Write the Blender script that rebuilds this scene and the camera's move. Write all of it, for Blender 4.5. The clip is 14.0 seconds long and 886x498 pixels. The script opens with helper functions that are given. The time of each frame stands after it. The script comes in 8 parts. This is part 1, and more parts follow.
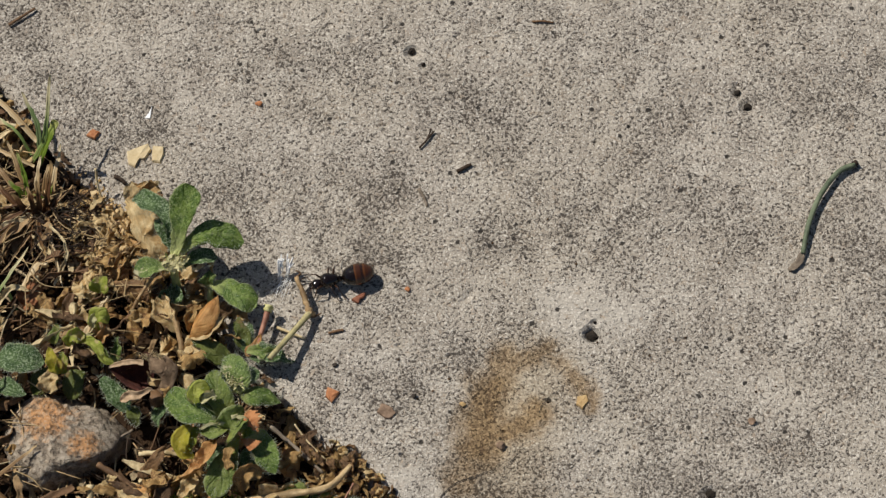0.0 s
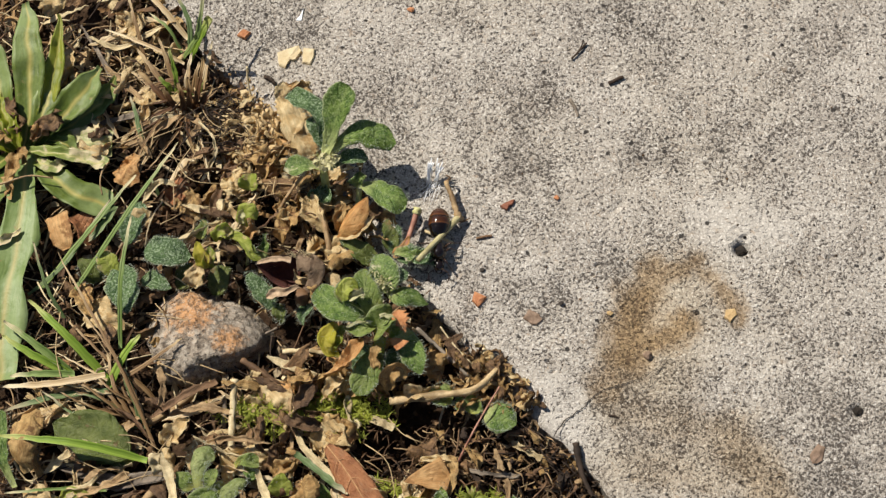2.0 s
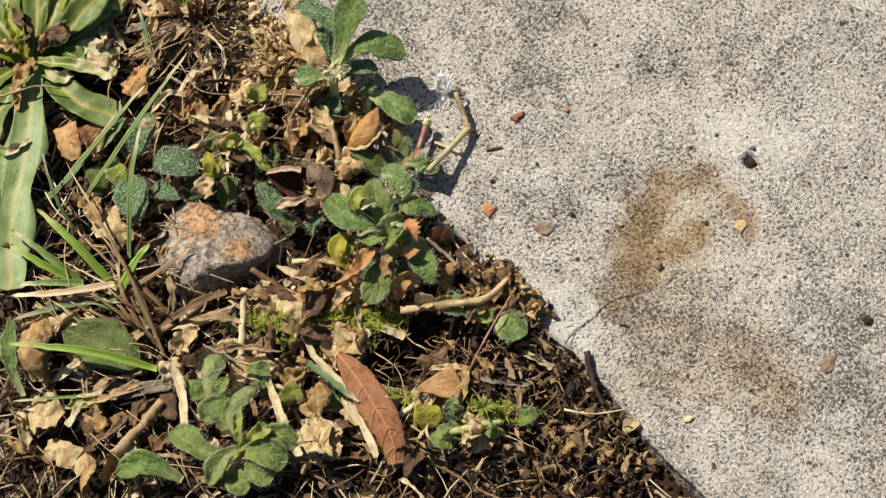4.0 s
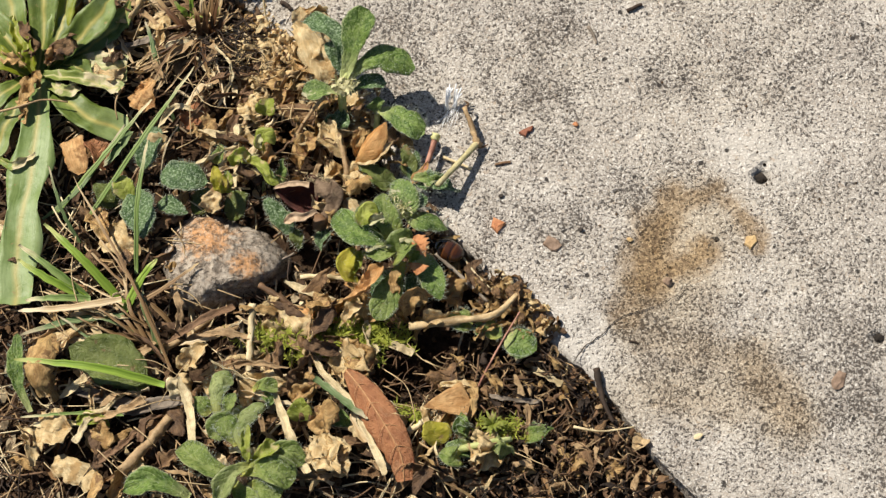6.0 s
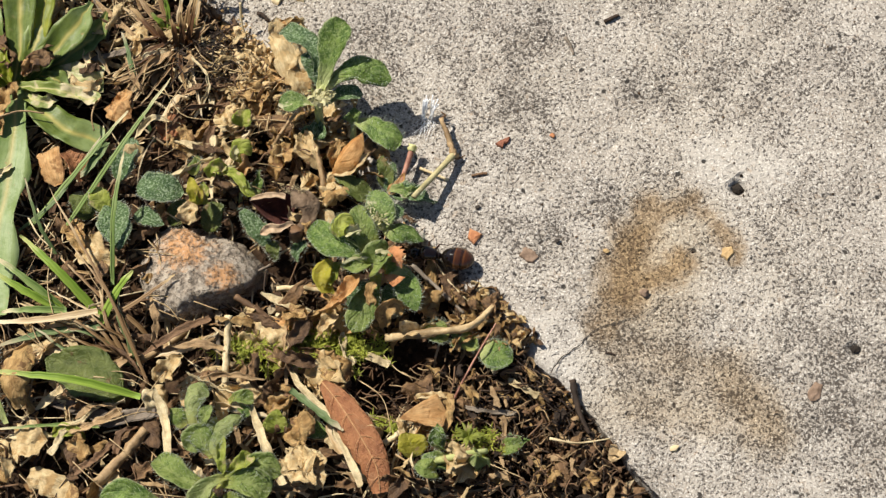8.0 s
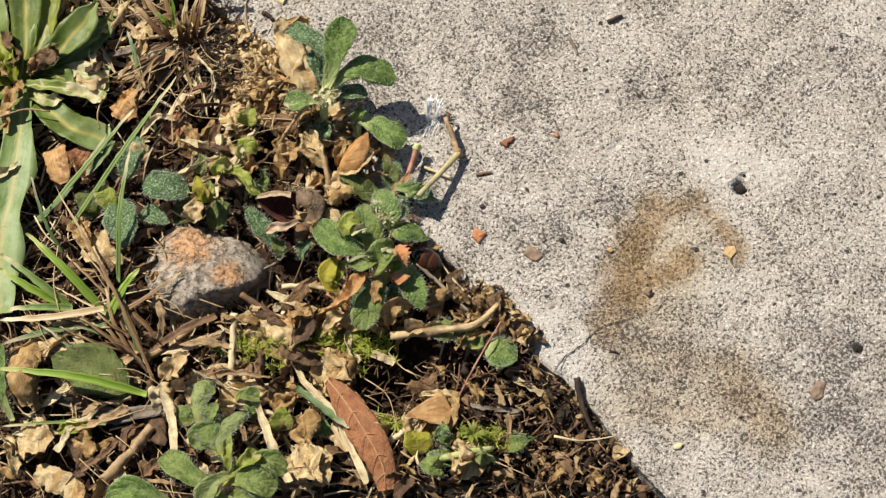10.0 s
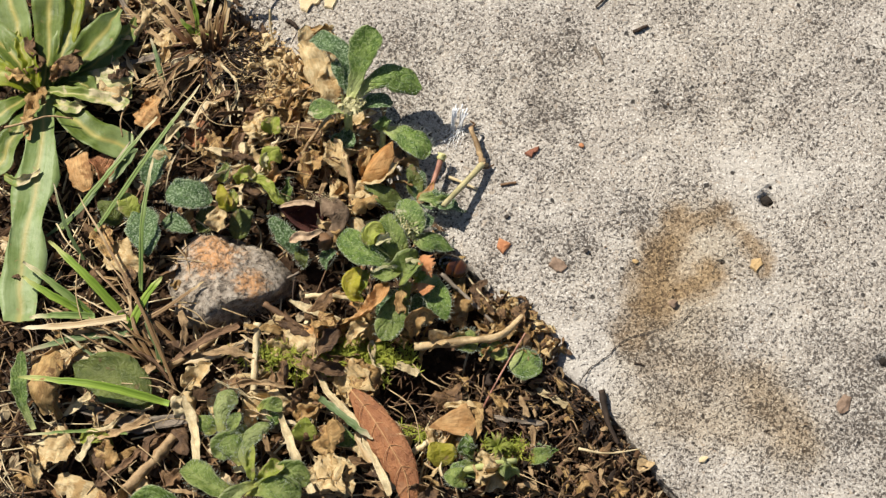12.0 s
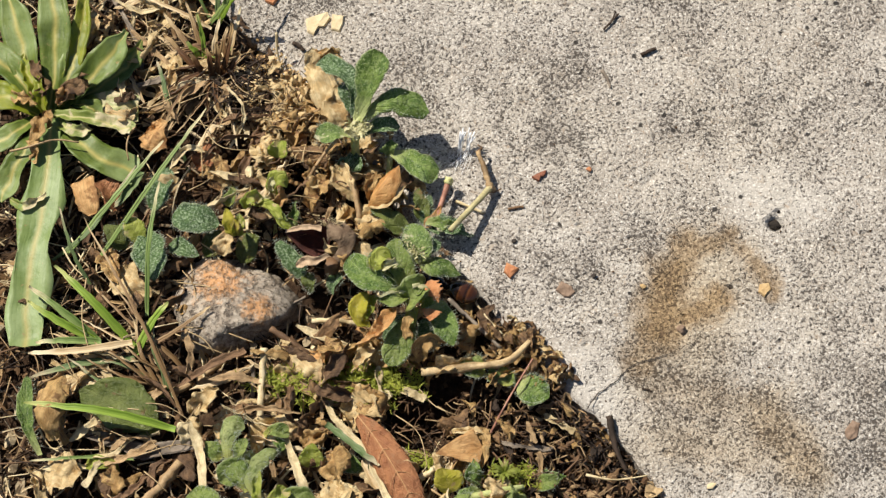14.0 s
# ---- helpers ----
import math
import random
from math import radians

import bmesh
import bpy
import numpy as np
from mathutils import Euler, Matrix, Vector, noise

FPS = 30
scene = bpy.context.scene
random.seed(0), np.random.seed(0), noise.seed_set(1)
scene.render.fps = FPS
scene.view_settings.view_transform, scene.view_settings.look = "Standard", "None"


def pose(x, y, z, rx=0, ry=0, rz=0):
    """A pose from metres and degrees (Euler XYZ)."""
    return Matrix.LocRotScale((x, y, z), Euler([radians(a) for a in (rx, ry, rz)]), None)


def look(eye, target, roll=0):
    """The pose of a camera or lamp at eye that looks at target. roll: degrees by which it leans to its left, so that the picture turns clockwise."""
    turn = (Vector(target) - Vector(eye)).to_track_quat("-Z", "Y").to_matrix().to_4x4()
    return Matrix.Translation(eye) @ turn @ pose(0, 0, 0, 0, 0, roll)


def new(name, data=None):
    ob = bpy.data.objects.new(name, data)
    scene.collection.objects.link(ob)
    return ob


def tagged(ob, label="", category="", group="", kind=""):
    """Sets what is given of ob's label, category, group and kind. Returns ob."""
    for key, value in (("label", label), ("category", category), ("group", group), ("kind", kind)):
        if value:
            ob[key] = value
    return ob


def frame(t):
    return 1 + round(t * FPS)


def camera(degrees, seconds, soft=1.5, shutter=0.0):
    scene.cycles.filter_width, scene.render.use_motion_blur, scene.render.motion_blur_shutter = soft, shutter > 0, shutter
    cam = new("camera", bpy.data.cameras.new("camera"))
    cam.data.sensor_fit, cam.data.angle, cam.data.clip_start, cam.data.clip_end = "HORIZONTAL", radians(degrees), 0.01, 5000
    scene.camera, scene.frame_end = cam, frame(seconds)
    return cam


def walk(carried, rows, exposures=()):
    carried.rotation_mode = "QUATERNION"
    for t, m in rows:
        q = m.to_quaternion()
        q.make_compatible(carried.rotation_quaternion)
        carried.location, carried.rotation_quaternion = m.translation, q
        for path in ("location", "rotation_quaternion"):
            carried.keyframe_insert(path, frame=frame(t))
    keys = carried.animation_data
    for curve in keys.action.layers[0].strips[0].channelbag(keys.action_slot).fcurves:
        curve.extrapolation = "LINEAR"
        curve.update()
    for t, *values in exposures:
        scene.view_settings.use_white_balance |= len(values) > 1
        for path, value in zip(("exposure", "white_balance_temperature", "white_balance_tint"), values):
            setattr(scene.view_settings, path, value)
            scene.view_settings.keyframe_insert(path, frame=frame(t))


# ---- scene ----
cam = camera(18, 14.0, soft=1.3)
PATH = [
    (0.0, pose(0.03706, -0.13410, 0.46748, 22.96, 4.53, -1.31)),
    (0.5, pose(0.01769, -0.13992, 0.46749, 23.28, 3.93, -0.43)),
    (1.0, pose(0.01600, -0.14482, 0.46541, 23.43, 4.16, 0.30)),
    (1.5, pose(0.01540, -0.14986, 0.46245, 23.57, 4.21, 0.68)),
    (2.0, pose(0.01464, -0.15092, 0.46040, 23.38, 4.21, 0.93)),
    (2.5, pose(0.01698, -0.15518, 0.45756, 23.53, 4.29, 1.02)),
    (3.0, pose(0.01162, -0.16302, 0.45517, 23.81, 3.61, 0.76)),
    (3.5, pose(0.00533, -0.16439, 0.45522, 23.40, 3.21, 0.69)),
    (6.0, pose(0.00106, -0.15906, 0.45523, 22.96, 3.04, 0.74)),
    (6.5, pose(0.00264, -0.15573, 0.45717, 22.81, 3.18, 0.74)),
    (7.0, pose(0.00001, -0.15297, 0.45802, 22.53, 2.78, 0.55)),
    (7.5, pose(0.00146, -0.15847, 0.45523, 23.18, 2.76, 0.61)),
    (7.7, pose(0.00489, -0.15769, 0.45487, 23.07, 3.03, 0.69)),
    (10.0, pose(-0.00062, -0.15880, 0.45769, 23.02, 2.46, 0.59)),
    (10.5, pose(-0.00207, -0.15909, 0.45802, 23.03, 2.44, 0.68)),
    (11.0, pose(-0.00300, -0.15703, 0.45819, 22.87, 2.40, 0.78)),
    (11.5, pose(-0.00294, -0.15804, 0.45624, 23.09, 2.48, 0.97)),
    (12.0, pose(-0.00500, -0.15662, 0.45606, 23.09, 2.32, 0.93)),
    (12.5, pose(-0.00447, -0.15161, 0.45704, 22.78, 2.45, 0.94)),
    (13.0, pose(-0.00493, -0.14876, 0.45698, 22.67, 2.44, 0.91)),
    (13.5, pose(-0.00332, -0.15189, 0.45530, 23.11, 2.59, 1.03)),
    (14.0, pose(-0.00484, -0.15030, 0.45700, 22.88, 2.48, 0.99)),
]
walk(cam, PATH, [(0.0, -0.38), (0.5, -0.27), (1.0, -0.11), (1.5, 0.0), (3.0, 0.13), (6.0, 0.27), (14.0, 0.25)])

# ---- light ----
world = bpy.data.worlds.new("sky")
scene.world = world
world.use_nodes = True
wn = world.node_tree
sky = wn.nodes.new("ShaderNodeTexSky")
sky.sky_type = 'NISHITA'
sky.sun_disc = False
sky.sun_elevation = radians(54)
sky.sun_rotation = radians(-52)
wn.links.new(sky.outputs[0], wn.nodes["Background"].inputs[0])
wn.nodes["Background"].inputs[1].default_value = 0.058
sun = new("sun", bpy.data.lights.new("sun", "SUN"))
sun.data.energy = 5.0
sun.data.angle = radians(0.5)
sun.data.color = (1.0, 0.94, 0.84)
sun.matrix_world = look((-.458, .364, .809), (0, 0, 0))

MM = 0.001
V = Vector


# ---- materials ----
class Nodes:
    """A small builder for node materials; coordinates are in millimetres."""

    def __init__(self, name, rough=0.8, spec=0.3):
        self.mat = bpy.data.materials.new(name)
        self.mat.use_nodes = True
        self.nt = self.mat.node_tree
        self.bsdf = self.nt.nodes["Principled BSDF"]
        self.bsdf.inputs["Roughness"].default_value = rough
        self.bsdf.inputs["Specular IOR Level"].default_value = spec
        tc = self.add("ShaderNodeTexCoord")
        sc = self.add("ShaderNodeVectorMath", operation='SCALE')
        sc.inputs["Scale"].default_value = 1000
        self.link(tc.outputs["Object"], sc.inputs[0])
        self.mm = sc.outputs[0]
        self.uv = tc.outputs["UV"]

    def add(self, kind, operation=None, data_type=None, blend_type=None, feature=None):
        n = self.nt.nodes.new(kind)
        if operation:
            n.operation = operation
        if data_type:
            n.data_type = data_type
        if blend_type:
            n.blend_type = blend_type
        if feature:
            n.feature = feature
        return n

    def link(self, a, b):
        self.nt.links.new(a, b)

    def value(self, sock, v):
        if isinstance(v, (int, float)):
            sock.default_value = v
        elif isinstance(v, tuple):
            sock.default_value = (*v, 1) if len(v) == 3 and len(sock.default_value) == 4 else v
        else:
            self.link(v, sock)

    def noise(self, scale, detail=4, rough=0.55, vec=None, distort=0.0):
        n = self.add("ShaderNodeTexNoise")
        n.inputs["Scale"].default_value = scale
        n.inputs["Detail"].default_value = detail
        n.inputs["Roughness"].default_value = rough
        n.inputs["Distortion"].default_value = distort
        self.link(self.mm if vec is None else vec, n.inputs["Vector"])
        return n.outputs[0]

    def voronoi(self, scale, feature='F1', vec=None, out=0):
        n = self.add("ShaderNodeTexVoronoi", feature=feature)
        n.inputs["Scale"].default_value = scale
        self.link(self.mm if vec is None else vec, n.inputs["Vector"])
        return n.outputs[out]

    def ramp(self, fac, *stops):
        n = self.add("ShaderNodeValToRGB")
        e = n.color_ramp.elements
        while len(e) < len(stops):
            e.new(0.5)
        for el, (p, c) in zip(e, stops):
            el.position = p
            el.color = (c, c, c, 1) if isinstance(c, (int, float)) else (*c, 1)
        self.link(fac, n.inputs[0])
        return n.outputs[0]

    def mix(self, fac, a, b, blend='MIX'):
        n = self.add("ShaderNodeMix", data_type='RGBA', blend_type=blend)
        self.value(n.inputs[0], fac)
        self.value(n.inputs[6], a)
        self.value(n.inputs[7], b)
        return n.outputs[2]

    def math(self, op, a, b=0.0):
        n = self.add("ShaderNodeMath", operation=op)
        self.value(n.inputs[0], a)
        self.value(n.inputs[1], b)
        return n.outputs[0]

    def random(self):
        return self.add("ShaderNodeObjectInfo").outputs["Random"]

    def island(self):
        return self.add("ShaderNodeNewGeometry").outputs["Random Per Island"]

    def done(self, color, bump=None, strength=0.4, dist=0.2, rough=None, translucent=0.0, sub=0.0):
        self.value(self.bsdf.inputs["Base Color"], color)
        if rough is not None:
            self.value(self.bsdf.inputs["Roughness"], rough)
        if bump is not None:
            b = self.add("ShaderNodeBump")
            b.inputs["Strength"].default_value = strength
            b.inputs["Distance"].default_value = dist * MM
            self.link(bump, b.inputs["Height"])
            self.link(b.outputs[0], self.bsdf.inputs["Normal"])
        if translucent:
            t = self.add("ShaderNodeBsdfTranslucent")
            self.value(t.inputs[0], color)
            m = self.add("ShaderNodeMixShader")
            m.inputs[0].default_value = translucent
            self.link(self.bsdf.outputs[0], m.inputs[1])
            self.link(t.outputs[0], m.inputs[2])
            self.link(m.outputs[0], self.nt.nodes["Material Output"].inputs["Surface"])
        return self.mat


def concrete_material():
    n = Nodes("concrete", 0.9, 0.25)
    flat = n.mm
    lean = n.add("ShaderNodeVectorRotate")
    lean.rotation_type = 'EULER_XYZ'
    lean.inputs["Rotation"].default_value = (0.61, 0.43, 0.87)
    n.link(flat, lean.inputs["Vector"])
    n.mm = lean.outputs[0]

    def warped(scale, amount):
        """The place, shifted by noise, to give stains ragged outlines."""
        nz = n.add("ShaderNodeTexNoise")
        nz.inputs["Scale"].default_value = scale
        nz.inputs["Detail"].default_value = 5
        nz.inputs["Roughness"].default_value = 0.65
        n.link(n.mm, nz.inputs["Vector"])
        off = n.add("ShaderNodeVectorMath", operation='MULTIPLY_ADD')
        n.link(nz.outputs[1], off.inputs[0])
        off.inputs[1].default_value = (amount, amount, 0)
        n.link(flat, off.inputs[2])
        back = n.add("ShaderNodeVectorMath", operation='SUBTRACT')
        n.link(off.outputs[0], back.inputs[0])
        back.inputs[1].default_value = (amount * 0.5, amount * 0.5, 0)
        return back.outputs[0]

    ragged = warped(0.22, 7.0)

    def streak(a, b, radius, core=0.25):
        """1 along the stretch from a to b, fading out at the radius."""
        a, b = V(a), V(b)
        d = b - a
        rel = n.add("ShaderNodeVectorMath", operation='SUBTRACT')
        n.link(ragged, rel.inputs[0])
        rel.inputs[1].default_value = a
        dot = n.add("ShaderNodeVectorMath", operation='DOT_PRODUCT')
        n.link(rel.outputs[0], dot.inputs[0])
        dot.inputs[1].default_value = d / d.length_squared
        along = n.math('MINIMUM', n.math('MAXIMUM', dot.outputs["Value"], 0.0), 1.0)
        foot = n.add("ShaderNodeVectorMath", operation='SCALE')
        foot.inputs[0].default_value = d
        n.link(along, foot.inputs["Scale"])
        gap = n.add("ShaderNodeVectorMath", operation='DISTANCE')
        n.link(rel.outputs[0], gap.inputs[0])
        n.link(foot.outputs[0], gap.inputs[1])
        return n.ramp(n.math('DIVIDE', gap.outputs["Value"], radius), (core, 1.0), (1.0, 0.0))

    def any_of(*rows):
        out = None
        for row in rows:
            f = streak(*row[:3])
            if len(row) > 3:
                f = n.math('MULTIPLY', f, row[3])
            out = f if out is None else n.math('MAXIMUM', out, f)
        return out

    big = n.noise(0.03, 4, 0.6)
    mid = n.noise(0.13, 6, 0.7)
    base = n.mix(n.ramp(mid, (0.32, 0.0), (0.68, 1.0)), (0.33, 0.289, 0.241), (0.54, 0.49, 0.423))
    base = n.mix(n.ramp(big, (0.42, 0.0), (0.66, 0.6)), base, (0.44, 0.385, 0.31))
    clean = any_of(((-4.1, 18.1, 0.0), (-0.2, 11.3, 0.0), 8.0), ((26.3, 53.6, 0.0), (36.2, 49.6, 0.0), 7.0), ((18.4, 37.8, 0.0), (17.3, 32.4, 0.0), 7.0, 0.85))
    base = n.mix(n.math('MULTIPLY', clean, 0.4), base, (0.56, 0.525, 0.47))
    # sand grains: dark hollows and pale grains under a millimetre, thicker in dirty patches
    dirty = any_of(((13.0, 69.6, 0.0), (16.0, 65.6, 0.0), 6.0), ((2.0, 40.7, 0.0), (9.1, 43.3, 0.0), 6.0, 0.5), ((10.6, 15.4, 0.0), (28.0, 6.9, 0.0), 9.0, 0.6), ((-10.0, 62.5, 0.0), (-5.4, 61.3, 0.0), 6.0, 0.6), ((29.1, 12.1, 0.0), (36.5, 1.7, 0.0), 9.0, 0.8), ((43.0, 20.4, 0.0), (47.7, -4.5, 0.0), 9.0, 0.5), ((33.9, 39.8, 0.0), (35.4, 38.5, 0.0), 2.5, 1.3))
    amount = n.mix(0.5, n.ramp(n.noise(0.055, 4, 0.6), (0.35, 0.0), (0.65, 1.0)), n.ramp(n.noise(0.21, 5, 0.65), (0.35, 0.0), (0.65, 1.0)))
    amount = n.math('ADD', amount, n.math('MULTIPLY', n.math('SUBTRACT', dirty, clean), 0.36))
    shift = n.math('MULTIPLY', n.math('SUBTRACT', 0.5, amount), 0.14)
    base = n.mix(n.ramp(amount, (0.5, 0.0), (1.0, 0.4)), base, (0.245, 0.215, 0.18))
    base = n.mix(n.ramp(n.noise(0.55, 4, 0.7, None, 0.5), (0.58, 0.0), (0.70, 0.55)), base, (0.36, 0.26, 0.17))
    base = n.mix(n.ramp(n.noise(0.42, 4, 0.7, None, 0.9), (0.60, 0.0), (0.72, 0.6)), base, (0.70, 0.66, 0.59))
    grain = n.noise(1.75, 2, 0.62, None, 0.3)
    level = n.math('ADD', grain, shift)
    dark = n.ramp(level, (0.36, 0.95), (0.445, 0.0))
    col = n.mix(dark, base, (0.070, 0.058, 0.048))
    fine = n.math('ADD', n.noise(3.4, 2, 0.6, None, 0.1), shift)
    col = n.mix(n.ramp(fine, (0.34, 0.85), (0.43, 0.0)), col, (0.085, 0.070, 0.058))
    pale = n.ramp(n.noise(2.6, 2, 0.55, None, 0.3), (0.53, 0.0), (0.67, 0.7))
    col = n.mix(n.math('MULTIPLY', pale, n.ramp(level, (0.44, 0.1), (0.5, 1.0))), col, (0.79, 0.745, 0.67))
    # small holes: the dark of their insides painted, and sunk in the bump
    pore = n.ramp(n.math('ADD', n.voronoi(0.36), n.math('MULTIPLY', n.math('SUBTRACT', n.noise(1.3, 3, 0.6), 0.5), 0.35)), (0.12, 1.0), (0.18, 0.0))
    pore = n.math('MULTIPLY', pore, n.ramp(n.noise(0.3, 1), (0.53, 0.0), (0.57, 0.95)))
    col = n.mix(pore, col, (0.028, 0.024, 0.021))
    # old brown water stains
    blot = any_of(((15.6, 43.0, 0.0), (12.0, 37.8, 0.0), 4.5, 0.8), ((12.5, 37.8, 0.0), (9.8, 27.1, 0.0), 6.5), ((9.8, 27.1, 0.0), (6.8, 20.7, 0.0), 5.0, 0.7), ((12.3, 28.3, 0.0), (20.8, 32.8, 0.0), 4.2, 0.95), ((15.0, 42.6, 0.0), (22.3, 44.5, 0.0), 3.0, 0.75), ((23.1, 43.6, 0.0), (27.0, 39.9, 0.0), 2.0, 0.6), ((27.1, 39.6, 0.0), (29.8, 34.6, 0.0), 2.4, 0.8), ((10.6, 16.4, 0.0), (28.1, 11.1, 0.0), 6.0, 0.25), ((28.1, 11.1, 0.0), (34.1, 2.2, 0.0), 6.0, 0.4), ((13.4, 6.0, 0.0), (25.0, 3.8, 0.0), 5.0, 0.2))
    wash = any_of(((19.4, 37.8, 0.0), (14.7, 24.9, 0.0), 12.0, 0.8), ((13.6, 20.6, 0.0), (8.7, 16.4, 0.0), 8.0, 0.5), ((9.5, 7.0, 0.0), (27.9, 5.9, 0.0), 9.0, 0.6), ((28.1, 11.1, 0.0), (34.6, 1.7, 0.0), 8.0, 0.75), ((10.6, 16.4, 0.0), (25.2, 12.1, 0.0), 6.0, 0.5))
    col = n.mix(wash, col, (0.95, 0.89, 0.77), 'MULTIPLY')
    col = n.mix(blot, col, (0.74, 0.60, 0.42), 'MULTIPLY')
    soiled = n.ramp(n.noise(1.2, 5, 0.75, None, 0.3), (0.47, 0.0), (0.60, 0.95))
    col = n.mix(n.math('MULTIPLY', n.math('MAXIMUM', blot, n.math('MULTIPLY', wash, 0.35)), soiled), col, (0.15, 0.098, 0.056))
    h = n.mix(0.35, n.ramp(level, (0.36, 0.0), (0.56, 1.0)), n.noise(3.0, 3))
    h = n.mix(n.math('MULTIPLY', pale, 0.5), h, (1.0, 1.0, 1.0))
    h = n.mix(pore, h, (0.0, 0.0, 0.0))
    return n.done(col, h, 0.9, 0.34)


def soil_material():
    n = Nodes("soil", 0.95, 0.1)
    c = n.ramp(n.noise(0.5, 6, 0.7), (0.3, (0.022, 0.013, 0.008)), (0.55, (0.07, 0.042, 0.025)), (0.75, (0.16, 0.105, 0.06)))
    return n.done(c, n.noise(1.4, 6, 0.7), 1.0, 0.8)


def crumb_material(name, a, b, c):
    n = Nodes(name, 0.92, 0.15)
    col = n.ramp(n.island(), (0.0, a), (0.5, b), (1.0, c))
    col = n.mix(n.ramp(n.noise(2.5, 4), (0.3, 0.0), (0.7, 0.6)), col, tuple(v * 0.5 for v in b))
    return n.done(col, n.noise(3, 4), 0.6, 0.3)


def litter_material():
    n = Nodes("dry_litter", 0.75, 0.25)
    col = n.ramp(n.island(), (0.0, (0.035, 0.02, 0.012)), (0.3, (0.10, 0.056, 0.028)), (0.5, (0.36, 0.21, 0.09)), (0.62, (0.07, 0.042, 0.026)), (0.82, (0.90, 0.74, 0.46)), (1.0, (0.50, 0.32, 0.14)))
    streak = n.noise(1.6, 5, 0.7, None, 0.8)
    col = n.mix(n.ramp(streak, (0.35, 0.0), (0.7, 0.65)), col, (0.13, 0.075, 0.04))
    return n.done(col, n.noise(3.0, 4), 0.5, 0.25, translucent=0.12)


def leaf_material(name, low, high, vein, rough=0.55, blotch=None, veins=5.0, translucent=0.22, hair=0.0, down=(0.42, 0.50, 0.20), tip=None, ribs=0.6, base=None, fibre=0.0, keel=0.55):
    """A leaf by its own length and breadth (UV): midrib, side veins, mottling and old damage."""
    n = Nodes(name, rough, 0.5)
    sep = n.add("ShaderNodeSeparateXYZ")
    n.link(n.uv, sep.inputs[0])
    u, v = sep.outputs[0], sep.outputs[1]
    across = n.math('ABSOLUTE', n.math('SUBTRACT', v, 0.5))
    mott = n.noise(0.55, 5, 0.6)
    col = n.mix(n.ramp(mott, (0.36, 0.0), (0.64, 1.0)), low, high)
    col = n.mix(n.math('MULTIPLY', n.random(), 0.25), col, tuple(c * 0.6 for c in low))
    rib = n.ramp(across, (0.0, 1.0), (0.08, 0.6 if keel > 0.6 else 0.0), (0.13, 0.0))
    side = n.math('SINE', n.math('MULTIPLY', n.math('SUBTRACT', u, n.math('MULTIPLY', across, 0.7)), veins * 6.283))
    sidev = n.ramp(side, (0.9, 0.0), (1.0, 0.4 * ribs))
    col = n.mix(n.math('MAXIMUM', n.math('MULTIPLY', rib, keel * (ribs if keel < 0.6 else 1)), sidev), col, vein)
    if hair:
        col = n.mix(n.ramp(across, (0.44, 0.0), (0.5, 0.75)), col, (0.50, 0.52, 0.30))
        col = n.mix(n.ramp(n.noise(2.6, 3, 0.6), (0.50, 0.0), (0.62, hair)), col, down)
        col = n.mix(n.ramp(n.noise(1.5, 4, 0.6), (0.36, 0.6), (0.48, 0.0)), col, tuple(c * 0.55 for c in low))
    if blotch:
        worn = n.ramp(n.noise(0.33, 4, 0.6), (0.58, 0.0), (0.64, 0.9))
        col = n.mix(worn, col, blotch)
    if tip:
        dry = n.ramp(n.math('ADD', u, n.math('MULTIPLY', n.noise(0.35, 4, 0.6), 0.5)), (1.04, 0.0), (1.14, 0.9))
        col = n.mix(dry, col, tip)
    relief = n.noise(1.8, 5, 0.65)
    if fibre:
        stretch = n.add("ShaderNodeMapping")
        stretch.inputs["Scale"].default_value = (2.2, 9.0, 1.0)
        n.link(n.uv, stretch.inputs[0])
        own = n.add("ShaderNodeVectorMath", operation='ADD')
        n.link(stretch.outputs[0], own.inputs[0])
        n.link(n.math('MULTIPLY', n.random(), 40.0), own.inputs[1])
        line = n.noise(1.5, 5, 0.7, own.outputs[0], 0.4)
        col = n.mix(n.math('MULTIPLY', n.ramp(line, (0.38, 1.0), (0.55, 0.0)), fibre), col, tuple(c * 0.42 for c in low))
        col = n.mix(n.ramp(n.noise(2.2, 4, 0.7), (0.56, 0.0), (0.68, 0.55 * fibre)), col, tuple(c * 0.3 for c in low))
        relief = n.mix(0.55, relief, line)
    if base:
        col = n.mix(n.ramp(n.math('ADD', u, n.math('MULTIPLY', n.noise(0.6, 3), 0.12)), (0.1, 0.95), (0.4, 0.0)), col, base)
    h = n.mix(0.3 * ribs, relief, n.ramp(side, (0.5, 1.0), (1.0, 0.0)))
    return n.done(col, h, 0.9, 0.58, translucent=translucent)


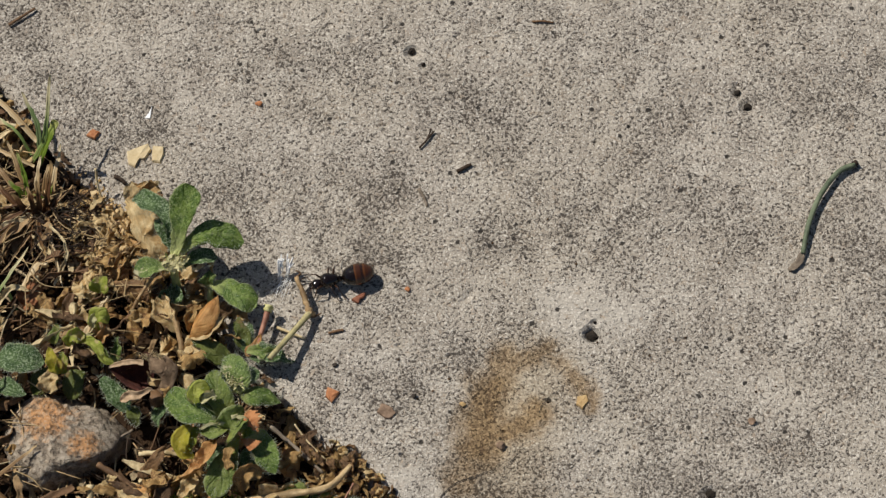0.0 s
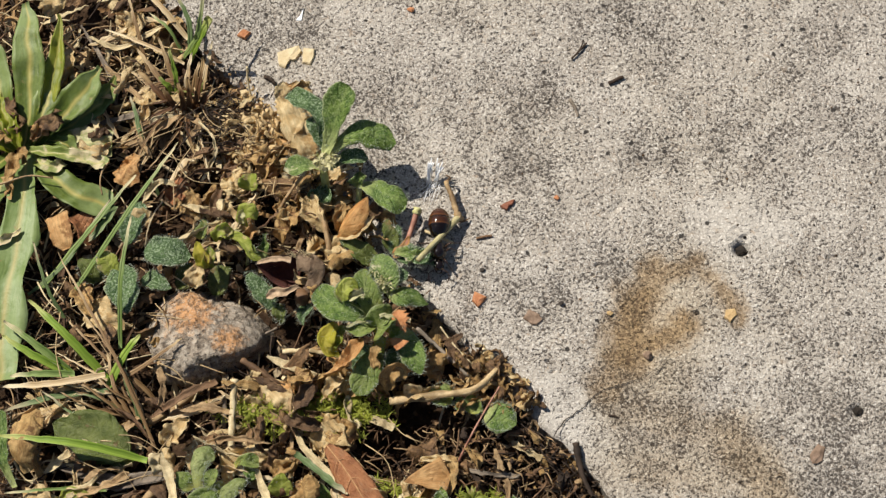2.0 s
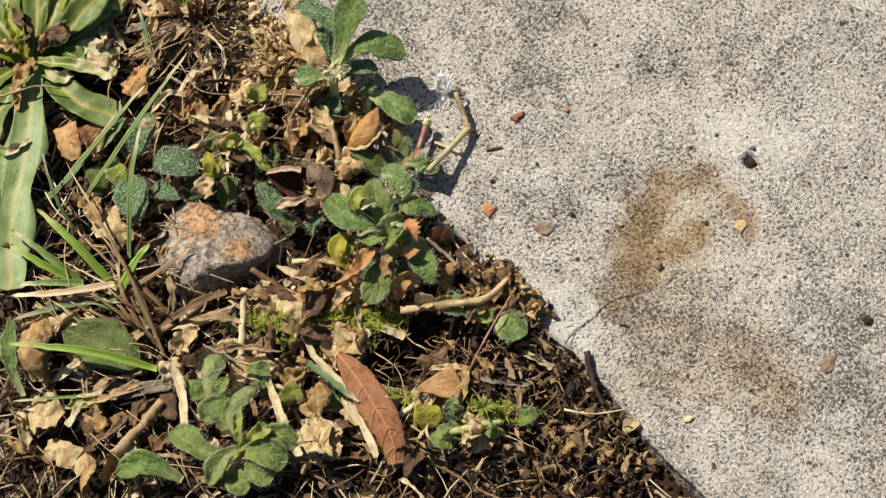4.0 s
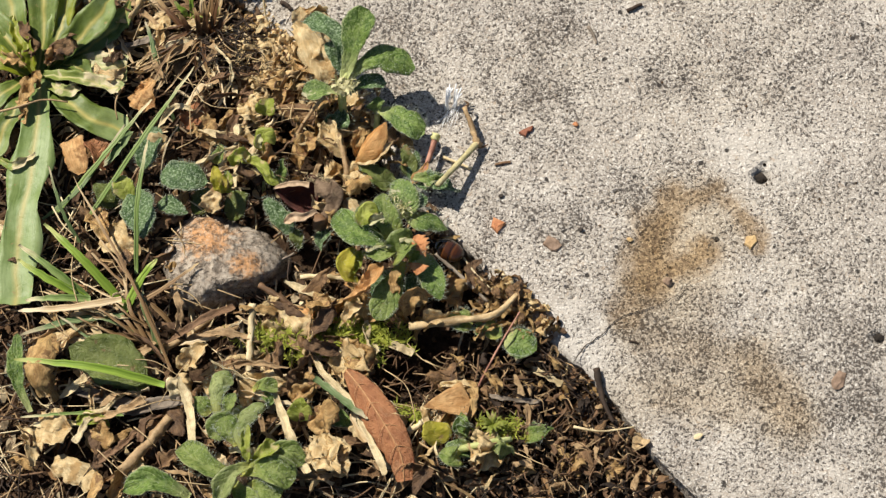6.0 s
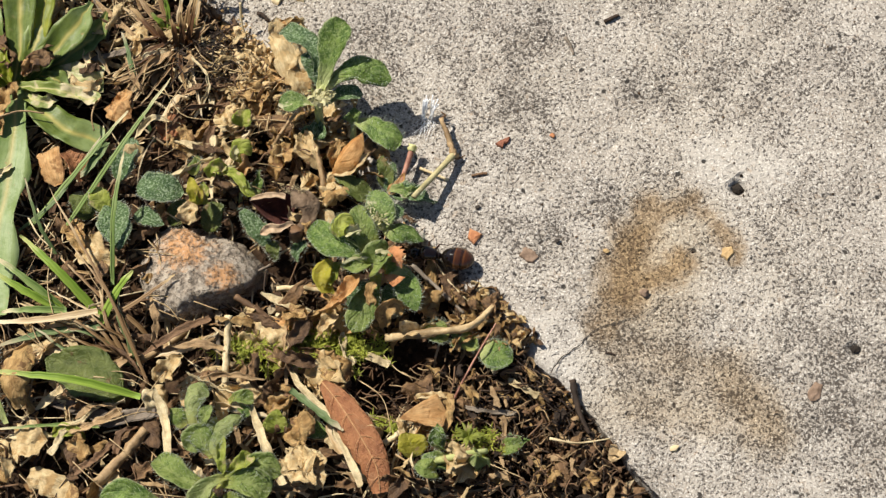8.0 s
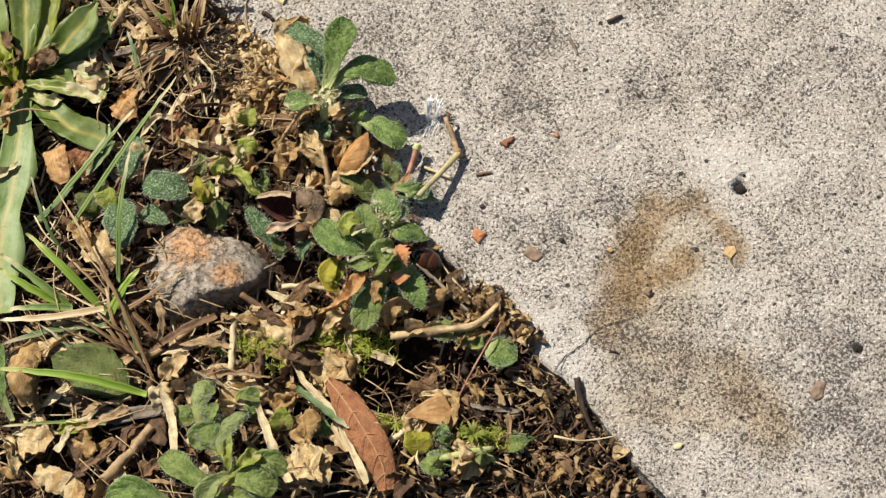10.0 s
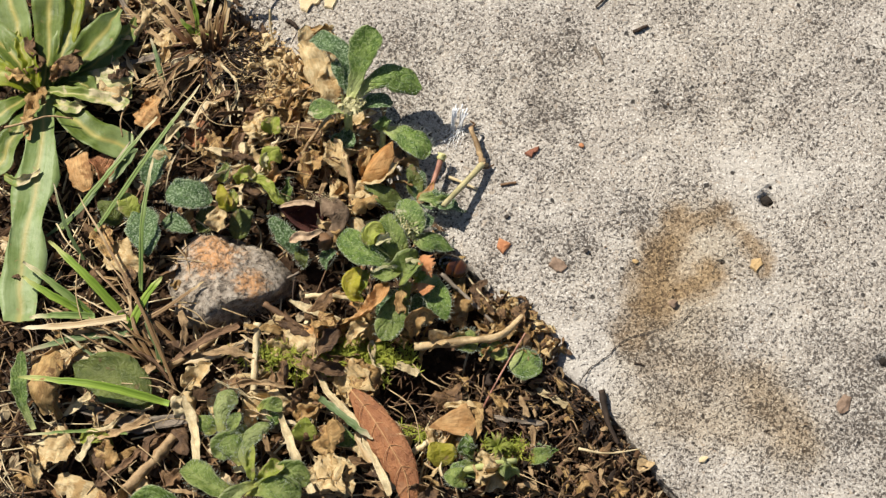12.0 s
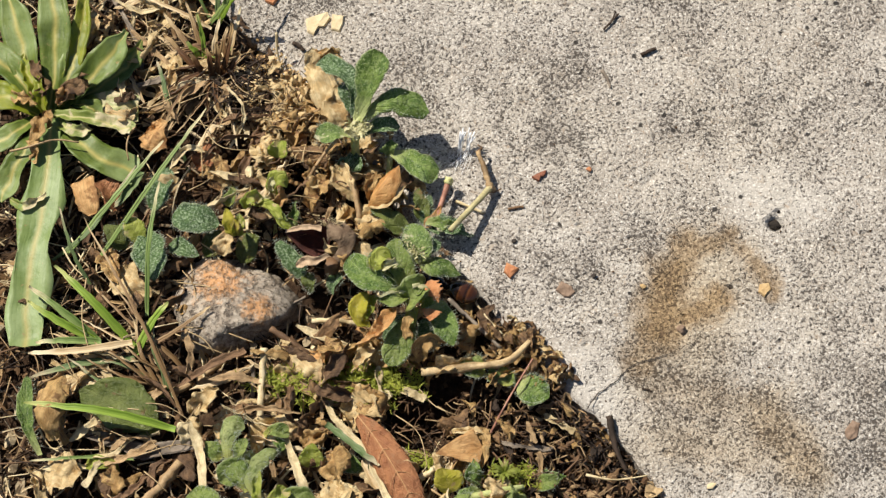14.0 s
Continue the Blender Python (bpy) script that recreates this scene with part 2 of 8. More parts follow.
def waxy_leaf(name, low, high, bleach_sheen, rib, dry=None):
    """A smooth waxy leaf with a broad pale midrib; paler patches towards its end paint bleaching and sheen."""
    n = Nodes(name, 0.45, 0.35)
    sep = n.add("ShaderNodeSeparateXYZ")
    n.link(n.uv, sep.inputs[0])
    u, v = sep.outputs[0], sep.outputs[1]
    across = n.math('ABSOLUTE', n.math('SUBTRACT', v, 0.5))
    fibre = n.add("ShaderNodeMapping")
    fibre.inputs["Scale"].default_value = (3.0, 7.0, 1.0)
    n.link(n.uv, fibre.inputs[0])
    line = n.noise(1.4, 4, 0.65, fibre.outputs[0], 0.3)
    col = n.mix(n.ramp(n.mix(0.5, line, n.noise(0.28, 4, 0.6)), (0.38, 0.0), (0.62, 1.0)), low, high)
    # pale patches growing towards the tip: bleached spots and painted sheen
    worn = n.ramp(n.math('ADD', n.noise(0.16, 5, 0.6), n.math('MULTIPLY', u, 0.32)), (0.62, 0.0), (0.86, 0.7))
    col = n.mix(worn, col, bleach_sheen)
    if dry:
        col = n.mix(n.ramp(n.math('ADD', n.noise(0.3, 4, 0.6), n.math('MULTIPLY', u, 0.25)), (0.62, 0.0), (0.72, 0.85)), col, dry)
    col = n.mix(n.ramp(across, (0.015, 0.9), (0.06, 0.4), (0.13, 0.0)), col, rib)
    col = n.mix(n.ramp(n.noise(0.9, 4, 0.7), (0.62, 0.0), (0.70, 0.6)), col, (0.40, 0.27, 0.12))
    col = n.mix(n.ramp(n.math('ADD', u, n.math('MULTIPLY', n.noise(0.35, 4, 0.6), 0.3)), (1.06, 0.0), (1.13, 0.85)), col, (0.42, 0.26, 0.13))
    return n.done(col, n.mix(0.5, line, n.noise(1.4, 4, 0.6)), 0.5, 0.35, translucent=0.22)


def stem_material(name, low, high, rough=0.6, scale=0.8, translucent=0.0):
    """Fibrous stalk: streaks run along it (UV), with stained and bleached stretches."""
    n = Nodes(name, rough, 0.3)
    fibre = n.add("ShaderNodeMapping")
    fibre.inputs["Scale"].default_value = (2.5, 9.0, 1.0)
    n.link(n.uv, fibre.inputs[0])
    f = n.mix(0.4, n.noise(1.6, 5, 0.7, fibre.outputs[0], 0.3), n.noise(scale * 2.5, 5, 0.7))
    col = n.mix(n.ramp(f, (0.36, 0.0), (0.62, 1.0)), low, high)
    col = n.mix(n.ramp(n.noise(0.28, 4, 0.6), (0.48, 0.0), (0.66, 0.75)), col, tuple(c * 0.45 for c in low))
    col = n.mix(n.math('MULTIPLY', n.random(), 0.3), col, tuple(c * 0.6 for c in low))
    return n.done(col, f, 0.8, 0.35, translucent=translucent)


def grass_material(name, low, high, tip):
    n = Nodes(name, 0.5, 0.35)
    sep = n.add("ShaderNodeSeparateXYZ")
    n.link(n.uv, sep.inputs[0])
    u, v = sep.outputs[0], sep.outputs[1]
    lines = n.math('SINE', n.math('MULTIPLY', v, 19.0))
    # one half across painted lighter, like a folded blade lit from one side
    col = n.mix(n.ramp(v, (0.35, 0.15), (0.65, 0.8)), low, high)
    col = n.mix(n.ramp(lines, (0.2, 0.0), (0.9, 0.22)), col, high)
    col = n.mix(n.ramp(n.noise(0.3, 4), (0.45, 0.0), (0.75, 0.7)), col, tuple(c * 0.7 for c in high))
    col = n.mix(n.ramp(n.math('ADD', u, n.math('MULTIPLY', n.noise(0.5, 3), 0.2)), (0.82, 0.0), (1.0, 1.0)), col, tip)
    return n.done(col, lines, 0.3, 0.1, translucent=0.25)


def stone_material():
    n = Nodes("stone", 0.92, 0.2)

    def near(at, radius):
        g = n.add("ShaderNodeVectorMath", operation='DISTANCE')
        g.inputs[1].default_value = at
        n.link(n.mm, g.inputs[0])
        d = n.math('ADD', n.math('DIVIDE', g.outputs["Value"], radius), n.math('MULTIPLY', n.math('SUBTRACT', n.noise(0.45, 5, 0.7), 0.5), 2.2))
        return n.ramp(d, (0.45, 1.0), (0.95, 0.0))
    c = n.ramp(n.noise(0.7, 6, 0.72), (0.30, (0.20, 0.16, 0.12)), (0.48, (0.39, 0.32, 0.245)), (0.66, (0.56, 0.48, 0.38)))
    c = n.mix(n.ramp(n.noise(0.2, 4, 0.6), (0.45, 0.0), (0.62, 0.45)), c, (0.43, 0.375, 0.305))
    rust = n.math('MAXIMUM', near((-3.2, 4.6, 4.0), 7.0), near((4.2, -2.6, 4.0), 3.4))
    rust = n.math('MULTIPLY', rust, n.ramp(n.noise(1.1, 4, 0.7), (0.30, 0.5), (0.5, 1.0)))
    c = n.mix(rust, c, (0.60, 0.325, 0.15))
    # crevice shade painted in: darker where the relief dips
    c = n.mix(n.ramp(n.noise(0.75, 5, 0.7), (0.35, 0.55), (0.46, 0.0)), c, (0.17, 0.135, 0.10))
    c = n.mix(n.ramp(n.noise(1.6, 4, 0.65), (0.36, 0.8), (0.44, 0.0)), c, (0.15, 0.12, 0.09))
    c = n.mix(n.ramp(n.noise(1.9, 3), (0.57, 0.0), (0.68, 0.5)), c, (0.64, 0.57, 0.47))
    return n.done(c, n.mix(0.5, n.noise(1.3, 7, 0.75), n.ramp(n.noise(0.75, 5, 0.7), (0.34, 0.0), (0.5, 1.0))), 1.0, 0.9)


def plain(name, low, high, rough=0.7, scale=1.5, spec=0.3, translucent=0.0):
    n = Nodes(name, rough, spec)
    f = n.noise(scale, 5, 0.65)
    return n.done(n.mix(n.ramp(f, (0.3, 0.0), (0.7, 1.0)), low, high), f, 0.5, 0.25, translucent=translucent)


CONCRETE = concrete_material()
SOIL = soil_material()
LITTER = litter_material()
CRUMB = crumb_material("soil_crumbs", (0.022, 0.014, 0.009), (0.06, 0.036, 0.021), (0.20, 0.12, 0.062))
SANDY = crumb_material("sandy_crumbs", (0.42, 0.26, 0.11), (0.66, 0.46, 0.22), (0.86, 0.68, 0.40))
GREEN = leaf_material("hairy_leaf", (0.07, 0.145, 0.018), (0.215, 0.32, 0.055), (0.40, 0.48, 0.16), 0.34, hair=0.42, base=(0.60, 0.64, 0.26))
PALE = leaf_material("pale_curled_leaf", (0.30, 0.38, 0.10), (0.58, 0.63, 0.27), (0.6, 0.64, 0.32), 0.4, hair=0.4, translucent=0.45, base=(0.64, 0.64, 0.2))
GREEN_WORN = leaf_material("worn_leaf", (0.09, 0.17, 0.03), (0.27, 0.37, 0.085), (0.37, 0.47, 0.16), 0.42, blotch=(0.70, 0.64, 0.42), hair=0.55, base=(0.60, 0.64, 0.26))
BLUEGREEN = leaf_material("grey_hairy_leaf", (0.05, 0.11, 0.028), (0.135, 0.225, 0.07), (0.24, 0.34, 0.15), 0.32, hair=0.8, down=(0.42, 0.52, 0.32))
FRESH = leaf_material("fresh_woolly_leaf", (0.17, 0.26, 0.04), (0.42, 0.50, 0.14), (0.58, 0.62, 0.26), 0.4, hair=0.5, translucent=0.42, base=(0.62, 0.62, 0.16))
LIME = leaf_material("young_leaf", (0.34, 0.41, 0.045), (0.62, 0.65, 0.15), (0.62, 0.64, 0.22), 0.42, blotch=(0.66, 0.54, 0.27), translucent=0.4)
YELLOW = leaf_material("yellowing_leaf", (0.50, 0.46, 0.03), (0.74, 0.64, 0.10), (0.6, 0.52, 0.14), 0.5, blotch=(0.52, 0.36, 0.14), translucent=0.35, ribs=0.4)
ROSETTE = waxy_leaf("rosette_leaf", (0.085, 0.13, 0.02), (0.19, 0.245, 0.045), (0.33, 0.41, 0.17), (0.50, 0.44, 0.13))
# paler mint copy for the long leaf, its sheen put into the colour
ROSETTE_MINT = waxy_leaf("mint_rosette_leaf", (0.15, 0.225, 0.055), (0.25, 0.33, 0.105), (0.38, 0.47, 0.22), (0.47, 0.42, 0.15))
ROSETTE_PALE = waxy_leaf("bleached_rosette_leaf", (0.15, 0.205, 0.035), (0.31, 0.35, 0.085), (0.42, 0.46, 0.20), (0.58, 0.53, 0.22), (0.72, 0.60, 0.38))
ROSETTE_YELLOW = waxy_leaf("yellowed_rosette_leaf", (0.15, 0.19, 0.01), (0.30, 0.32, 0.025), (0.33, 0.35, 0.09), (0.40, 0.37, 0.08))
DARKLEAF = leaf_material("broad_leaf", (0.095, 0.125, 0.022), (0.19, 0.225, 0.052), (0.25, 0.28, 0.09), 0.36, blotch=(0.22, 0.15, 0.06), veins=4.0)
DEAD_RED = leaf_material("dead_red_leaf", (0.30, 0.11, 0.04), (0.50, 0.215, 0.085), (0.58, 0.33, 0.16), 0.6, blotch=(0.36, 0.17, 0.075), veins=6.0, translucent=0.12, ribs=0.5)
VEIN = plain("pale_vein", (0.40, 0.20, 0.085), (0.56, 0.32, 0.15), 0.6)
DEAD_TAN = leaf_material("dead_tan_leaf", (0.43, 0.245, 0.08), (0.80, 0.545, 0.23), (0.6, 0.42, 0.2), 0.65, blotch=(0.24, 0.12, 0.05), veins=4.0, translucent=0.22, ribs=0.1, fibre=0.6)
DEAD_CREAM = leaf_material("dead_cream_leaf", (0.66, 0.455, 0.20), (0.95, 0.77, 0.44), (0.7, 0.54, 0.3), 0.65, blotch=(0.52, 0.32, 0.12), veins=4.0, translucent=0.22, ribs=0.1, fibre=0.32)
CUP_RIM = plain("pale_torn_rim", (0.34, 0.225, 0.13), (0.62, 0.45, 0.29), 0.7, 1.5)
BRACT = plain("cream_bract", (0.52, 0.50, 0.25), (0.80, 0.74, 0.45), 0.7, 1.5, translucent=0.3)
MAROON = leaf_material("maroon_dead_leaf", (0.06, 0.016, 0.011), (0.15, 0.045, 0.028), (0.22, 0.085, 0.05), 0.7, veins=5.0, ribs=0.2, translucent=0.06, tip=(0.60, 0.42, 0.32))
DEAD_ORANGE = leaf_material("dead_orange_leaf", (0.60, 0.30, 0.095), (0.86, 0.55, 0.24), (0.62, 0.36, 0.14), 0.6, blotch=(0.40, 0.19, 0.065), veins=4.0, translucent=0.22, ribs=0.2, fibre=0.4)
ROLLED = leaf_material("rolled_orange_leaf", (0.62, 0.28, 0.075), (0.88, 0.52, 0.19), (0.7, 0.4, 0.16), 0.55, blotch=(0.42, 0.19, 0.06), veins=5.0, translucent=0.25, ribs=0.3, fibre=0.3)
SALMON = leaf_material("salmon_dead_leaf", (0.62, 0.235, 0.075), (0.86, 0.43, 0.19), (0.7, 0.42, 0.24), 0.6, blotch=(0.42, 0.16, 0.06), veins=4.0, translucent=0.2, ribs=0.2)
DEAD_DARK = leaf_material("dead_dark_leaf", (0.065, 0.033, 0.015), (0.18, 0.10, 0.045), (0.20, 0.13, 0.075), 0.7, veins=5.0, translucent=0.08)
DEAD_BROWN = leaf_material("dead_brown_leaf", (0.18, 0.095, 0.04), (0.42, 0.25, 0.11), (0.42, 0.28, 0.15), 0.65, blotch=(0.09, 0.05, 0.026), veins=5.0, translucent=0.12, ribs=0.1, fibre=0.7)
CUP_OUTER = leaf_material("fuzzy_brown_leaf", (0.17, 0.105, 0.06), (0.36, 0.25, 0.155), (0.34, 0.24, 0.15), 0.8, veins=5.0, translucent=0.06, ribs=0.2, tip=(0.46, 0.33, 0.22))
STRAW = stem_material("straw", (0.64, 0.47, 0.23), (0.95, 0.83, 0.54), 0.5, translucent=0.1)
STRAW_TAN = stem_material("tan_straw", (0.34, 0.205, 0.095), (0.64, 0.46, 0.25), 0.6, translucent=0.1)
STRAW_WARM = stem_material("warm_straw", (0.42, 0.27, 0.12), (0.80, 0.62, 0.35), 0.55, translucent=0.1)
STRAW_BROWN = stem_material("brown_straw", (0.13, 0.07, 0.035), (0.27, 0.16, 0.085), 0.65)
STRAW_GREY = stem_material("grey_straw", (0.20, 0.155, 0.115), (0.38, 0.315, 0.24), 0.7)
DARKWOOD = stem_material("dark_fibre", (0.03, 0.02, 0.014), (0.085, 0.055, 0.036), 0.8)
GREENSTEM = stem_material("green_stem", (0.46, 0.52, 0.16), (0.70, 0.72, 0.34), 0.5, translucent=0.25)
PINKSTEM = stem_material("pink_stem", (0.50, 0.21, 0.14), (0.66, 0.39, 0.27), 0.5, translucent=0.2)
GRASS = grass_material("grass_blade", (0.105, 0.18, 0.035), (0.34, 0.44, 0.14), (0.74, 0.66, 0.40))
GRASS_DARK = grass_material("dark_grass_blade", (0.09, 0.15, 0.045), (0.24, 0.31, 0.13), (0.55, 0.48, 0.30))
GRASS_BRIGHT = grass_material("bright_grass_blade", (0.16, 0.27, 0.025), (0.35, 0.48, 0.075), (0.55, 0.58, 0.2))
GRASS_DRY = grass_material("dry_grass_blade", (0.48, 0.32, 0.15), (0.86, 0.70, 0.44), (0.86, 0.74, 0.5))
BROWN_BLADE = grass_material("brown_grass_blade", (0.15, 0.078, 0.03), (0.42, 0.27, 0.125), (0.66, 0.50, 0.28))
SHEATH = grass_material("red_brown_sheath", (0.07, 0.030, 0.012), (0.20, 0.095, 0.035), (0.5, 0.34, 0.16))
MOSS = leaf_material("moss", (0.22, 0.27, 0.02), (0.50, 0.53, 0.06), (0.5, 0.52, 0.1), 0.6, translucent=0.3)
STONE = stone_material()
HAIR = plain("white_hair", (0.85, 0.86, 0.87), (0.95, 0.95, 0.95), 0.35, 1.0, 0.5)
FUZZ = plain("leaf_fuzz", (0.52, 0.56, 0.45), (0.66, 0.7, 0.58), 0.5, 1.0, 0.4, translucent=0.4)
BRICK = plain("brick_chip", (0.38, 0.145, 0.065), (0.56, 0.27, 0.13), 0.9, 1.6, 0.2)
BRICK_DARK = plain("dark_brick_chip", (0.22, 0.085, 0.05), (0.36, 0.16, 0.10), 0.9, 1.6, 0.2)
PALETIP = plain("pale_cut_end", (0.60, 0.58, 0.22), (0.82, 0.78, 0.42), 0.6, 1.5, translucent=0.2)
FLINT = plain("brown_flake", (0.12, 0.075, 0.048), (0.38, 0.265, 0.185), 0.8, 0.55)
OCHRE = plain("ochre_chip", (0.44, 0.28, 0.12), (0.60, 0.43, 0.22), 0.85, 1.3)
CREAM = plain("cream_chip", (0.55, 0.42, 0.23), (0.72, 0.60, 0.38), 0.8, 0.9)
DIRT = plain("dark_crumb", (0.025, 0.02, 0.017), (0.085, 0.068, 0.055), 0.85, 2.0)
PITSHADE = plain("black_pit_shade", (0.008, 0.007, 0.006), (0.045, 0.034, 0.025), 0.95, 1.6)
CRACK = plain("dark_crack", (0.03, 0.026, 0.022), (0.09, 0.075, 0.062), 0.95, 2.0)
ANT_BROWN = plain("brown_shell", (0.006, 0.003, 0.002), (0.035, 0.012, 0.005), 0.07, 0.8, 0.5)


def shell(name, stops, rough=0.07):
    """Smooth insect shell, its colour running along the body."""
    n = Nodes(name, rough, 0.6)
    sep = n.add("ShaderNodeSeparateXYZ")
    n.link(n.mm, sep.inputs[0])
    along = n.math('ADD', n.math('DIVIDE', sep.outputs[0], 6.0), n.math('MULTIPLY', n.noise(0.9, 3), 0.06))
    return n.done(n.ramp(n.math('ADD', along, 0.47), *stops))


ANT_GASTER = shell("banded_shell", ((0.0, (0.03, 0.012, 0.006)), (0.12, (0.065, 0.022, 0.008)), (0.26, (0.06, 0.02, 0.007)), (0.30, (0.12, 0.045, 0.014)), (0.345, (0.022, 0.009, 0.005)), (0.44, (0.05, 0.017, 0.007)), (0.53, (0.055, 0.019, 0.007)), (0.57, (0.12, 0.045, 0.014)), (0.61, (0.008, 0.004, 0.003)), (1.0, (0.006, 0.004, 0.003))))
ANT_DARK = shell("dark_shell", ((0.0, (0.006, 0.004, 0.003)), (1.0, (0.009, 0.005, 0.004))), 0.12)
ANT_LEG = plain("brown_leg", (0.03, 0.015, 0.009), (0.09, 0.042, 0.022), 0.3, 2.0, 0.5)


# ---- mesh helpers (plan millimetres) ----
def root_of(ob):
    while ob.parent:
        ob = ob.parent
    return ob


def mesh_from(name, bm, material, origin=(0, 0, 0), smooth=True):
    me = bpy.data.meshes.new(name)
    o = V(origin)
    for v in bm.verts:
        v.co = v.co * MM - o
    if smooth:
        for f in bm.faces:
            f.smooth = True
    bm.to_mesh(me)
    bm.free()
    me.materials.append(material)
    return me


def thing(name, at, label, category, group="", kind=""):
    ob = new(name)
    ob.empty_display_size = 0.003
    ob.location = V(at) * MM
    return tagged(ob, label, category, group, kind)


def part(name, bm, material, parent, label="", kind="", smooth=True):
    ob = new(name, mesh_from(name, bm, material, root_of(parent).location, smooth))
    ob.parent = parent
    return tagged(ob, label, kind=kind)


def single(name, bm, material, at, label, category, group="", kind="", smooth=True):
    ob = new(name, mesh_from(name, bm, material, V(at) * MM, smooth))
    ob.location = V(at) * MM
    return tagged(ob, label, category, group, kind)


def hump(u):
    return 4 * u * (1 - u)


SHAPES = {
    "spat": lambda u: (0.3 + 0.7 * min(1, u / 0.6) ** 1.3) * math.sqrt(max(0.0, 1 - max(0, (u - 0.68) / 0.32) ** 2.2)),
    "ovate": lambda u: max(0.0, math.sin(math.pi * u ** 0.85)) ** 0.65,
    "lance": lambda u: max(0.0, math.sin(math.pi * u ** 0.75)) ** 0.9,
    "round": lambda u: max(0.0, hump(u)) ** 0.5,
    "strap": lambda u: min(1.0, 0.42 + 1.2 * u) * (1.0 if u < 0.9 else 0.9) * max(0.25, 1 - u ** 9),
    "cut": lambda u: min(1.0, 0.5 + 1.3 * u) * (1.0 if u < 0.97 else 0.9),
    "tri": lambda u: min(1.0, 7 * u) * (1 - u) ** 0.8,
    "blade": lambda u: min(1.0, 0.7 + u * 2) * (1 - 0.65 * u ** 3) * (1.0 if u < 0.98 else 0.6),
    "fan": lambda u: math.sin(math.pi * (0.06 + 0.82 * u ** 0.85)) ** 0.85,
    "torn": lambda u: min(1.0, 0.35 + 3 * u) * (1.0 if u < 0.97 else 0.8),
}


def spine(pts, n):
    """n + 1 points on a smooth curve through pts."""
    pts = [V(p) for p in pts]
    if len(pts) == 2:
        return [pts[0].lerp(pts[1], i / n) for i in range(n + 1)]
    q = [2 * pts[0] - pts[1], *pts, 2 * pts[-1] - pts[-2]]
    out = []
    for i in range(n + 1):
        s = i / n * (len(pts) - 1)
        k = min(int(s), len(pts) - 2)
        t = s - k
        a, b, c, d = q[k:k + 4]
        out.append(0.5 * (2 * b + (c - a) * t + (2 * a - 5 * b + 4 * c - d) * t * t + (3 * b - a - 3 * c + d) * t ** 3))
    return out


def ribbon(bm, pts, width, shape="blade", nu=14, nv=4, fold=0.3, roll=0, twist=0, thick=0.16, wob=0.0, seed=0, tooth=0.0, teeth=6, arch=0.0, rag=0.0, crease=0.0):
    """A leaf or blade of some thickness along a curve, folded or cupped across; UV runs along and across."""
    uvl = bm.loops.layers.uv.verify()
    line = spine(pts, nu)
    prof = SHAPES[shape]
    length = sum((line[i + 1] - line[i]).length for i in range(nu))
    off = V((seed * 7.13, seed * 3.7, seed * 1.9))
    top, low = [], []
    for i, c in enumerate(line):
        u = i / nu
        d = (line[min(i + 1, nu)] - line[max(i - 1, 0)]).normalized()
        nrm = V((0, 0, 1)) - d * d.z
        if nrm.length < 0.15:
            nrm = V((0.3, -0.9, 0.3)) - d * d.dot(V((0.3, -0.9, 0.3)))
        nrm.normalize()
        nrm = Matrix.Rotation(radians(roll + twist * u), 3, d) @ nrm
        side = nrm.cross(d)
        hw = width / 2 * max(prof(u), 0.03)
        c = c + nrm * (arch * length * hump(u))
        a, b = [], []
        for j in range(nv + 1):
            v = -1 + 2 * j / nv
            w = hw * (1 + rag * (noise.noise(V((u * 5.0, 2.2 * (v > 0), seed * 1.7))) + 0.35 * noise.noise(V((u * 12.0, 5.2 * (v > 0), seed * 1.7)))) * abs(v) ** 2) * (1 + tooth * math.sin(u * teeth * 6.283 + 2.0 * (v > 0)) * (abs(v) > 0.9))
            p = c + side * (w * v) + nrm * (fold * hw * abs(v) ** 1.5)
            if wob:
                p = p + noise.noise_vector(p * (1.6 / max(width, 2)) + off) * wob * (0.35 + 0.65 * u)
                p = p + noise.noise_vector(p * 0.95 + off) * min(wob, 1.5) * (0.12 + 0.8 * rag)
            if crease:
                q = p * 0.33 + off
                p = p + nrm * crease * (2.2 * abs(noise.noise(q)) + 1.1 * abs(noise.noise(q * 2.3)) - 0.6) + side * (0.5 * crease * noise.noise(q * 1.7 + V((9, 0, 0))))
            a.append(bm.verts.new(p))
            b.append(bm.verts.new(p - nrm * thick * (1 - 0.75 * v ** 4)))
        top.append(a)
        low.append(b)

    def quad(vs, uvs):
        try:
            f = bm.faces.new(vs)
        except ValueError:
            return
        for lp, w in zip(f.loops, uvs):
            lp[uvl].uv = w
    for i in range(nu):
        for j in range(nv):
            u0, u1, v0, v1 = i / nu, (i + 1) / nu, j / nv, (j + 1) / nv
            quad((top[i][j], top[i + 1][j], top[i + 1][j + 1], top[i][j + 1]), ((u0, v0), (u1, v0), (u1, v1), (u0, v1)))
            quad((low[i][j + 1], low[i + 1][j + 1], low[i + 1][j], low[i][j]), ((u0, v1), (u1, v1), (u1, v0), (u0, v0)))
        for j, flip in ((0, 1), (nv, 0)):
            vs = (top[i][j], low[i][j], low[i + 1][j], top[i + 1][j])
            quad(vs if flip else vs[::-1], ((i / nu, j / nv),) * 4)
    for i in (0, nu):
        vs = [*top[i], *low[i][::-1]]
        quad(vs if i else vs[::-1], ((i / nu, 0.5),) * len(vs))
    return bm


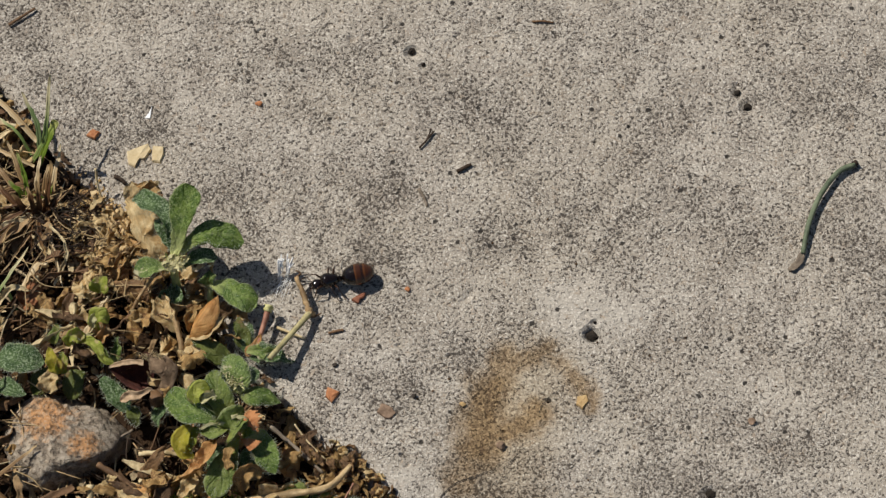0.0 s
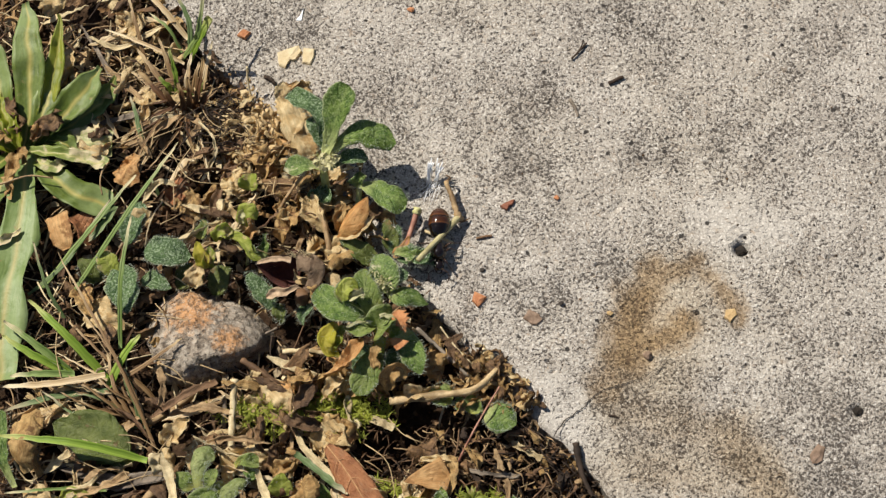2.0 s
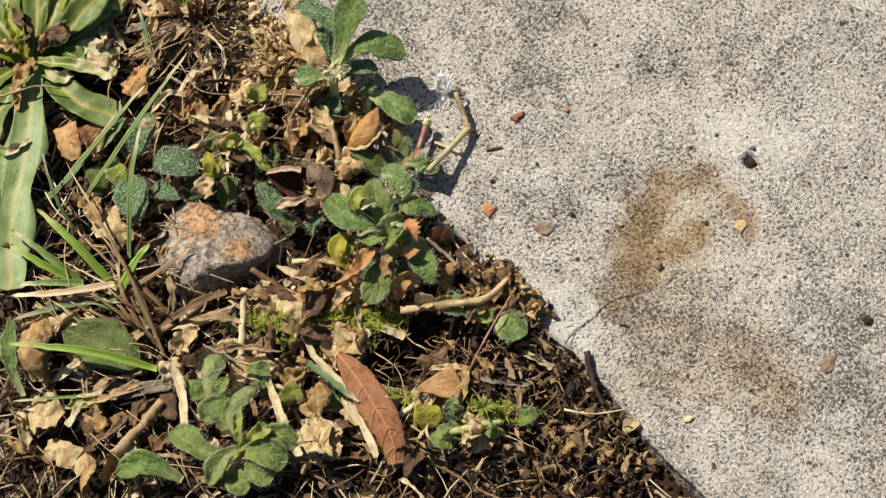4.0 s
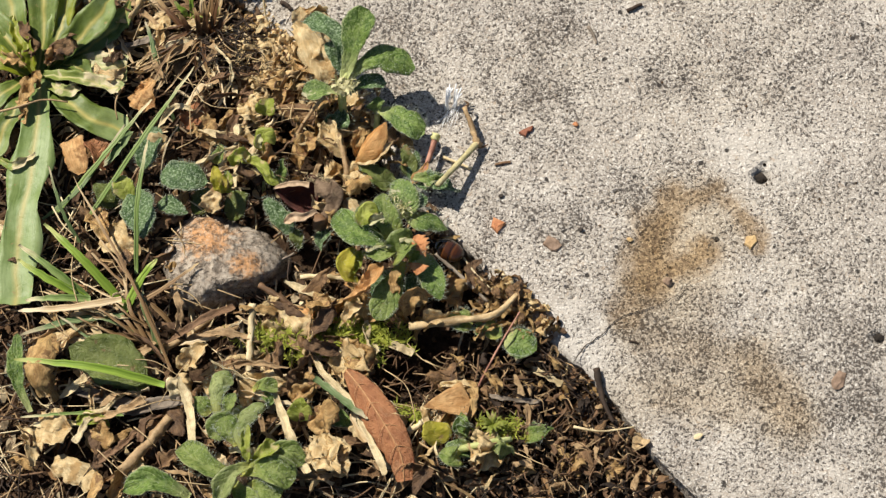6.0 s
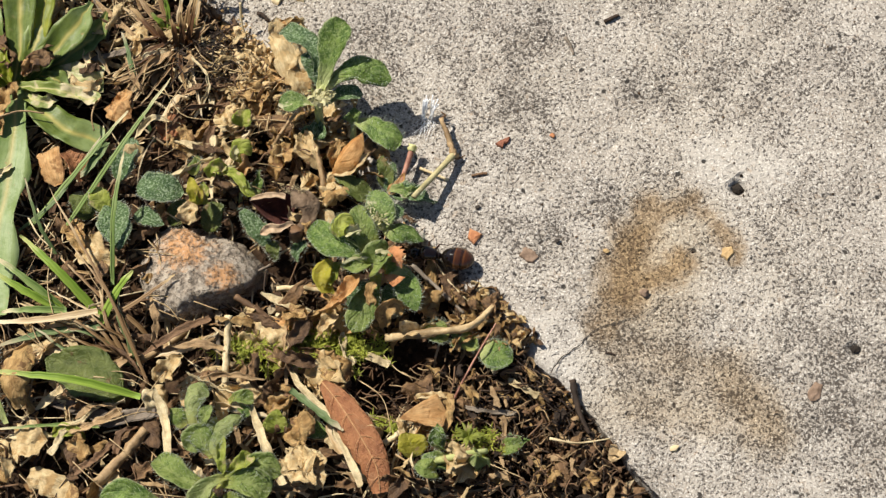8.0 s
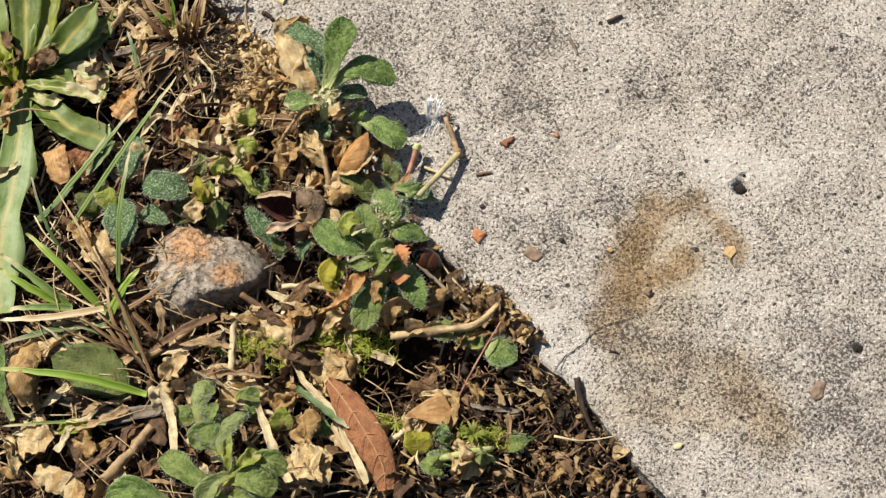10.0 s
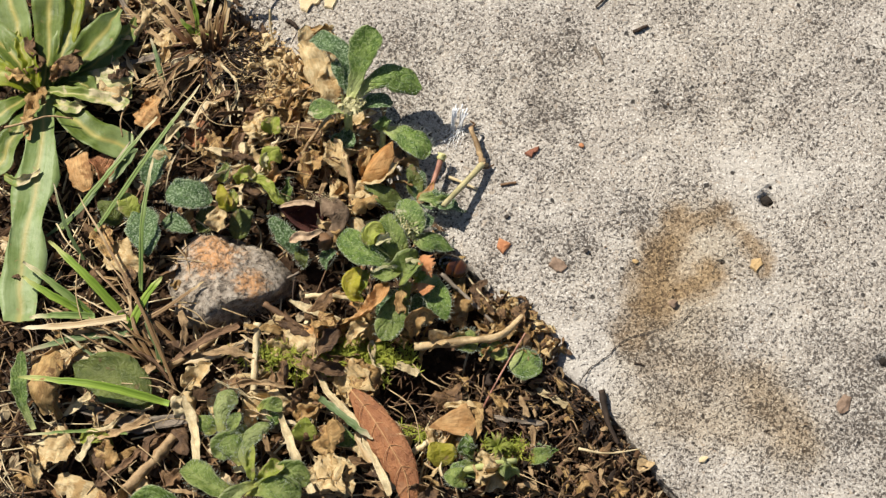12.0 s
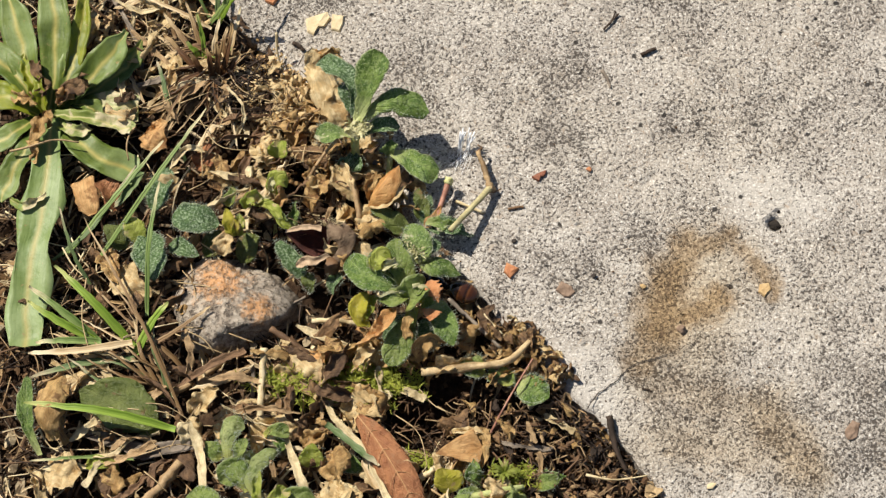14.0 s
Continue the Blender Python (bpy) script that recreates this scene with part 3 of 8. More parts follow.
def tube(bm, pts, r0, r1=None, nu=10, sides=7, wob=0.0, seed=0):
    """A stem along a curve, tapering from r0 to r1, with closed ends."""
    r1 = r0 if r1 is None else r1
    line = spine(pts, nu)
    uvl = bm.loops.layers.uv.verify()
    rings = []
    ref = V((0.31, 0.2, 0.93))
    for i, c in enumerate(line):
        d = (line[min(i + 1, nu)] - line[max(i - 1, 0)]).normalized()
        a = ref.cross(d).normalized()
        b = d.cross(a)
        r = r0 + (r1 - r0) * i / nu
        ring = []
        for k in range(sides):
            t = 6.2832 * k / sides
            rr = r * (1 + wob * noise.noise(V((i * 0.55 + seed * 5.1, 1.1 * math.cos(t), 1.1 * math.sin(t) + seed))))
            ring.append(bm.verts.new(c + a * (rr * math.cos(t)) + b * (rr * math.sin(t))))
        rings.append(ring)
    for i in range(nu):
        for k in range(sides):
            f = bm.faces.new((rings[i][k], rings[i][(k + 1) % sides], rings[i + 1][(k + 1) % sides], rings[i + 1][k]))
            for lp in f.loops:
                lp[uvl].uv = (i / nu, k / sides)
    bm.faces.new(rings[0][::-1])
    bm.faces.new(rings[-1])
    return bm


def lump(bm, at, size, rough=0.2, freq=0.8, seed=0, sub=3, turn=0.0):
    """An irregular chip or stone: a ball pushed in and out, with some flat sides."""
    made = bmesh.ops.create_icosphere(bm, subdivisions=sub, radius=1)["verts"]
    off = V((seed * 3.1, seed * 5.7, seed * 2.3))
    rot = Matrix.Rotation(radians(turn), 3, 'Z')
    rng = random.Random(seed)
    planes = [(V((rng.uniform(-1, 1), rng.uniform(-1, 1), rng.uniform(-0.8, 1))).normalized(), rng.uniform(0.5, 0.8)) for _ in range(7)]
    for v in made:
        p = v.co.copy()
        for nrm, k in planes:
            over = p.dot(nrm) - k
            if over > 0:
                p -= nrm * over * 0.85
        p *= 1 + rough * noise.noise(v.co * freq * 2 + off) + rough * 0.4 * noise.noise(v.co * freq * 6 + off)
        v.co = V(at) + rot @ V((p.x * size[0], p.y * size[1], p.z * size[2]))
    return bm


def fuzz(bm, leaf_pts, width, shape, count, length, seed):
    """Fine hairs along the margin and face of a leaf."""
    rng = random.Random(seed)
    line = spine(leaf_pts, 20)
    prof = SHAPES[shape]
    for _ in range(count):
        u = rng.uniform(0.05, 1)
        i = min(int(u * 20), 19)
        d = (line[i + 1] - line[i]).normalized()
        nrm = V((0, 0, 1)) - d * d.z
        nrm = nrm.normalized() if nrm.length > 0.1 else V((0, -1, 0))
        side = nrm.cross(d)
        v = rng.choice((-1, 1)) * (1 if rng.random() < 0.65 else rng.uniform(0, 1))
        hw = width / 2 * prof(u)
        p = line[i] + side * hw * v * 0.97 + nrm * (0.25 * hw * abs(v) ** 1.5 + 0.02)
        way = (side * v * rng.uniform(0.2, 1.2) + nrm * rng.uniform(0.2, 1.0) + d * rng.uniform(-0.3, 0.8)).normalized()
        tip = p + way * length * rng.uniform(0.5, 1.2)
        w = way.cross(V((rng.random(), rng.random(), rng.random()))).normalized() * 0.03
        a, b, c, e = (bm.verts.new(q) for q in (p - w, p + w, tip, p + way.cross(w).normalized() * 0.03))
        bm.faces.new((a, b, c))
        bm.faces.new((b, e, c))
    return bm


# ---- the setting: slab and soil ----
EDGE_A, EDGE_B = V((-59.6, 78.9, 0.0)), V((4.6, 3.7, 0.0))
ALONG = (EDGE_B - EDGE_A).normalized()
OUT = V((-ALONG.y, ALONG.x, 0))
if OUT.x < 0:
    OUT = -OUT


def edge_wave(s):
    """How far the worn edge of the slab strays from its line."""
    return 2.2 * noise.noise(V((s * 0.035, 3.3, 0))) + 0.9 * noise.noise(V((s * 0.16, 8.1, 0))) + 0.35 * noise.noise(V((s * 0.6, 1.1, 0)))


def side_of(p):
    """Distance onto the slab (positive) or off it (negative)."""
    q = V((p[0], p[1], 0)) - EDGE_A
    return q.dot(OUT) - edge_wave(q.dot(ALONG))


def spread(fine_from, fine_to, step, far_from, far_to):
    mid = list(np.arange(fine_from, fine_to, step))
    grow, x, s = [], fine_to, step
    while x < far_to:
        grow.append(x)
        s *= 1.35
        x += s
    back, x, s = [], fine_from, step
    while x > far_from:
        s *= 1.35
        x -= s
        back.append(x)
    return np.array([*back[::-1], *mid, *grow])


def slab():
    pits = [(30.9, 47.3, 1.35, 2.2), (31.5, 49.5, 0.6, 0.8), (-0.3, 105.9, 1.2, 1.4), (61.4, 90.6, 1.2, 0.9),
            (59.8, 93.6, 1.0, 0.9), (59.9, 95.1, 0.7, 0.7), (-11.8, 109.3, 0.8, 0.8), (1.7, 103.0, 0.6, 0.8),
            (50.2, 16.3, 1.3, 1.1), (31.2, 24.8, 0.5, 0.8), (9.4, 56.4, 0.9, 0.5), (8.3, 55.3, 0.8, 0.5),
            (11.1, 4.4, 0.6, 0.8), (-3.5, 26.2, 0.5, 0.9), (-14.2, 71.6, 0.5, 0.6), (-27.6, 76.6, 0.7, 0.6)]
    rng = random.Random(5)
    pits += [(rng.uniform(-60, 90), rng.uniform(-15, 120), rng.uniform(0.25, 0.5), rng.uniform(0.3, 0.7)) for _ in range(230)]
    ss = spread(-70, 130, 0.55, -700, 760)
    dd = np.concatenate([[0.0, 0.35, 0.8, 1.4], spread(2.0, 125, 0.55, 1.9, 700)])
    S, D = np.meshgrid(ss, dd, indexing='ij')
    wave = np.array([edge_wave(s) for s in ss])[:, None]
    fade = np.clip(1 - D / 60, 0, 1)
    X = EDGE_A.x + ALONG.x * S + OUT.x * (D + wave * fade)
    Y = EDGE_A.y + ALONG.y * S + OUT.y * (D + wave * fade)
    Z = -1.6 * np.exp(-D / 1.1) + 0.10 * np.sin(X * 0.13 + 1) * np.sin(Y * 0.11)
    Z += np.random.RandomState(3).normal(0, 0.035, Z.shape)
    for x, y, r, depth in pits:
        q = ((X - x) ** 2 + (Y - y) ** 2) / (r * r)
        Z -= depth * np.exp(-np.minimum(q, 30) ** 1.5)
    verts = np.stack([X, Y, Z], -1).reshape(-1, 3)
    ns, nd = S.shape
    idx = np.arange(ns * nd).reshape(ns, nd)
    faces = np.stack([idx[:-1, :-1], idx[1:, :-1], idx[1:, 1:], idx[:-1, 1:]], -1).reshape(-1, 4)
    # the broken face below the edge
    low = []
    for k, drop in enumerate((2.5, 6.0, 30.0)):
        jag = np.array([0.5 * noise.noise(V((s * 0.4, drop, 2))) for s in ss]) - 0.25 * k
        low.append(np.stack([X[:, 0] + OUT.x * jag, Y[:, 0] + OUT.y * jag, np.full(ns, -drop - 1.2)], -1))
    base = len(verts)
    verts = np.concatenate([verts, *low])
    rows = [idx[:, 0]] + [base + k * ns + np.arange(ns) for k in range(3)]
    extra = [np.stack([a[:-1], b[:-1], b[1:], a[1:]], -1) for a, b in zip(rows, rows[1:])]
    faces = np.concatenate([faces, *extra])
    me = bpy.data.meshes.new("slab")
    me.from_pydata((verts * MM).tolist(), [], faces.tolist())
    me.materials.append(CONCRETE)
    bmn = bmesh.new()
    bmn.from_mesh(me)
    bmesh.ops.recalc_face_normals(bmn, faces=bmn.faces)
    if sum(f.normal.z for f in bmn.faces) < 0:
        bmesh.ops.reverse_faces(bmn, faces=bmn.faces)
    bmn.to_mesh(me)
    bmn.free()
    return tagged(new("pavement", me), "weathered grey concrete slab with pits and brown stains", "pavement", kind="structure")


def soil_height(x, y):
    d = side_of((x, y))
    h = -6.2 + 1.6 * noise.noise(V((x * 0.05, y * 0.05, 0))) + 1.1 * noise.noise(V((x * 0.16, y * 0.16, 4))) + 0.5 * noise.noise(V((x * 0.5, y * 0.5, 9)))
    h += 3.2 * math.exp(-(((x + 45) / 16) ** 2 + ((y - 66) / 13) ** 2))
    h += 2.0 * math.exp(-(((x + 62) / 14) ** 2 + ((y - 80) / 12) ** 2))
    h += 1.6 * math.exp(-((d + 5) / 5) ** 2) * (1 if y > 40 else 0.2)
    h -= 4.0 * math.exp(-(((x +31.6) / 9) ** 2 + ((y -11.5) / 6) ** 2))
    h -= 3.0 * math.exp(-(((x +17.8) / 7) ** 2 + ((y -9.3) / 6) ** 2))
    return h if d < 3 else min(h, -4.5)


def ground():
    xs, ys = spread(-135, 40, 1.0, -1600, 1600), spread(-40, 150, 1.0, -1600, 1600)
    verts = [(x * MM, y * MM, (soil_height(x, y) if abs(x) < 400 and abs(y) < 400 else -9.0) * MM) for x in xs for y in ys]
    n = len(ys)
    faces = [(i * n + j, (i + 1) * n + j, (i + 1) * n + j + 1, i * n + j + 1) for i in range(len(xs) - 1) for j in range(n - 1)]
    me = bpy.data.meshes.new("ground")
    me.from_pydata(verts, [], faces)
    for f in me.polygons:
        f.use_smooth = True
    me.materials.append(SOIL)
    return tagged(new("ground", me), "dark crumbly garden soil beside the slab", "ground", kind="structure")


pavement = slab()
ground()


# each crack is a narrow dark strip laid just above the slab
def crack(points, width):
    bm = bmesh.new()
    line = spine(points, 40)
    prev = None
    for i, c in enumerate(line):
        w = width * (0.4 + 0.6 * abs(noise.noise(V((i * 0.5, 2, width))))) * (1 - 0.6 * i / 40)
        j = V((0.5 * noise.noise(V((i * 0.35, 7, width))), 0.5 * noise.noise(V((i * 0.35, 1, width))), 0))
        d = ALONG
        a, b = bm.verts.new(c + j + d * w), bm.verts.new(c + j - d * w)
        if prev:
            bm.faces.new((prev[0], prev[1], b, a))
        prev = (a, b)
    ob = part("crack", bm, CRACK, pavement, "thin dark crack")
    return ob


crack(((-2.6, 12.2, 0.3), (-0.4, 15.0, 0.3), (2.8, 17.6, 0.3), (5.1, 20.0, 0.3), (9.3, 21.7, 0.3), (13.2, 23.0, 0.3), (17.2, 25.4, 0.3)), 0.2)
crack(((20.8, 32.6, 0.3), (22.0, 34.9, 0.3), (24.4, 37.0, 0.3), (27.5, 39.7, 0.3)), 0.14)
crack(((7.0, 21.0, 0.3), (8.7, 21.2, 0.3), (10.6, 21.7, 0.3)), 0.12)
crack(((14.1, 22.6, 0.3), (15.7, 23.9, 0.3), (17.1, 25.6, 0.3)), 0.12)
crack(((11.2, 19.6, 0.3), (13.7, 20.7, 0.3), (15.7, 22.7, 0.3)), 0.1)


# ---- litter and crumbs on the soil ----
GAPS = [(-75.1, 19.6, 3.6), (-70.7, 21.2, 3.6), (-67.4, 14.3, 3.6), (-74.4, 6.5, 3.6), (-67.0, 64.4, 2.6), (-59.9, 58.7, 2.6), (-54.5, 56.7, 2.6), (-61.8, 46.1, 2.6), (-94.6, 101.4, 5.0), (-87.9, 96.5, 4.0), (-98.0, 87.2, 4.0), (-31.9, 13.1, 8.0), (-26.5, 17.3, 5.0), (-70.4, 50.5, 4.0), (-83.2, 78.1, 4.0), (-77.3, 65.3, 4.5), (-55.1, 34.8, 4.0), (-50.0, 34.7, 4.0),
        (-65.1, 63.6, 3.5), (-69.2, 59.0, 3.5), (-53.4, 52.7, 3.5), (-86.5, -3.2, 4.0), (-75.1, 8.2, 6.0), (-72.7, 20.9, 6.0), (-78.8, 22.0, 5.0), (-69.5, 15.5, 4.0), (-52.4, 15.4, 3.5), (-32.6, 27.7, 4.0), (-40.5, 17.4, 3.0), (-87.1, 62.6, 4.0)]


def in_gap(x, y):
    """The bare dark hollows in the litter."""
    return any((x - gx) ** 2 + (y - gy) ** 2 < r * r for gx, gy, r in GAPS)


def on_soil(rng, over=0.0, gaps=True):
    while True:
        x, y = rng.uniform(-128, 18), rng.uniform(-28, 138)
        if side_of((x, y)) < over and not (gaps and in_gap(x, y)):
            return x, y


def litter(count, seed):
    """Dry bits of leaf and stalk lying every way over the soil."""
    rng = random.Random(seed)
    bm = bmesh.new()
    for k in range(count):
        x, y = on_soil(rng, -0.5)
        if y < 24 and side_of((x, y)) > -16 and rng.random() < 0.6:
            continue
        z = soil_height(x, y) + rng.uniform(0.3, 4.2) * rng.random() + 0.2
        kind = rng.random()
        if kind < 0.5:
            length, width, n = rng.uniform(3, 14), rng.uniform(0.25, 0.95), 6
        else:
            length, width, n = rng.uniform(1.5, 5.5), rng.uniform(0.9, 2.9), 5
        a = rng.uniform(0, 6.283)
        tilt = rng.gauss(0, 0.28)
        d = V((math.cos(a) * math.cos(tilt), math.sin(a) * math.cos(tilt), math.sin(tilt)))
        bend = V((rng.gauss(0, 1), rng.gauss(0, 1), rng.gauss(0.3, 1))) * length * 0.13
        side = d.cross(V((rng.gauss(0, 0.45), rng.gauss(0, 0.45), 1))).normalized()
        nrm = side.cross(d)
        cup = rng.gauss(0, 0.8)
        prev = None
        for i in range(n + 1):
            u = i / n
            hw = width / 2 * (0.3 + 0.7 * hump(u) ** 0.6 if kind >= 0.5 else 1 - 0.5 * u) * rng.uniform(0.5, 1.3)
            c = V((x, y, z)) + d * length * (u - 0.5) + bend * hump(u)
            row = [bm.verts.new(c + side * hw * w + nrm * (cup * hw * abs(w) + rng.gauss(0, 0.1 * width))) for w in (-1, 0, 1)]
            if prev:
                bm.faces.new((prev[0], row[0], row[1], prev[1]))
                bm.faces.new((prev[1], row[1], row[2], prev[2]))
            prev = row
    me = bpy.data.meshes.new("dry_litter")
    bm.transform(Matrix.Scale(MM, 4))
    bm.to_mesh(me)
    bm.free()
    me.materials.append(LITTER)
    return tagged(new("dry_litter", me), "brown and straw-coloured dry leaf and grass litter on soil", "leaf litter", kind="stuff")


def crumbs(name, count, region, size, material, label, seed, lift=0.0, over=0.0):
    rng = random.Random(seed)
    verts, faces = [], []
    for _ in range(count):
        x, y = region(rng)
        r = size * rng.uniform(0.35, 1.0) ** 1.5
        z = (soil_height(x, y) if side_of((x, y)) < 0.5 else 0.0) + r * 0.4 + lift * rng.random()
        b = len(verts)
        turn = Euler((rng.uniform(0, 6), rng.uniform(0, 6), rng.uniform(0, 6))).to_matrix()
        for p in ((1, 0, 0), (-1, 0, 0), (0, 1, 0), (0, -1, 0), (0, 0, 1), (0, 0, -1), (.6, .6, .6), (-.6, -.6, .6), (.6, -.6, -.6), (-.6, .6, -.6)):
            q = turn @ (V(p) * r * rng.uniform(0.65, 1.15))
            verts.append(((x + q.x) * MM, (y + q.y) * MM, (z + q.z * 0.8) * MM))
        for f in ((0, 2, 6), (2, 4, 6), (4, 0, 6), (1, 3, 7), (3, 4, 7), (4, 1, 7), (0, 3, 8), (3, 5, 8), (5, 0, 8), (1, 2, 9), (2, 5, 9), (5, 1, 9), (0, 4, 3), (0, 5, 2), (1, 4, 2), (1, 5, 3)):
            faces.append(tuple(b + i for i in f))
    me = bpy.data.meshes.new(name)
    me.from_pydata(verts, [], faces)
    me.materials.append(material)
    return tagged(new(name, me), label, "soil", kind="stuff")


def around(cx, cy, sx, sy, limit=1.0):
    def pick(rng):
        while True:
            x, y = rng.gauss(cx, sx), rng.gauss(cy, sy)
            if side_of((x, y)) < limit:
                return x, y
    return pick


litter(3000, 11)


def strands(count, material, label, seed, thin, bare=True):
    """Thin dry stalks and rootlets tangled through the litter."""
    rng = random.Random(seed)
    bm = bmesh.new()
    for k in range(count):
        x, y = on_soil(rng, -0.8)
        a = rng.uniform(0, 6.283)
        length = rng.uniform(4, 15)
        d = V((math.cos(a), math.sin(a), rng.gauss(0, 0.15))) * length / 2
        c = V((x, y, soil_height(x, y) + rng.uniform(1.0, 4.6)))
        side = V((-d.y, d.x, 0)) * rng.gauss(0, 0.25)
        if side_of(c + d) > 0.3 or side_of(c - d) > 0.3:
            continue
        if y < 26 and side_of((x, y)) > -22 and bare:
            continue
        tube(bm, (c - d, c + side + V((0, 0, rng.uniform(0, 1.0))), c + d), thin * rng.uniform(0.6, 1.5), thin * 0.6, 6, 5, 0.3, k)
    bm.transform(Matrix.Scale(MM, 4))
    me = bpy.data.meshes.new("stalk_litter")
    for f in bm.faces:
        f.smooth = True
    bm.to_mesh(me)
    bm.free()
    me.materials.append(material)
    return tagged(new("stalk_litter", me), label, "leaf litter", kind="stuff")


strands(280, STRAW, "cream dry grass stalks tangled in litter", 51, 0.15)
strands(320, STRAW_TAN, "tan dry stalks tangled in litter", 52, 0.17)
strands(260, STRAW_BROWN, "brown dry stalks tangled in litter", 53, 0.2)
strands(700, DARKWOOD, "dark fine rootlets tangled in litter", 54, 0.12, False)
crumbs("soil_crumbs", 7000, lambda r: on_soil(r, 0.4, False), 0.6, CRUMB, "small dark crumbs of soil", 21, 0.6)
crumbs("sandy_crumbs", 1500, around(-54.8, 71.6, 6, 5.5, 3.0), 0.42, SANDY, "heap of pale sandy soil crumbs", 22, 1.2)
crumbs("edge_crumbs", 2600, around(-6.6, 0.1, 13, 8, 0.4), 0.5, CRUMB, "loose brown crumbs along the slab edge", 23, 1.5)
LUMPS = crumb_material("brown_soil_lumps", (0.05, 0.028, 0.016), (0.15, 0.085, 0.045), (0.38, 0.24, 0.13))
crumbs("soil_lumps", 420, around(-3.2, -2.2, 13, 7, -0.5), 1.1, LUMPS, "brown crumbling lumps of soil by the slab", 25, 2.4)
crumbs("soil_lumps", 240, around(-33.5, 7.3, 20, 9, -0.5), 0.75, LUMPS, "brown crumbling lumps of soil in litter", 26, 1.6)
crumbs("sandy_lumps", 260, around(-53.4, 71.7, 6, 4, 1.0), 1.1, SANDY, "pale sandy lumps of soil under the shoot", 27, 2.2)
crumbs("slab_grit", 260, lambda r: (r.uniform(-40, 85), r.uniform(-10, 118)), 0.28, CRUMB, "fine dark grit scattered on concrete", 24)


# ---- plants ----
def leaf(plant, base, tip, width, material=None, shape="spat", arch=0.1, fold=0.3, roll=0, wob=0.8, mid=None, hairs=70, seed=None, tooth=0.0, label="", thick=0.22, rag=0.17):
    material = material or GREEN
    seed = int(abs(base[0] * 13 + base[1] * 7 + tip[0] * 3)) if seed is None else seed
    pts = [base, tip] if mid is None else [base, mid, tip]
    ob = part("leaf", ribbon(bmesh.new(), pts, width, shape, 18, 8, fold, roll, 0, thick, wob, seed, tooth, 6, arch, rag), material, plant, label)
    if hairs:
        length = (V(tip) - V(base)).length
        line = [V(base), V(base).lerp(V(tip), 0.5) + V((0, 0, arch * length)), V(tip)] if mid is None else pts
        part("hairs", fuzz(bmesh.new(), line, width, shape, int(hairs * 1.5), 0.8, seed), FUZZ, ob, "fine white hairs", kind="stuff", smooth=False)
    return ob


def curled(plant, pts, width, material, shape="spat", fold=0.5, roll=0, twist=0, hairs=90, wob=0.6, rag=0.12, tooth=0.0, thick=0.3, label="", bumps=6):
    """A leaf that bends through several points."""
    seed = int(abs(pts[0][0] * 13 + pts[0][1] * 7 + pts[-1][0] * 3))
    ob = part("leaf", ribbon(bmesh.new(), pts, width, shape, 26, 8, fold, roll, twist, thick, wob, seed, tooth, bumps, 0.0, rag), material, plant, label)
    if hairs:
        part("hairs", fuzz(bmesh.new(), pts, width, shape, hairs, 1.0, seed), FUZZ, ob, "fine white hairs", kind="stuff", smooth=False)
    return ob


def stem(plant, pts, r0, r1, material, label="", wob=0.25):
    return part("stem", tube(bmesh.new(), pts, r0, r1, 12, 7, wob, int(abs(pts[0][0] * 10))), material, plant, label)


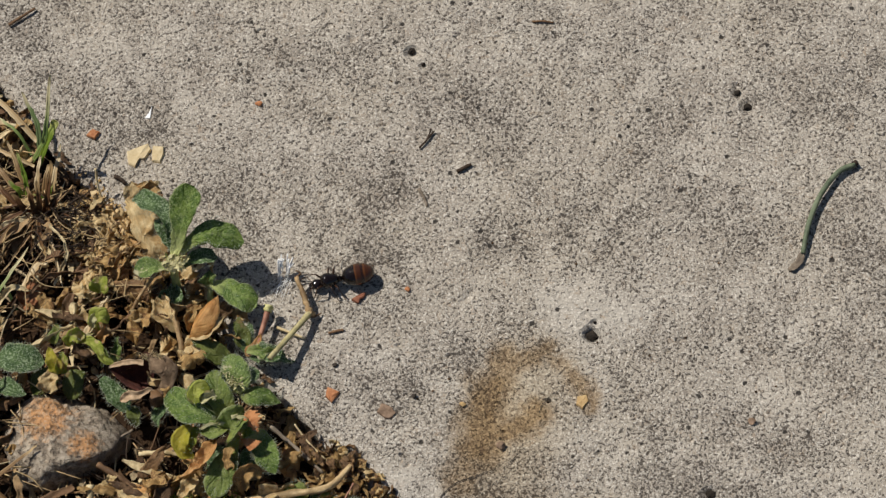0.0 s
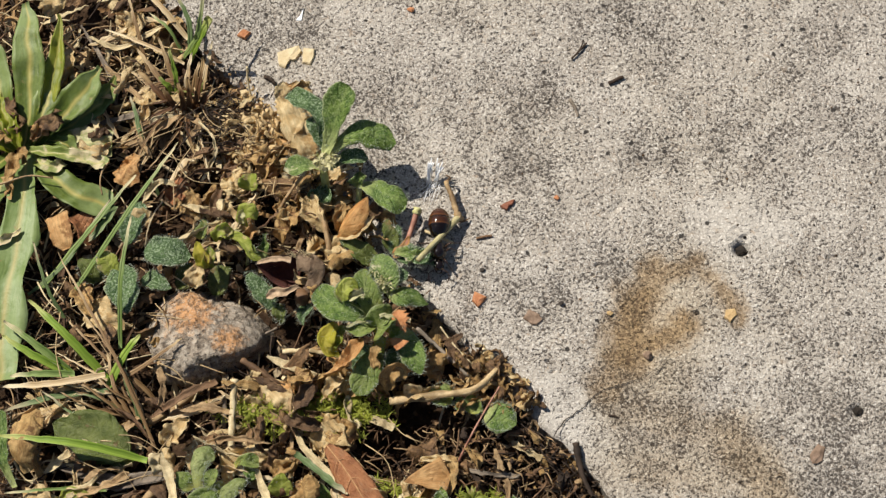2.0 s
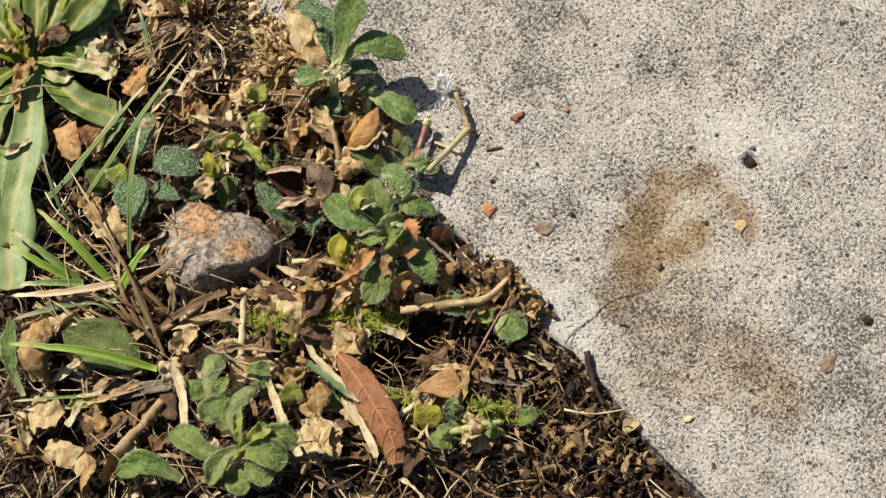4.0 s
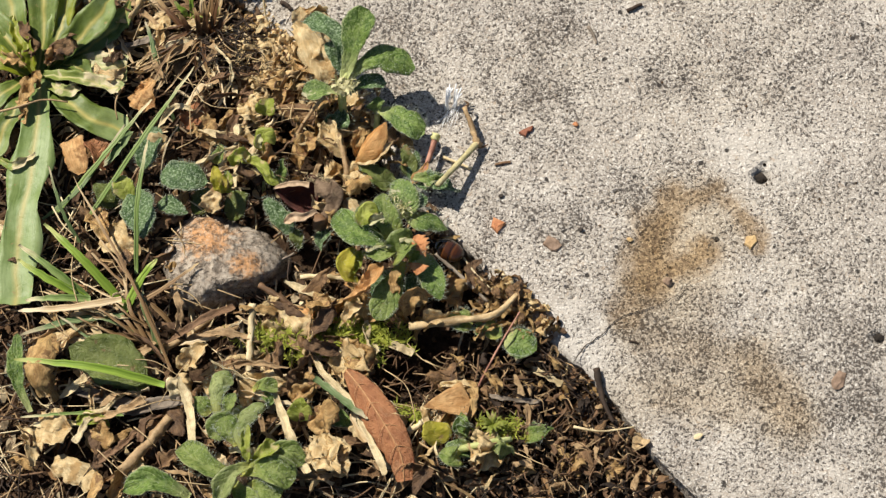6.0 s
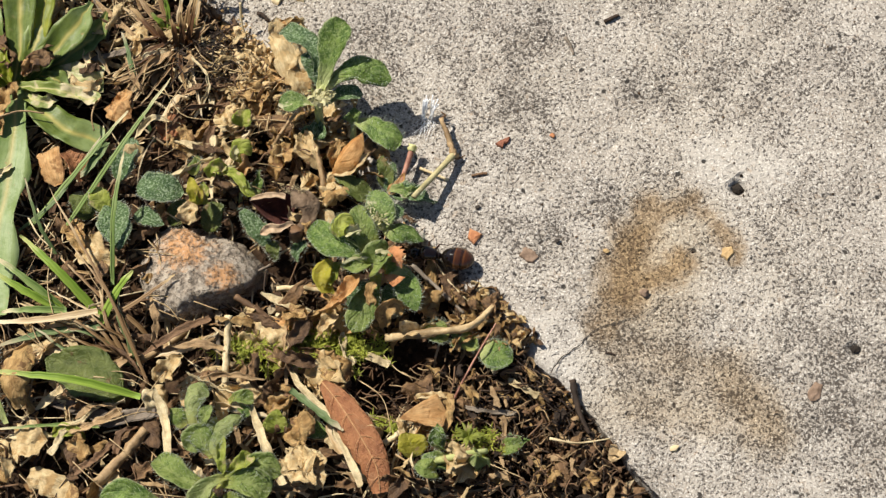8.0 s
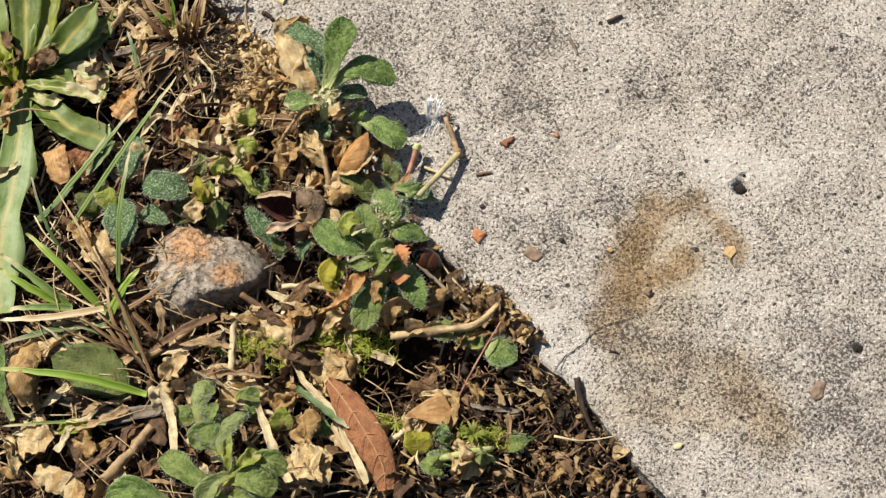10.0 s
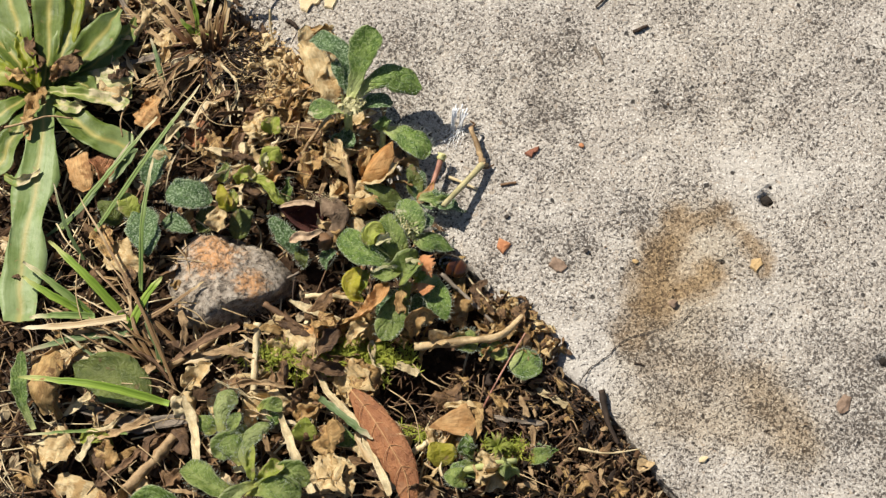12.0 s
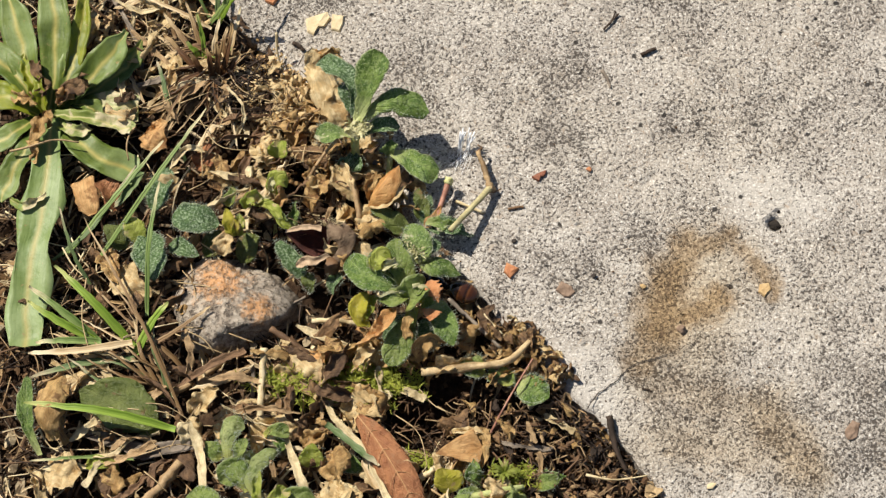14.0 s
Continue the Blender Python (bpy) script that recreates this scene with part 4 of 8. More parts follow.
def top_plant():
    p = thing("chickweed", (-43.4, 55.7, -4.0), "hairy green chickweed shoot leaning over the slab edge", "plant", "chickweed shoots")
    stem(p, ((-43.2, 55.7, -4.0), (-43.9, 59.8, 2.0), (-43.4, 61.2, 8.2), (-42.6, 63.7, 9.9)), 1.0, 0.5, GREENSTEM, "pale green stem")
    leaf(p, (-43.0, 62.8, 9.5), (-38.1, 72.7, 17.5), 5.6, GREEN, arch=0.04, fold=0.35, mid=(-40.6, 68.7, 14.0), roll=-4, hairs=200)
    leaf(p, (-43.4, 63.0, 9.5), (-50.4, 74.1, 12.0), 3.7, BLUEGREEN, arch=0.03, fold=0.35, mid=(-44.1, 69.2, 13.0), roll=4, hairs=130)
    leaf(p, (-43.5, 63.8, 9.0), (-45.5, 69.8, 11.0), 3.2, BLUEGREEN, arch=0.05, roll=10, hairs=60)
    leaf(p, (-42.6, 63.2, 9.5), (-30.6, 64.4, 10.5), 5.0, GREEN, arch=0.0, mid=(-36.8, 65.5, 13.0), fold=-0.15, roll=14, hairs=150)
    leaf(p, (-44.2, 61.4, 7.0), (-51.0, 60.7, 8.0), 4.4, GREEN_WORN, roll=10, hairs=80)
    leaf(p, (-42.8, 61.4, 7.0), (-35.8, 63.0, 8.0), 4.2, BLUEGREEN, roll=-14, hairs=80)
    # darker leaf material here paints the shade on this low leaf
    leaf(p, (-44.2, 60.5, 2.5), (-42.9, 55.9, 2.6), 3.0, BLUEGREEN, fold=0.6, roll=20, hairs=60, wob=0.9, rag=0.25)
    leaf(p, (-43.9, 60.1, 2.5), (-47.0, 55.3, 2.6), 3.0, BLUEGREEN, hairs=40)
    part("node", lump(bmesh.new(), (-43.2, 62.0, 9.2), (1.3, 1.2, 1.3), 0.3, 0.8, 3, 3), GREENSTEM, p, "swollen pale joint")
    tuft = bmesh.new()
    rng = random.Random(4)
    for k in range(110):
        a = V((-43.1, 61.5, 9.5)) + V((rng.gauss(0, .7), rng.gauss(0, .6), 0))
        b = a + V((rng.gauss(0.2, 0.8), rng.gauss(-0.2, 0.7), rng.uniform(-0.6, 0.8)))
        ribbon(tuft, [a + V((rng.gauss(0, .5), rng.gauss(0, .7), 0)), a.lerp(b, 0.6) + V((0, 0, .5)), b], rng.uniform(0.3, 0.8), "torn", 5, 2, 0.2, rng.uniform(-60, 60), 0, 0.05, 0.5, k)
    part("dry_bracts", tuft, BRACT, p, "papery cream bracts at the joint", smooth=False)


def side_plant():
    p = thing("chickweed", (-38.2, 51.2, -4.0), "chickweed shoot with a single broad leaf on concrete", "plant", "chickweed shoots")
    stem(p, ((-38.2, 51.2, -4.0), (-37.9, 55.6, 1.0), (-37.5, 59.3, 4.0)), 0.6, 0.5, GREENSTEM)
    leaf(p, (-37.5, 59.4, 4.5), (-28.7, 54.1, 4.5), 5.0, GREEN, arch=0.12, fold=-0.1, roll=-10, hairs=130)
    leaf(p, (-37.5, 58.5, 4.0), (-37.6, 60.7, 6.5), 3.0, GREEN_WORN, fold=0.6, hairs=40)
    leaf(p, (-33.6, 44.3, 1.0), (-40.8, 48.8, 3.5), 3.6, DARKLEAF, shape="lance", fold=0.5, hairs=60)
    leaf(p, (-31.1, 46.7, 1.0), (-32.6, 53.0, 3.0), 3.2, DARKLEAF, shape="lance", fold=0.3, hairs=90)
    leaf(p, (-31.4, 46.4, 1.2), (-30.5, 52.1, 1.6), 2.6, BLUEGREEN, shape="lance", fold=0.3, hairs=120)
    leaf(p, (-31.0, 45.8, 2.5), (-22.5, 44.2, 2.0), 3.8, BLUEGREEN, shape="lance", fold=0.4, wob=1.3, roll=-12, hairs=200, rag=0.35)
    leaf(p, (-31.3, 46.3, 2.8), (-24.8, 45.5, 3.0), 2.0, GREEN_WORN, shape="lance", fold=0.7, wob=1.0, roll=10, hairs=90, rag=0.3)


def low_rosette():
    p = thing("chickweed", (-33.8, 35.6, -4.0), "low chickweed rosette with woolly insect-worn leaves", "plant", "chickweed shoots")
    stem(p, ((-33.8, 32.3, -4.0), (-33.5, 31.8, 2.0), (-33.1, 31.8, 6.0)), 0.7, 0.6, GREENSTEM)
    curled(p, ((-33.8, 32.0, 6.0), (-36.6, 32.5, 7.6), (-40.2, 33.9, 8.2), (-44.5, 37.4, 7.4)), 5.4, GREEN, "spat", 0.35, -8, 0, 260)
    curled(p, ((-38.1, 35.0, 6.5), (-39.2, 35.9, 8.6), (-38.4, 37.7, 9.4), (-37.0, 37.2, 9.0)), 3.2, PALE, "lance", 0.5, 0, 20, 80, rag=0.3)
    curled(p, ((-39.2, 34.3, 9.4), (-38.8, 35.5, 10.6), (-37.8, 36.7, 10.8), (-36.7, 36.4, 9.8)), 2.9, LIME, "ovate", 0.6, -10, 20, 60, rag=0.3)
    curled(p, ((-38.0, 34.7, 10.0), (-36.8, 34.7, 10.8), (-35.9, 35.8, 10.2)), 1.4, BRACT, "torn", 0.6, 0, 40, 0, rag=0.35, label="cream torn leaf patch")
    curled(p, ((-34.6, 33.3, 6.5), (-36.6, 34.3, 8.4), (-38.4, 34.8, 8.6)), 3.2, PALE, "lance", 0.6, 20, 0, 80)
    curled(p, ((-33.4, 32.0, 6.5), (-34.5, 34.8, 8.2), (-35.5, 37.4, 9.0), (-36.3, 40.8, 8.8)), 4.6, FRESH, "ovate", 0.4, 10, 0, 180)
    curled(p, ((-32.9, 37.4, 5.5), (-32.2, 39.0, 7.8), (-32.4, 41.1, 8.4), (-33.7, 43.8, 7.8)), 5.8, GREEN_WORN, "ovate", 0.2, 0, 0, 240)
    curled(p, ((-32.6, 38.9, 5.5), (-30.7, 39.6, 7.0), (-28.6, 41.4, 6.2)), 4.0, BLUEGREEN, "spat", 0.3, -10, 0, 140)
    curled(p, ((-31.9, 37.6, 5.5), (-29.4, 36.5, 7.0), (-26.9, 36.2, 6.2), (-24.4, 35.6, 4.6)), 4.0, GREEN, "ovate", -0.15, -6, 0, 140)
    curled(p, ((-33.6, 29.7, 5.5), (-32.8, 30.1, 8.0), (-31.6, 31.3, 8.8), (-30.5, 31.8, 8.0)), 4.6, FRESH, "round", 0.9, 0, 0, 90)
    curled(p, ((-31.4, 29.9, 5.0), (-30.3, 30.0, 7.6), (-29.7, 31.1, 7.6)), 3.2, FRESH, "round", 0.8, 30, 0, 70)
    curled(p, ((-33.1, 31.2, 6.5), (-35.0, 30.2, 7.4), (-37.2, 29.9, 7.0), (-39.1, 31.0, 6.0)), 3.2, FRESH, "lance", 0.5, 0, 0, 130)
    curled(p, ((-29.9, 30.5, 5.0), (-28.0, 27.9, 5.0), (-26.6, 25.0, 4.8), (-25.7, 22.0, 4.2)), 4.6, GREEN, "ovate", 0.2, -6, 0, 240)
    curled(p, ((-30.9, 27.9, 3.0), (-29.9, 25.2, 2.8), (-28.6, 23.3, 1.0)), 4.2, BLUEGREEN, "ovate", 0.3, 0, 0, 140)
    curled(p, ((-32.4, 29.2, 5.5), (-33.5, 26.0, 5.2), (-35.1, 22.4, 5.0), (-36.9, 18.5, 4.6)), 5.2, FRESH, "spat", 0.15, -12, 0, 260)
    curled(p, ((-34.7, 28.4, 3.0), (-36.1, 26.4, 2.6), (-38.2, 24.8, 1.4)), 3.6, BLUEGREEN, "ovate", 0.3, 0, 0, 90)
    curled(p, ((-41.0, 32.7, 3.0), (-42.4, 29.9, 4.0), (-42.0, 27.8, 3.4), (-40.5, 27.1, 2.0)), 3.4, YELLOW, "ovate", 0.7, 0, 0, 60, label="yellowed folded leaf")
    curled(p, ((-39.8, 32.3, 3.0), (-40.2, 29.4, 3.8), (-40.9, 27.8, 3.0)), 2.4, LIME, "lance", 0.8, 20, 0, 40)
    dry = dict(hairs=0, wob=0.8, rag=0.3, thick=0.2)
    curled(p, ((-36.1, 28.6, 6.0), (-37.2, 25.8, 6.6), (-39.0, 23.8, 5.4), (-42.5, 22.8, 3.6)), 3.0, DEAD_ORANGE, "lance", 1.0, 0, 40, label="curled orange dead leaf", **dry)
    curled(p, ((-31.2, 20.2, 3.0), (-31.2, 21.7, 5.6), (-29.3, 23.0, 6.2), (-27.6, 22.4, 5.0)), 2.6, DEAD_TAN, "torn", 0.9, 0, 50, label="twisted golden dead leaf", **dry)
    curled(p, ((-33.1, 27.0, 6.2), (-33.6, 25.0, 6.0), (-33.1, 23.3, 5.0)), 1.9, DEAD_TAN, "torn", 0.7, 0, 30, label="dry brown leaf patch", **dry)
    curled(p, ((-39.6, 22.8, 2.0), (-41.3, 20.7, 3.0), (-43.4, 18.6, 1.0)), 2.4, DEAD_CREAM, "lance", 0.8, 0, 0, label="folded cream dead leaf", **dry)
    tuft = bmesh.new()
    rng = random.Random(9)
    for here, wide, count in (((-32.4, 38.3, 8.4), 1.0, 46), ((-36.9, 35.3, 9.0), 0.8, 26), ((-33.6, 40.3, 8.4), 0.7, 20)):
        for k in range(count):
            a = V(here) + V((rng.gauss(0, wide * 0.7), rng.gauss(0, wide * 0.6), 0))
            b = a + V((rng.gauss(0, .5), rng.gauss(0, .5), rng.uniform(-0.2, 0.4)))
            ribbon(tuft, [a, a.lerp(b, .5) + V((0, 0, .2)), b], rng.uniform(0.2, 0.5), "lance", 4, 2, 0.2, rng.uniform(-60, 60), 0, 0.05, 0.2, k)
    part("wool", tuft, BRACT, p, "pale matted wool", smooth=False)
    edge = bmesh.new()
    for k, (a, b) in enumerate((((-38.6, 30.2, 7.4), (-34.4, 30.7, 8.2)), ((-35.0, 30.6, 8.4), (-31.2, 31.6, 9.4)), ((-31.6, 31.6, 9.4), (-29.6, 30.2, 8.6)))):
        ribbon(edge, [V(a), V(a).lerp(V(b), 0.5) + V((0, 0.3, 0.3)), V(b)], 0.7, "torn", 10, 3, 0.3, 20, 30, 0.1, 0.5, k, rag=0.5)
    part("torn_margin", edge, BRACT, p, "cream torn leaf margin")
    orange = thing("leaf_scrap", (-29.2, 31.8, 7.0), "jagged salmon-orange leaf scrap on the rosette", "leaf", "leaf scraps on green")
    part("scrap", ribbon(bmesh.new(), ((-29.6, 33.1, 8.0), (-29.0, 31.0, 8.8), (-28.3, 29.2, 7.6)), 2.6, "lance", 22, 6, 0.3, 0, 0, 0.2, 0.3, 3, 0.35, 5, 0.0, 0.3), SALMON, orange)
    orange = thing("leaf_scrap", (-29.5, 27.3, 6.0), "flat triangular salmon-orange leaf scrap on the rosette", "leaf", "leaf scraps on green")
    part("scrap", ribbon(bmesh.new(), ((-29.3, 28.0, 7.4), (-29.5, 26.9, 7.4), (-29.7, 25.9, 7.0)), 4.2, "tri", 16, 6, 0.15, 0, 0, 0.25, 0.2, 5, 0.08, 5, 0.0, 0.15), SALMON, orange)


def left_plants():
    p = thing("hairy_seedling", (-74.0, 44.8, -5.0), "low blue-green seedling with woolly blunt leaves", "plant", "woolly seedlings")
    leaf(p, (-67.8, 46.4, 2.5), (-76.4, 46.8, 3.0), 5.6, BLUEGREEN, shape="round", arch=0.12, fold=0.1, hairs=240)
    leaf(p, (-81.0, 45.7, 0.0), (-79.0, 36.0, 1.0), 6.0, BLUEGREEN, shape="ovate", fold=0.2, arch=0.1, hairs=240)
    leaf(p, (-77.0, 43.9, -1.0), (-72.0, 41.0, 0.5), 3.6, BLUEGREEN, shape="ovate", hairs=110)
    leaf(p, (-81.6, 43.5, 0.0), (-84.6, 47.7, 2.0), 3.8, LIME, shape="ovate", fold=0.4, hairs=60)
    leaf(p, (-80.2, 49.9, 0.0), (-77.7, 57.5, 1.0), 4.4, BLUEGREEN, shape="ovate", hairs=160)
    leaf(p, (-71.4, 42.9, -2.0), (-65.8, 44.1, -1.0), 5.0, DARKLEAF, shape="ovate", hairs=60)
    leaf(p, (-64.2, 40.6, -2.0), (-61.1, 45.2, 0.0), 4.5, DARKLEAF, shape="ovate", hairs=60)
    leaf(p, (-84.8, 43.6, -2.0), (-88.7, 46.7, 0.0), 4.5, DARKLEAF, shape="ovate", hairs=60)
    q = thing("yellowing_shoot", (-59.7, 46.3, -5.0), "yellow-green curled shoot among brown litter", "plant")
    stem(q, ((-58.5, 47.2, -5.0), (-58.2, 48.3, -2.0), (-57.8, 49.1, 3.2)), 0.4, 0.35, GREENSTEM)
    leaf(q, (-64.2, 43.5, 3.7), (-66.3, 47.2, 6.2), 3.0, YELLOW, shape="ovate", fold=0.9, roll=-20, hairs=20, label="yellow folded leaf")
    leaf(q, (-64.5, 43.5, 3.2), (-63.9, 46.8, 5.7), 2.6, LIME, shape="ovate", fold=1.0, roll=20, hairs=20)
    curled(q, ((-62.9, 49.1, 3.0), (-62.9, 49.3, 5.0), (-61.8, 50.0, 6.0), (-60.7, 50.0, 5.0), (-60.8, 49.3, 4.0)), 1.9, LIME, "round", 0.8, 10, 20, 30)
    curled(q, ((-58.0, 51.5, 4.0), (-57.6, 52.2, 6.0), (-56.8, 52.5, 7.0), (-55.6, 52.1, 6.0)), 3.2, LIME, "round", 0.7, -10, 0, 40)
    curled(q, ((-58.1, 51.3, 5.0), (-58.7, 51.9, 6.0), (-58.4, 52.6, 6.5), (-57.6, 52.9, 6.5)), 1.2, BRACT, "torn", 0.7, 0, 40, 0, label="papery dried leaf")
    curled(q, ((-62.2, 49.1, 3.5), (-59.4, 48.8, 5.0), (-57.4, 47.1, 5.5), (-56.3, 45.1, 5.0), (-55.0, 44.5, 4.4)), 1.9, LIME, "strap", 0.9, -10, 10, 40)
    curled(q, ((-58.8, 48.4, 3.5), (-56.7, 46.8, 5.2), (-55.2, 45.4, 5.4)), 1.3, FRESH, "lance", 0.8, 20, 0, 30)
    curled(q, ((-60.5, 49.3, 4.5), (-59.5, 49.9, 5.0), (-58.3, 50.3, 5.0)), 1.1, BRACT, "lance", 0.6, 0, 20, 0, label="papery dried leaf")
    curled(q, ((-61.8, 48.1, 2.8), (-59.2, 47.3, 3.6), (-57.7, 47.7, 3.6)), 1.4, DEAD_CREAM, "torn", 0.6, 0, 30, 0, label="papery dried leaf")
    curled(q, ((-57.1, 49.3, 4.0), (-56.6, 49.7, 5.4), (-56.0, 50.5, 5.0)), 1.8, DEAD_ORANGE, "torn", 0.9, 0, 30, 0, label="papery dried leaf")
    curled(q, ((-54.9, 45.4, 2.0), (-54.5, 47.3, 3.6), (-54.0, 49.5, 5.0)), 2.0, GREEN, "lance", 0.7, 10, 0, 90)
    curled(q, ((-66.6, 50.1, 1.5), (-66.0, 51.4, 2.8), (-65.3, 53.2, 3.0)), 2.6, FRESH, "ovate", 0.4, 0, 0, 110)
    leaf(q, (-58.0, 58.8, 3.2), (-57.1, 61.4, 4.8), 3.6, LIME, shape="round", fold=0.9, roll=10, hairs=20, wob=0.7)
    r = thing("hairy_seedling", (-55.3, 39.6, -5.0), "woolly green leaf beside the stone", "plant", "woolly seedlings")
    leaf(r, (-52.7, 36.8, 0.0), (-57.7, 43.3, 2.5), 3.8, BLUEGREEN, shape="lance", fold=0.3, arch=0.08, hairs=240)
    leaf(r, (-52.2, 37.9, 0.0), (-51.3, 34.2, -1.0), 2.6, DARKLEAF, shape="lance", hairs=110)
    leaf(r, (-46.8, 38.3, -1.0), (-47.7, 34.1, -1.0), 2.8, BLUEGREEN, shape="lance", hairs=110)


def bottom_plants():
    p = thing("hairy_seedling", (-60.1, -4.6, -4.0), "woolly green seedling with curled leaves in litter", "plant", "woolly seedlings")
    curled(p, ((-63.7, 1.3, 2.6), (-64.4, 3.9, 3.4), (-64.2, 6.5, 4.0), (-63.1, 8.2, 4.0), (-61.6, 7.8, 3.2)), 4.0, PALE, "spat", -0.4, -10, 0, 220)
    curled(p, ((-62.4, 1.3, 2.0), (-62.1, 3.5, 3.0), (-61.8, 5.6, 3.2)), 2.6, FRESH, "spat", 0.3, -10, 0, 120)
    curled(p, ((-65.4, 2.8, 1.0), (-66.7, 3.9, 1.8), (-68.2, 5.6, 1.6)), 3.3, FRESH, "ovate", 0.2, -10, 0, 90)
    curled(p, ((-60.0, 4.1, 0.0), (-61.4, 1.6, 2.4), (-63.2, 0.1, 2.6), (-65.3, -1.9, 1.4)), 4.5, FRESH, "spat", 0.55, -15, 0, 200)
    curled(p, ((-60.6, -3.7, 2.4), (-61.6, -1.9, 3.2), (-62.4, -0.2, 3.6), (-63.5, 1.1, 3.2)), 4.0, FRESH, "spat", -0.3, -8, 0, 180)
    curled(p, ((-58.0, -6.0, 2.6), (-59.9, -3.2, 3.4), (-59.9, -0.7, 4.0), (-58.5, 1.3, 4.4), (-56.9, 2.5, 4.2), (-56.1, 1.9, 3.2)), 3.3, PALE, "spat", -0.4, -6, 0, 220)
    curled(p, ((-58.3, -6.9, 3.0), (-58.8, -4.6, 3.8), (-58.7, -2.2, 4.0), (-58.2, -0.2, 3.6)), 1.9, LIME, "lance", 0.5, 10, 0, 60)
    curled(p, ((-57.7, -6.3, 1.0), (-56.1, -5.7, 3.4), (-54.5, -4.8, 3.6), (-53.9, -3.5, 3.0)), 2.6, LIME, "spat", 1.10, 0, 0, 60)
    curled(p, ((-55.6, -5.8, 1.0), (-53.4, -5.0, 3.0), (-51.3, -5.2, 3.0), (-49.2, -6.8, 1.6)), 4.1, FRESH, "spat", 0.65, 0, 0, 190)
    curled(p, ((-59.6, -8.1, 1.0), (-56.2, -8.2, 3.0), (-53.3, -8.8, 3.0), (-50.5, -10.1, 1.4)), 5.3, FRESH, "spat", 0.50, -8, 0, 240)
    curled(p, ((-58.5, -10.6, 1.0), (-55.7, -11.5, 2.6), (-52.3, -12.7, 2.0)), 4.3, FRESH, "spat", 0.55, 8, 0, 160)
    curled(p, ((-60.3, -8.1, 1.0), (-63.5, -8.4, 2.6), (-67.1, -6.2, 2.4), (-70.6, -2.8, 1.0)), 4.8, FRESH, "spat", 0.50, 10, 0, 230)
    curled(p, ((-57.7, -6.8, 2.0), (-60.2, -8.6, 3.6), (-62.1, -10.7, 3.4), (-63.3, -13.3, 2.0)), 3.6, PALE, "spat", 0.80, 0, 0, 120)
    curled(p, ((-61.4, -9.0, 0.0), (-59.1, -12.7, 2.0), (-57.0, -15.2, 2.0)), 4.3, FRESH, "spat", 0.55, 0, 0, 120)
    curled(p, ((-58.3, 7.3, 0.0), (-56.3, 7.4, 2.0), (-53.8, 7.1, 1.4)), 2.6, FRESH, "spat", 0.70, 0, 0, 60)
    curled(p, ((-56.9, 6.8, 0.0), (-55.6, 5.5, 1.4), (-54.8, 4.5, 0.6)), 1.9, GREEN, "spat", 0.70, 0, 0, 60)
    curled(p, ((-68.7, -11.7, -1.0), (-71.9, -10.6, 1.2), (-75.6, -9.7, 1.6), (-80.0, -10.9, 0.4)), 4.4, GREEN, "spat", 0.6, 0, 0, 220)
    curled(p, ((-97.5, 4.3, -2.0), (-100.2, 10.2, 0.4), (-100.1, 17.9, 0.6)), 3.0, GREEN, "spat", 0.5, 0, 0, 160)
    curled(p, ((-89.4, 2.3, -2.0), (-86.6, 2.2, 0.0), (-83.7, 1.8, -0.5)), 2.9, LIME, "ovate", 0.50, 0, 0, 0)
    q = thing("seedling", (-43.2, 2.1, -5.0), "small seedling with rounded green and yellow leaves", "plant", "round-leaved seedlings")
    leaf(q, (-49.6, 1.7, 0.0), (-49.8, 5.0, 3.0), 4.2, LIME, shape="round", fold=0.3, hairs=20)
    leaf(q, (-45.6, 3.0, -1.0), (-41.0, 1.4, 0.0), 3.6, GREEN, shape="ovate", hairs=50)
    q = thing("seedling", (-23.4, -2.2, -5.0), "small seedling with rounded green and yellow leaves", "plant", "round-leaved seedlings")
    leaf(q, (-25.9, -3.0, 0.0), (-26.9, 0.5, 3.0), 4.8, YELLOW, shape="round", fold=0.3, hairs=20)
    leaf(q, (-21.4, -1.6, 0.0), (-21.9, 2.8, 2.0), 2.4, GREEN, shape="lance", hairs=40)
    leaf(q, (-19.8, -3.0, -1.0), (-25.3, -4.6, 0.0), 4.0, GREEN_WORN, shape="ovate", hairs=60)
    q = thing("seedling", (-9.6, 0.8, -5.0), "tiny green seedling leaf in dark soil", "plant", "round-leaved seedlings")
    leaf(q, (-11.1, 0.1, -3.0), (-6.4, 0.8, -2.0), 3.0, GREEN, shape="ovate", hairs=30)
    q = thing("seedling", (-17.6, 18.7, -5.0), "creeping seedling with woolly rounded leaves by the edge", "plant", "round-leaved seedlings")
    stem(q, ((-23.9, 19.9, -2.0), (-19.4, 18.6, -0.5), (-12.9, 15.9, 0.2)), 0.45, 0.35, GREENSTEM)
    leaf(q, (-20.0, 19.3, 0.8), (-24.5, 19.7, 1.4), 4.4, FRESH, shape="ovate", fold=0.1, hairs=160)
    leaf(q, (-17.0, 16.2, 0.6), (-16.2, 19.4, 1.6), 3.4, FRESH, shape="ovate", fold=0.5, hairs=110)
    leaf(q, (-18.0, 16.9, 0.4), (-19.6, 19.1, 1.4), 2.4, GREEN, shape="ovate", fold=0.5, hairs=60)
    leaf(q, (-14.4, 16.4, 0.6), (-9.5, 14.2, 1.2), 5.2, GREEN, shape="round", fold=0.15, hairs=220)
    b = thing("broad_leaf_plant", (-77.5, 12.3, -5.0), "broad dark green smooth leaf lying on litter", "plant")
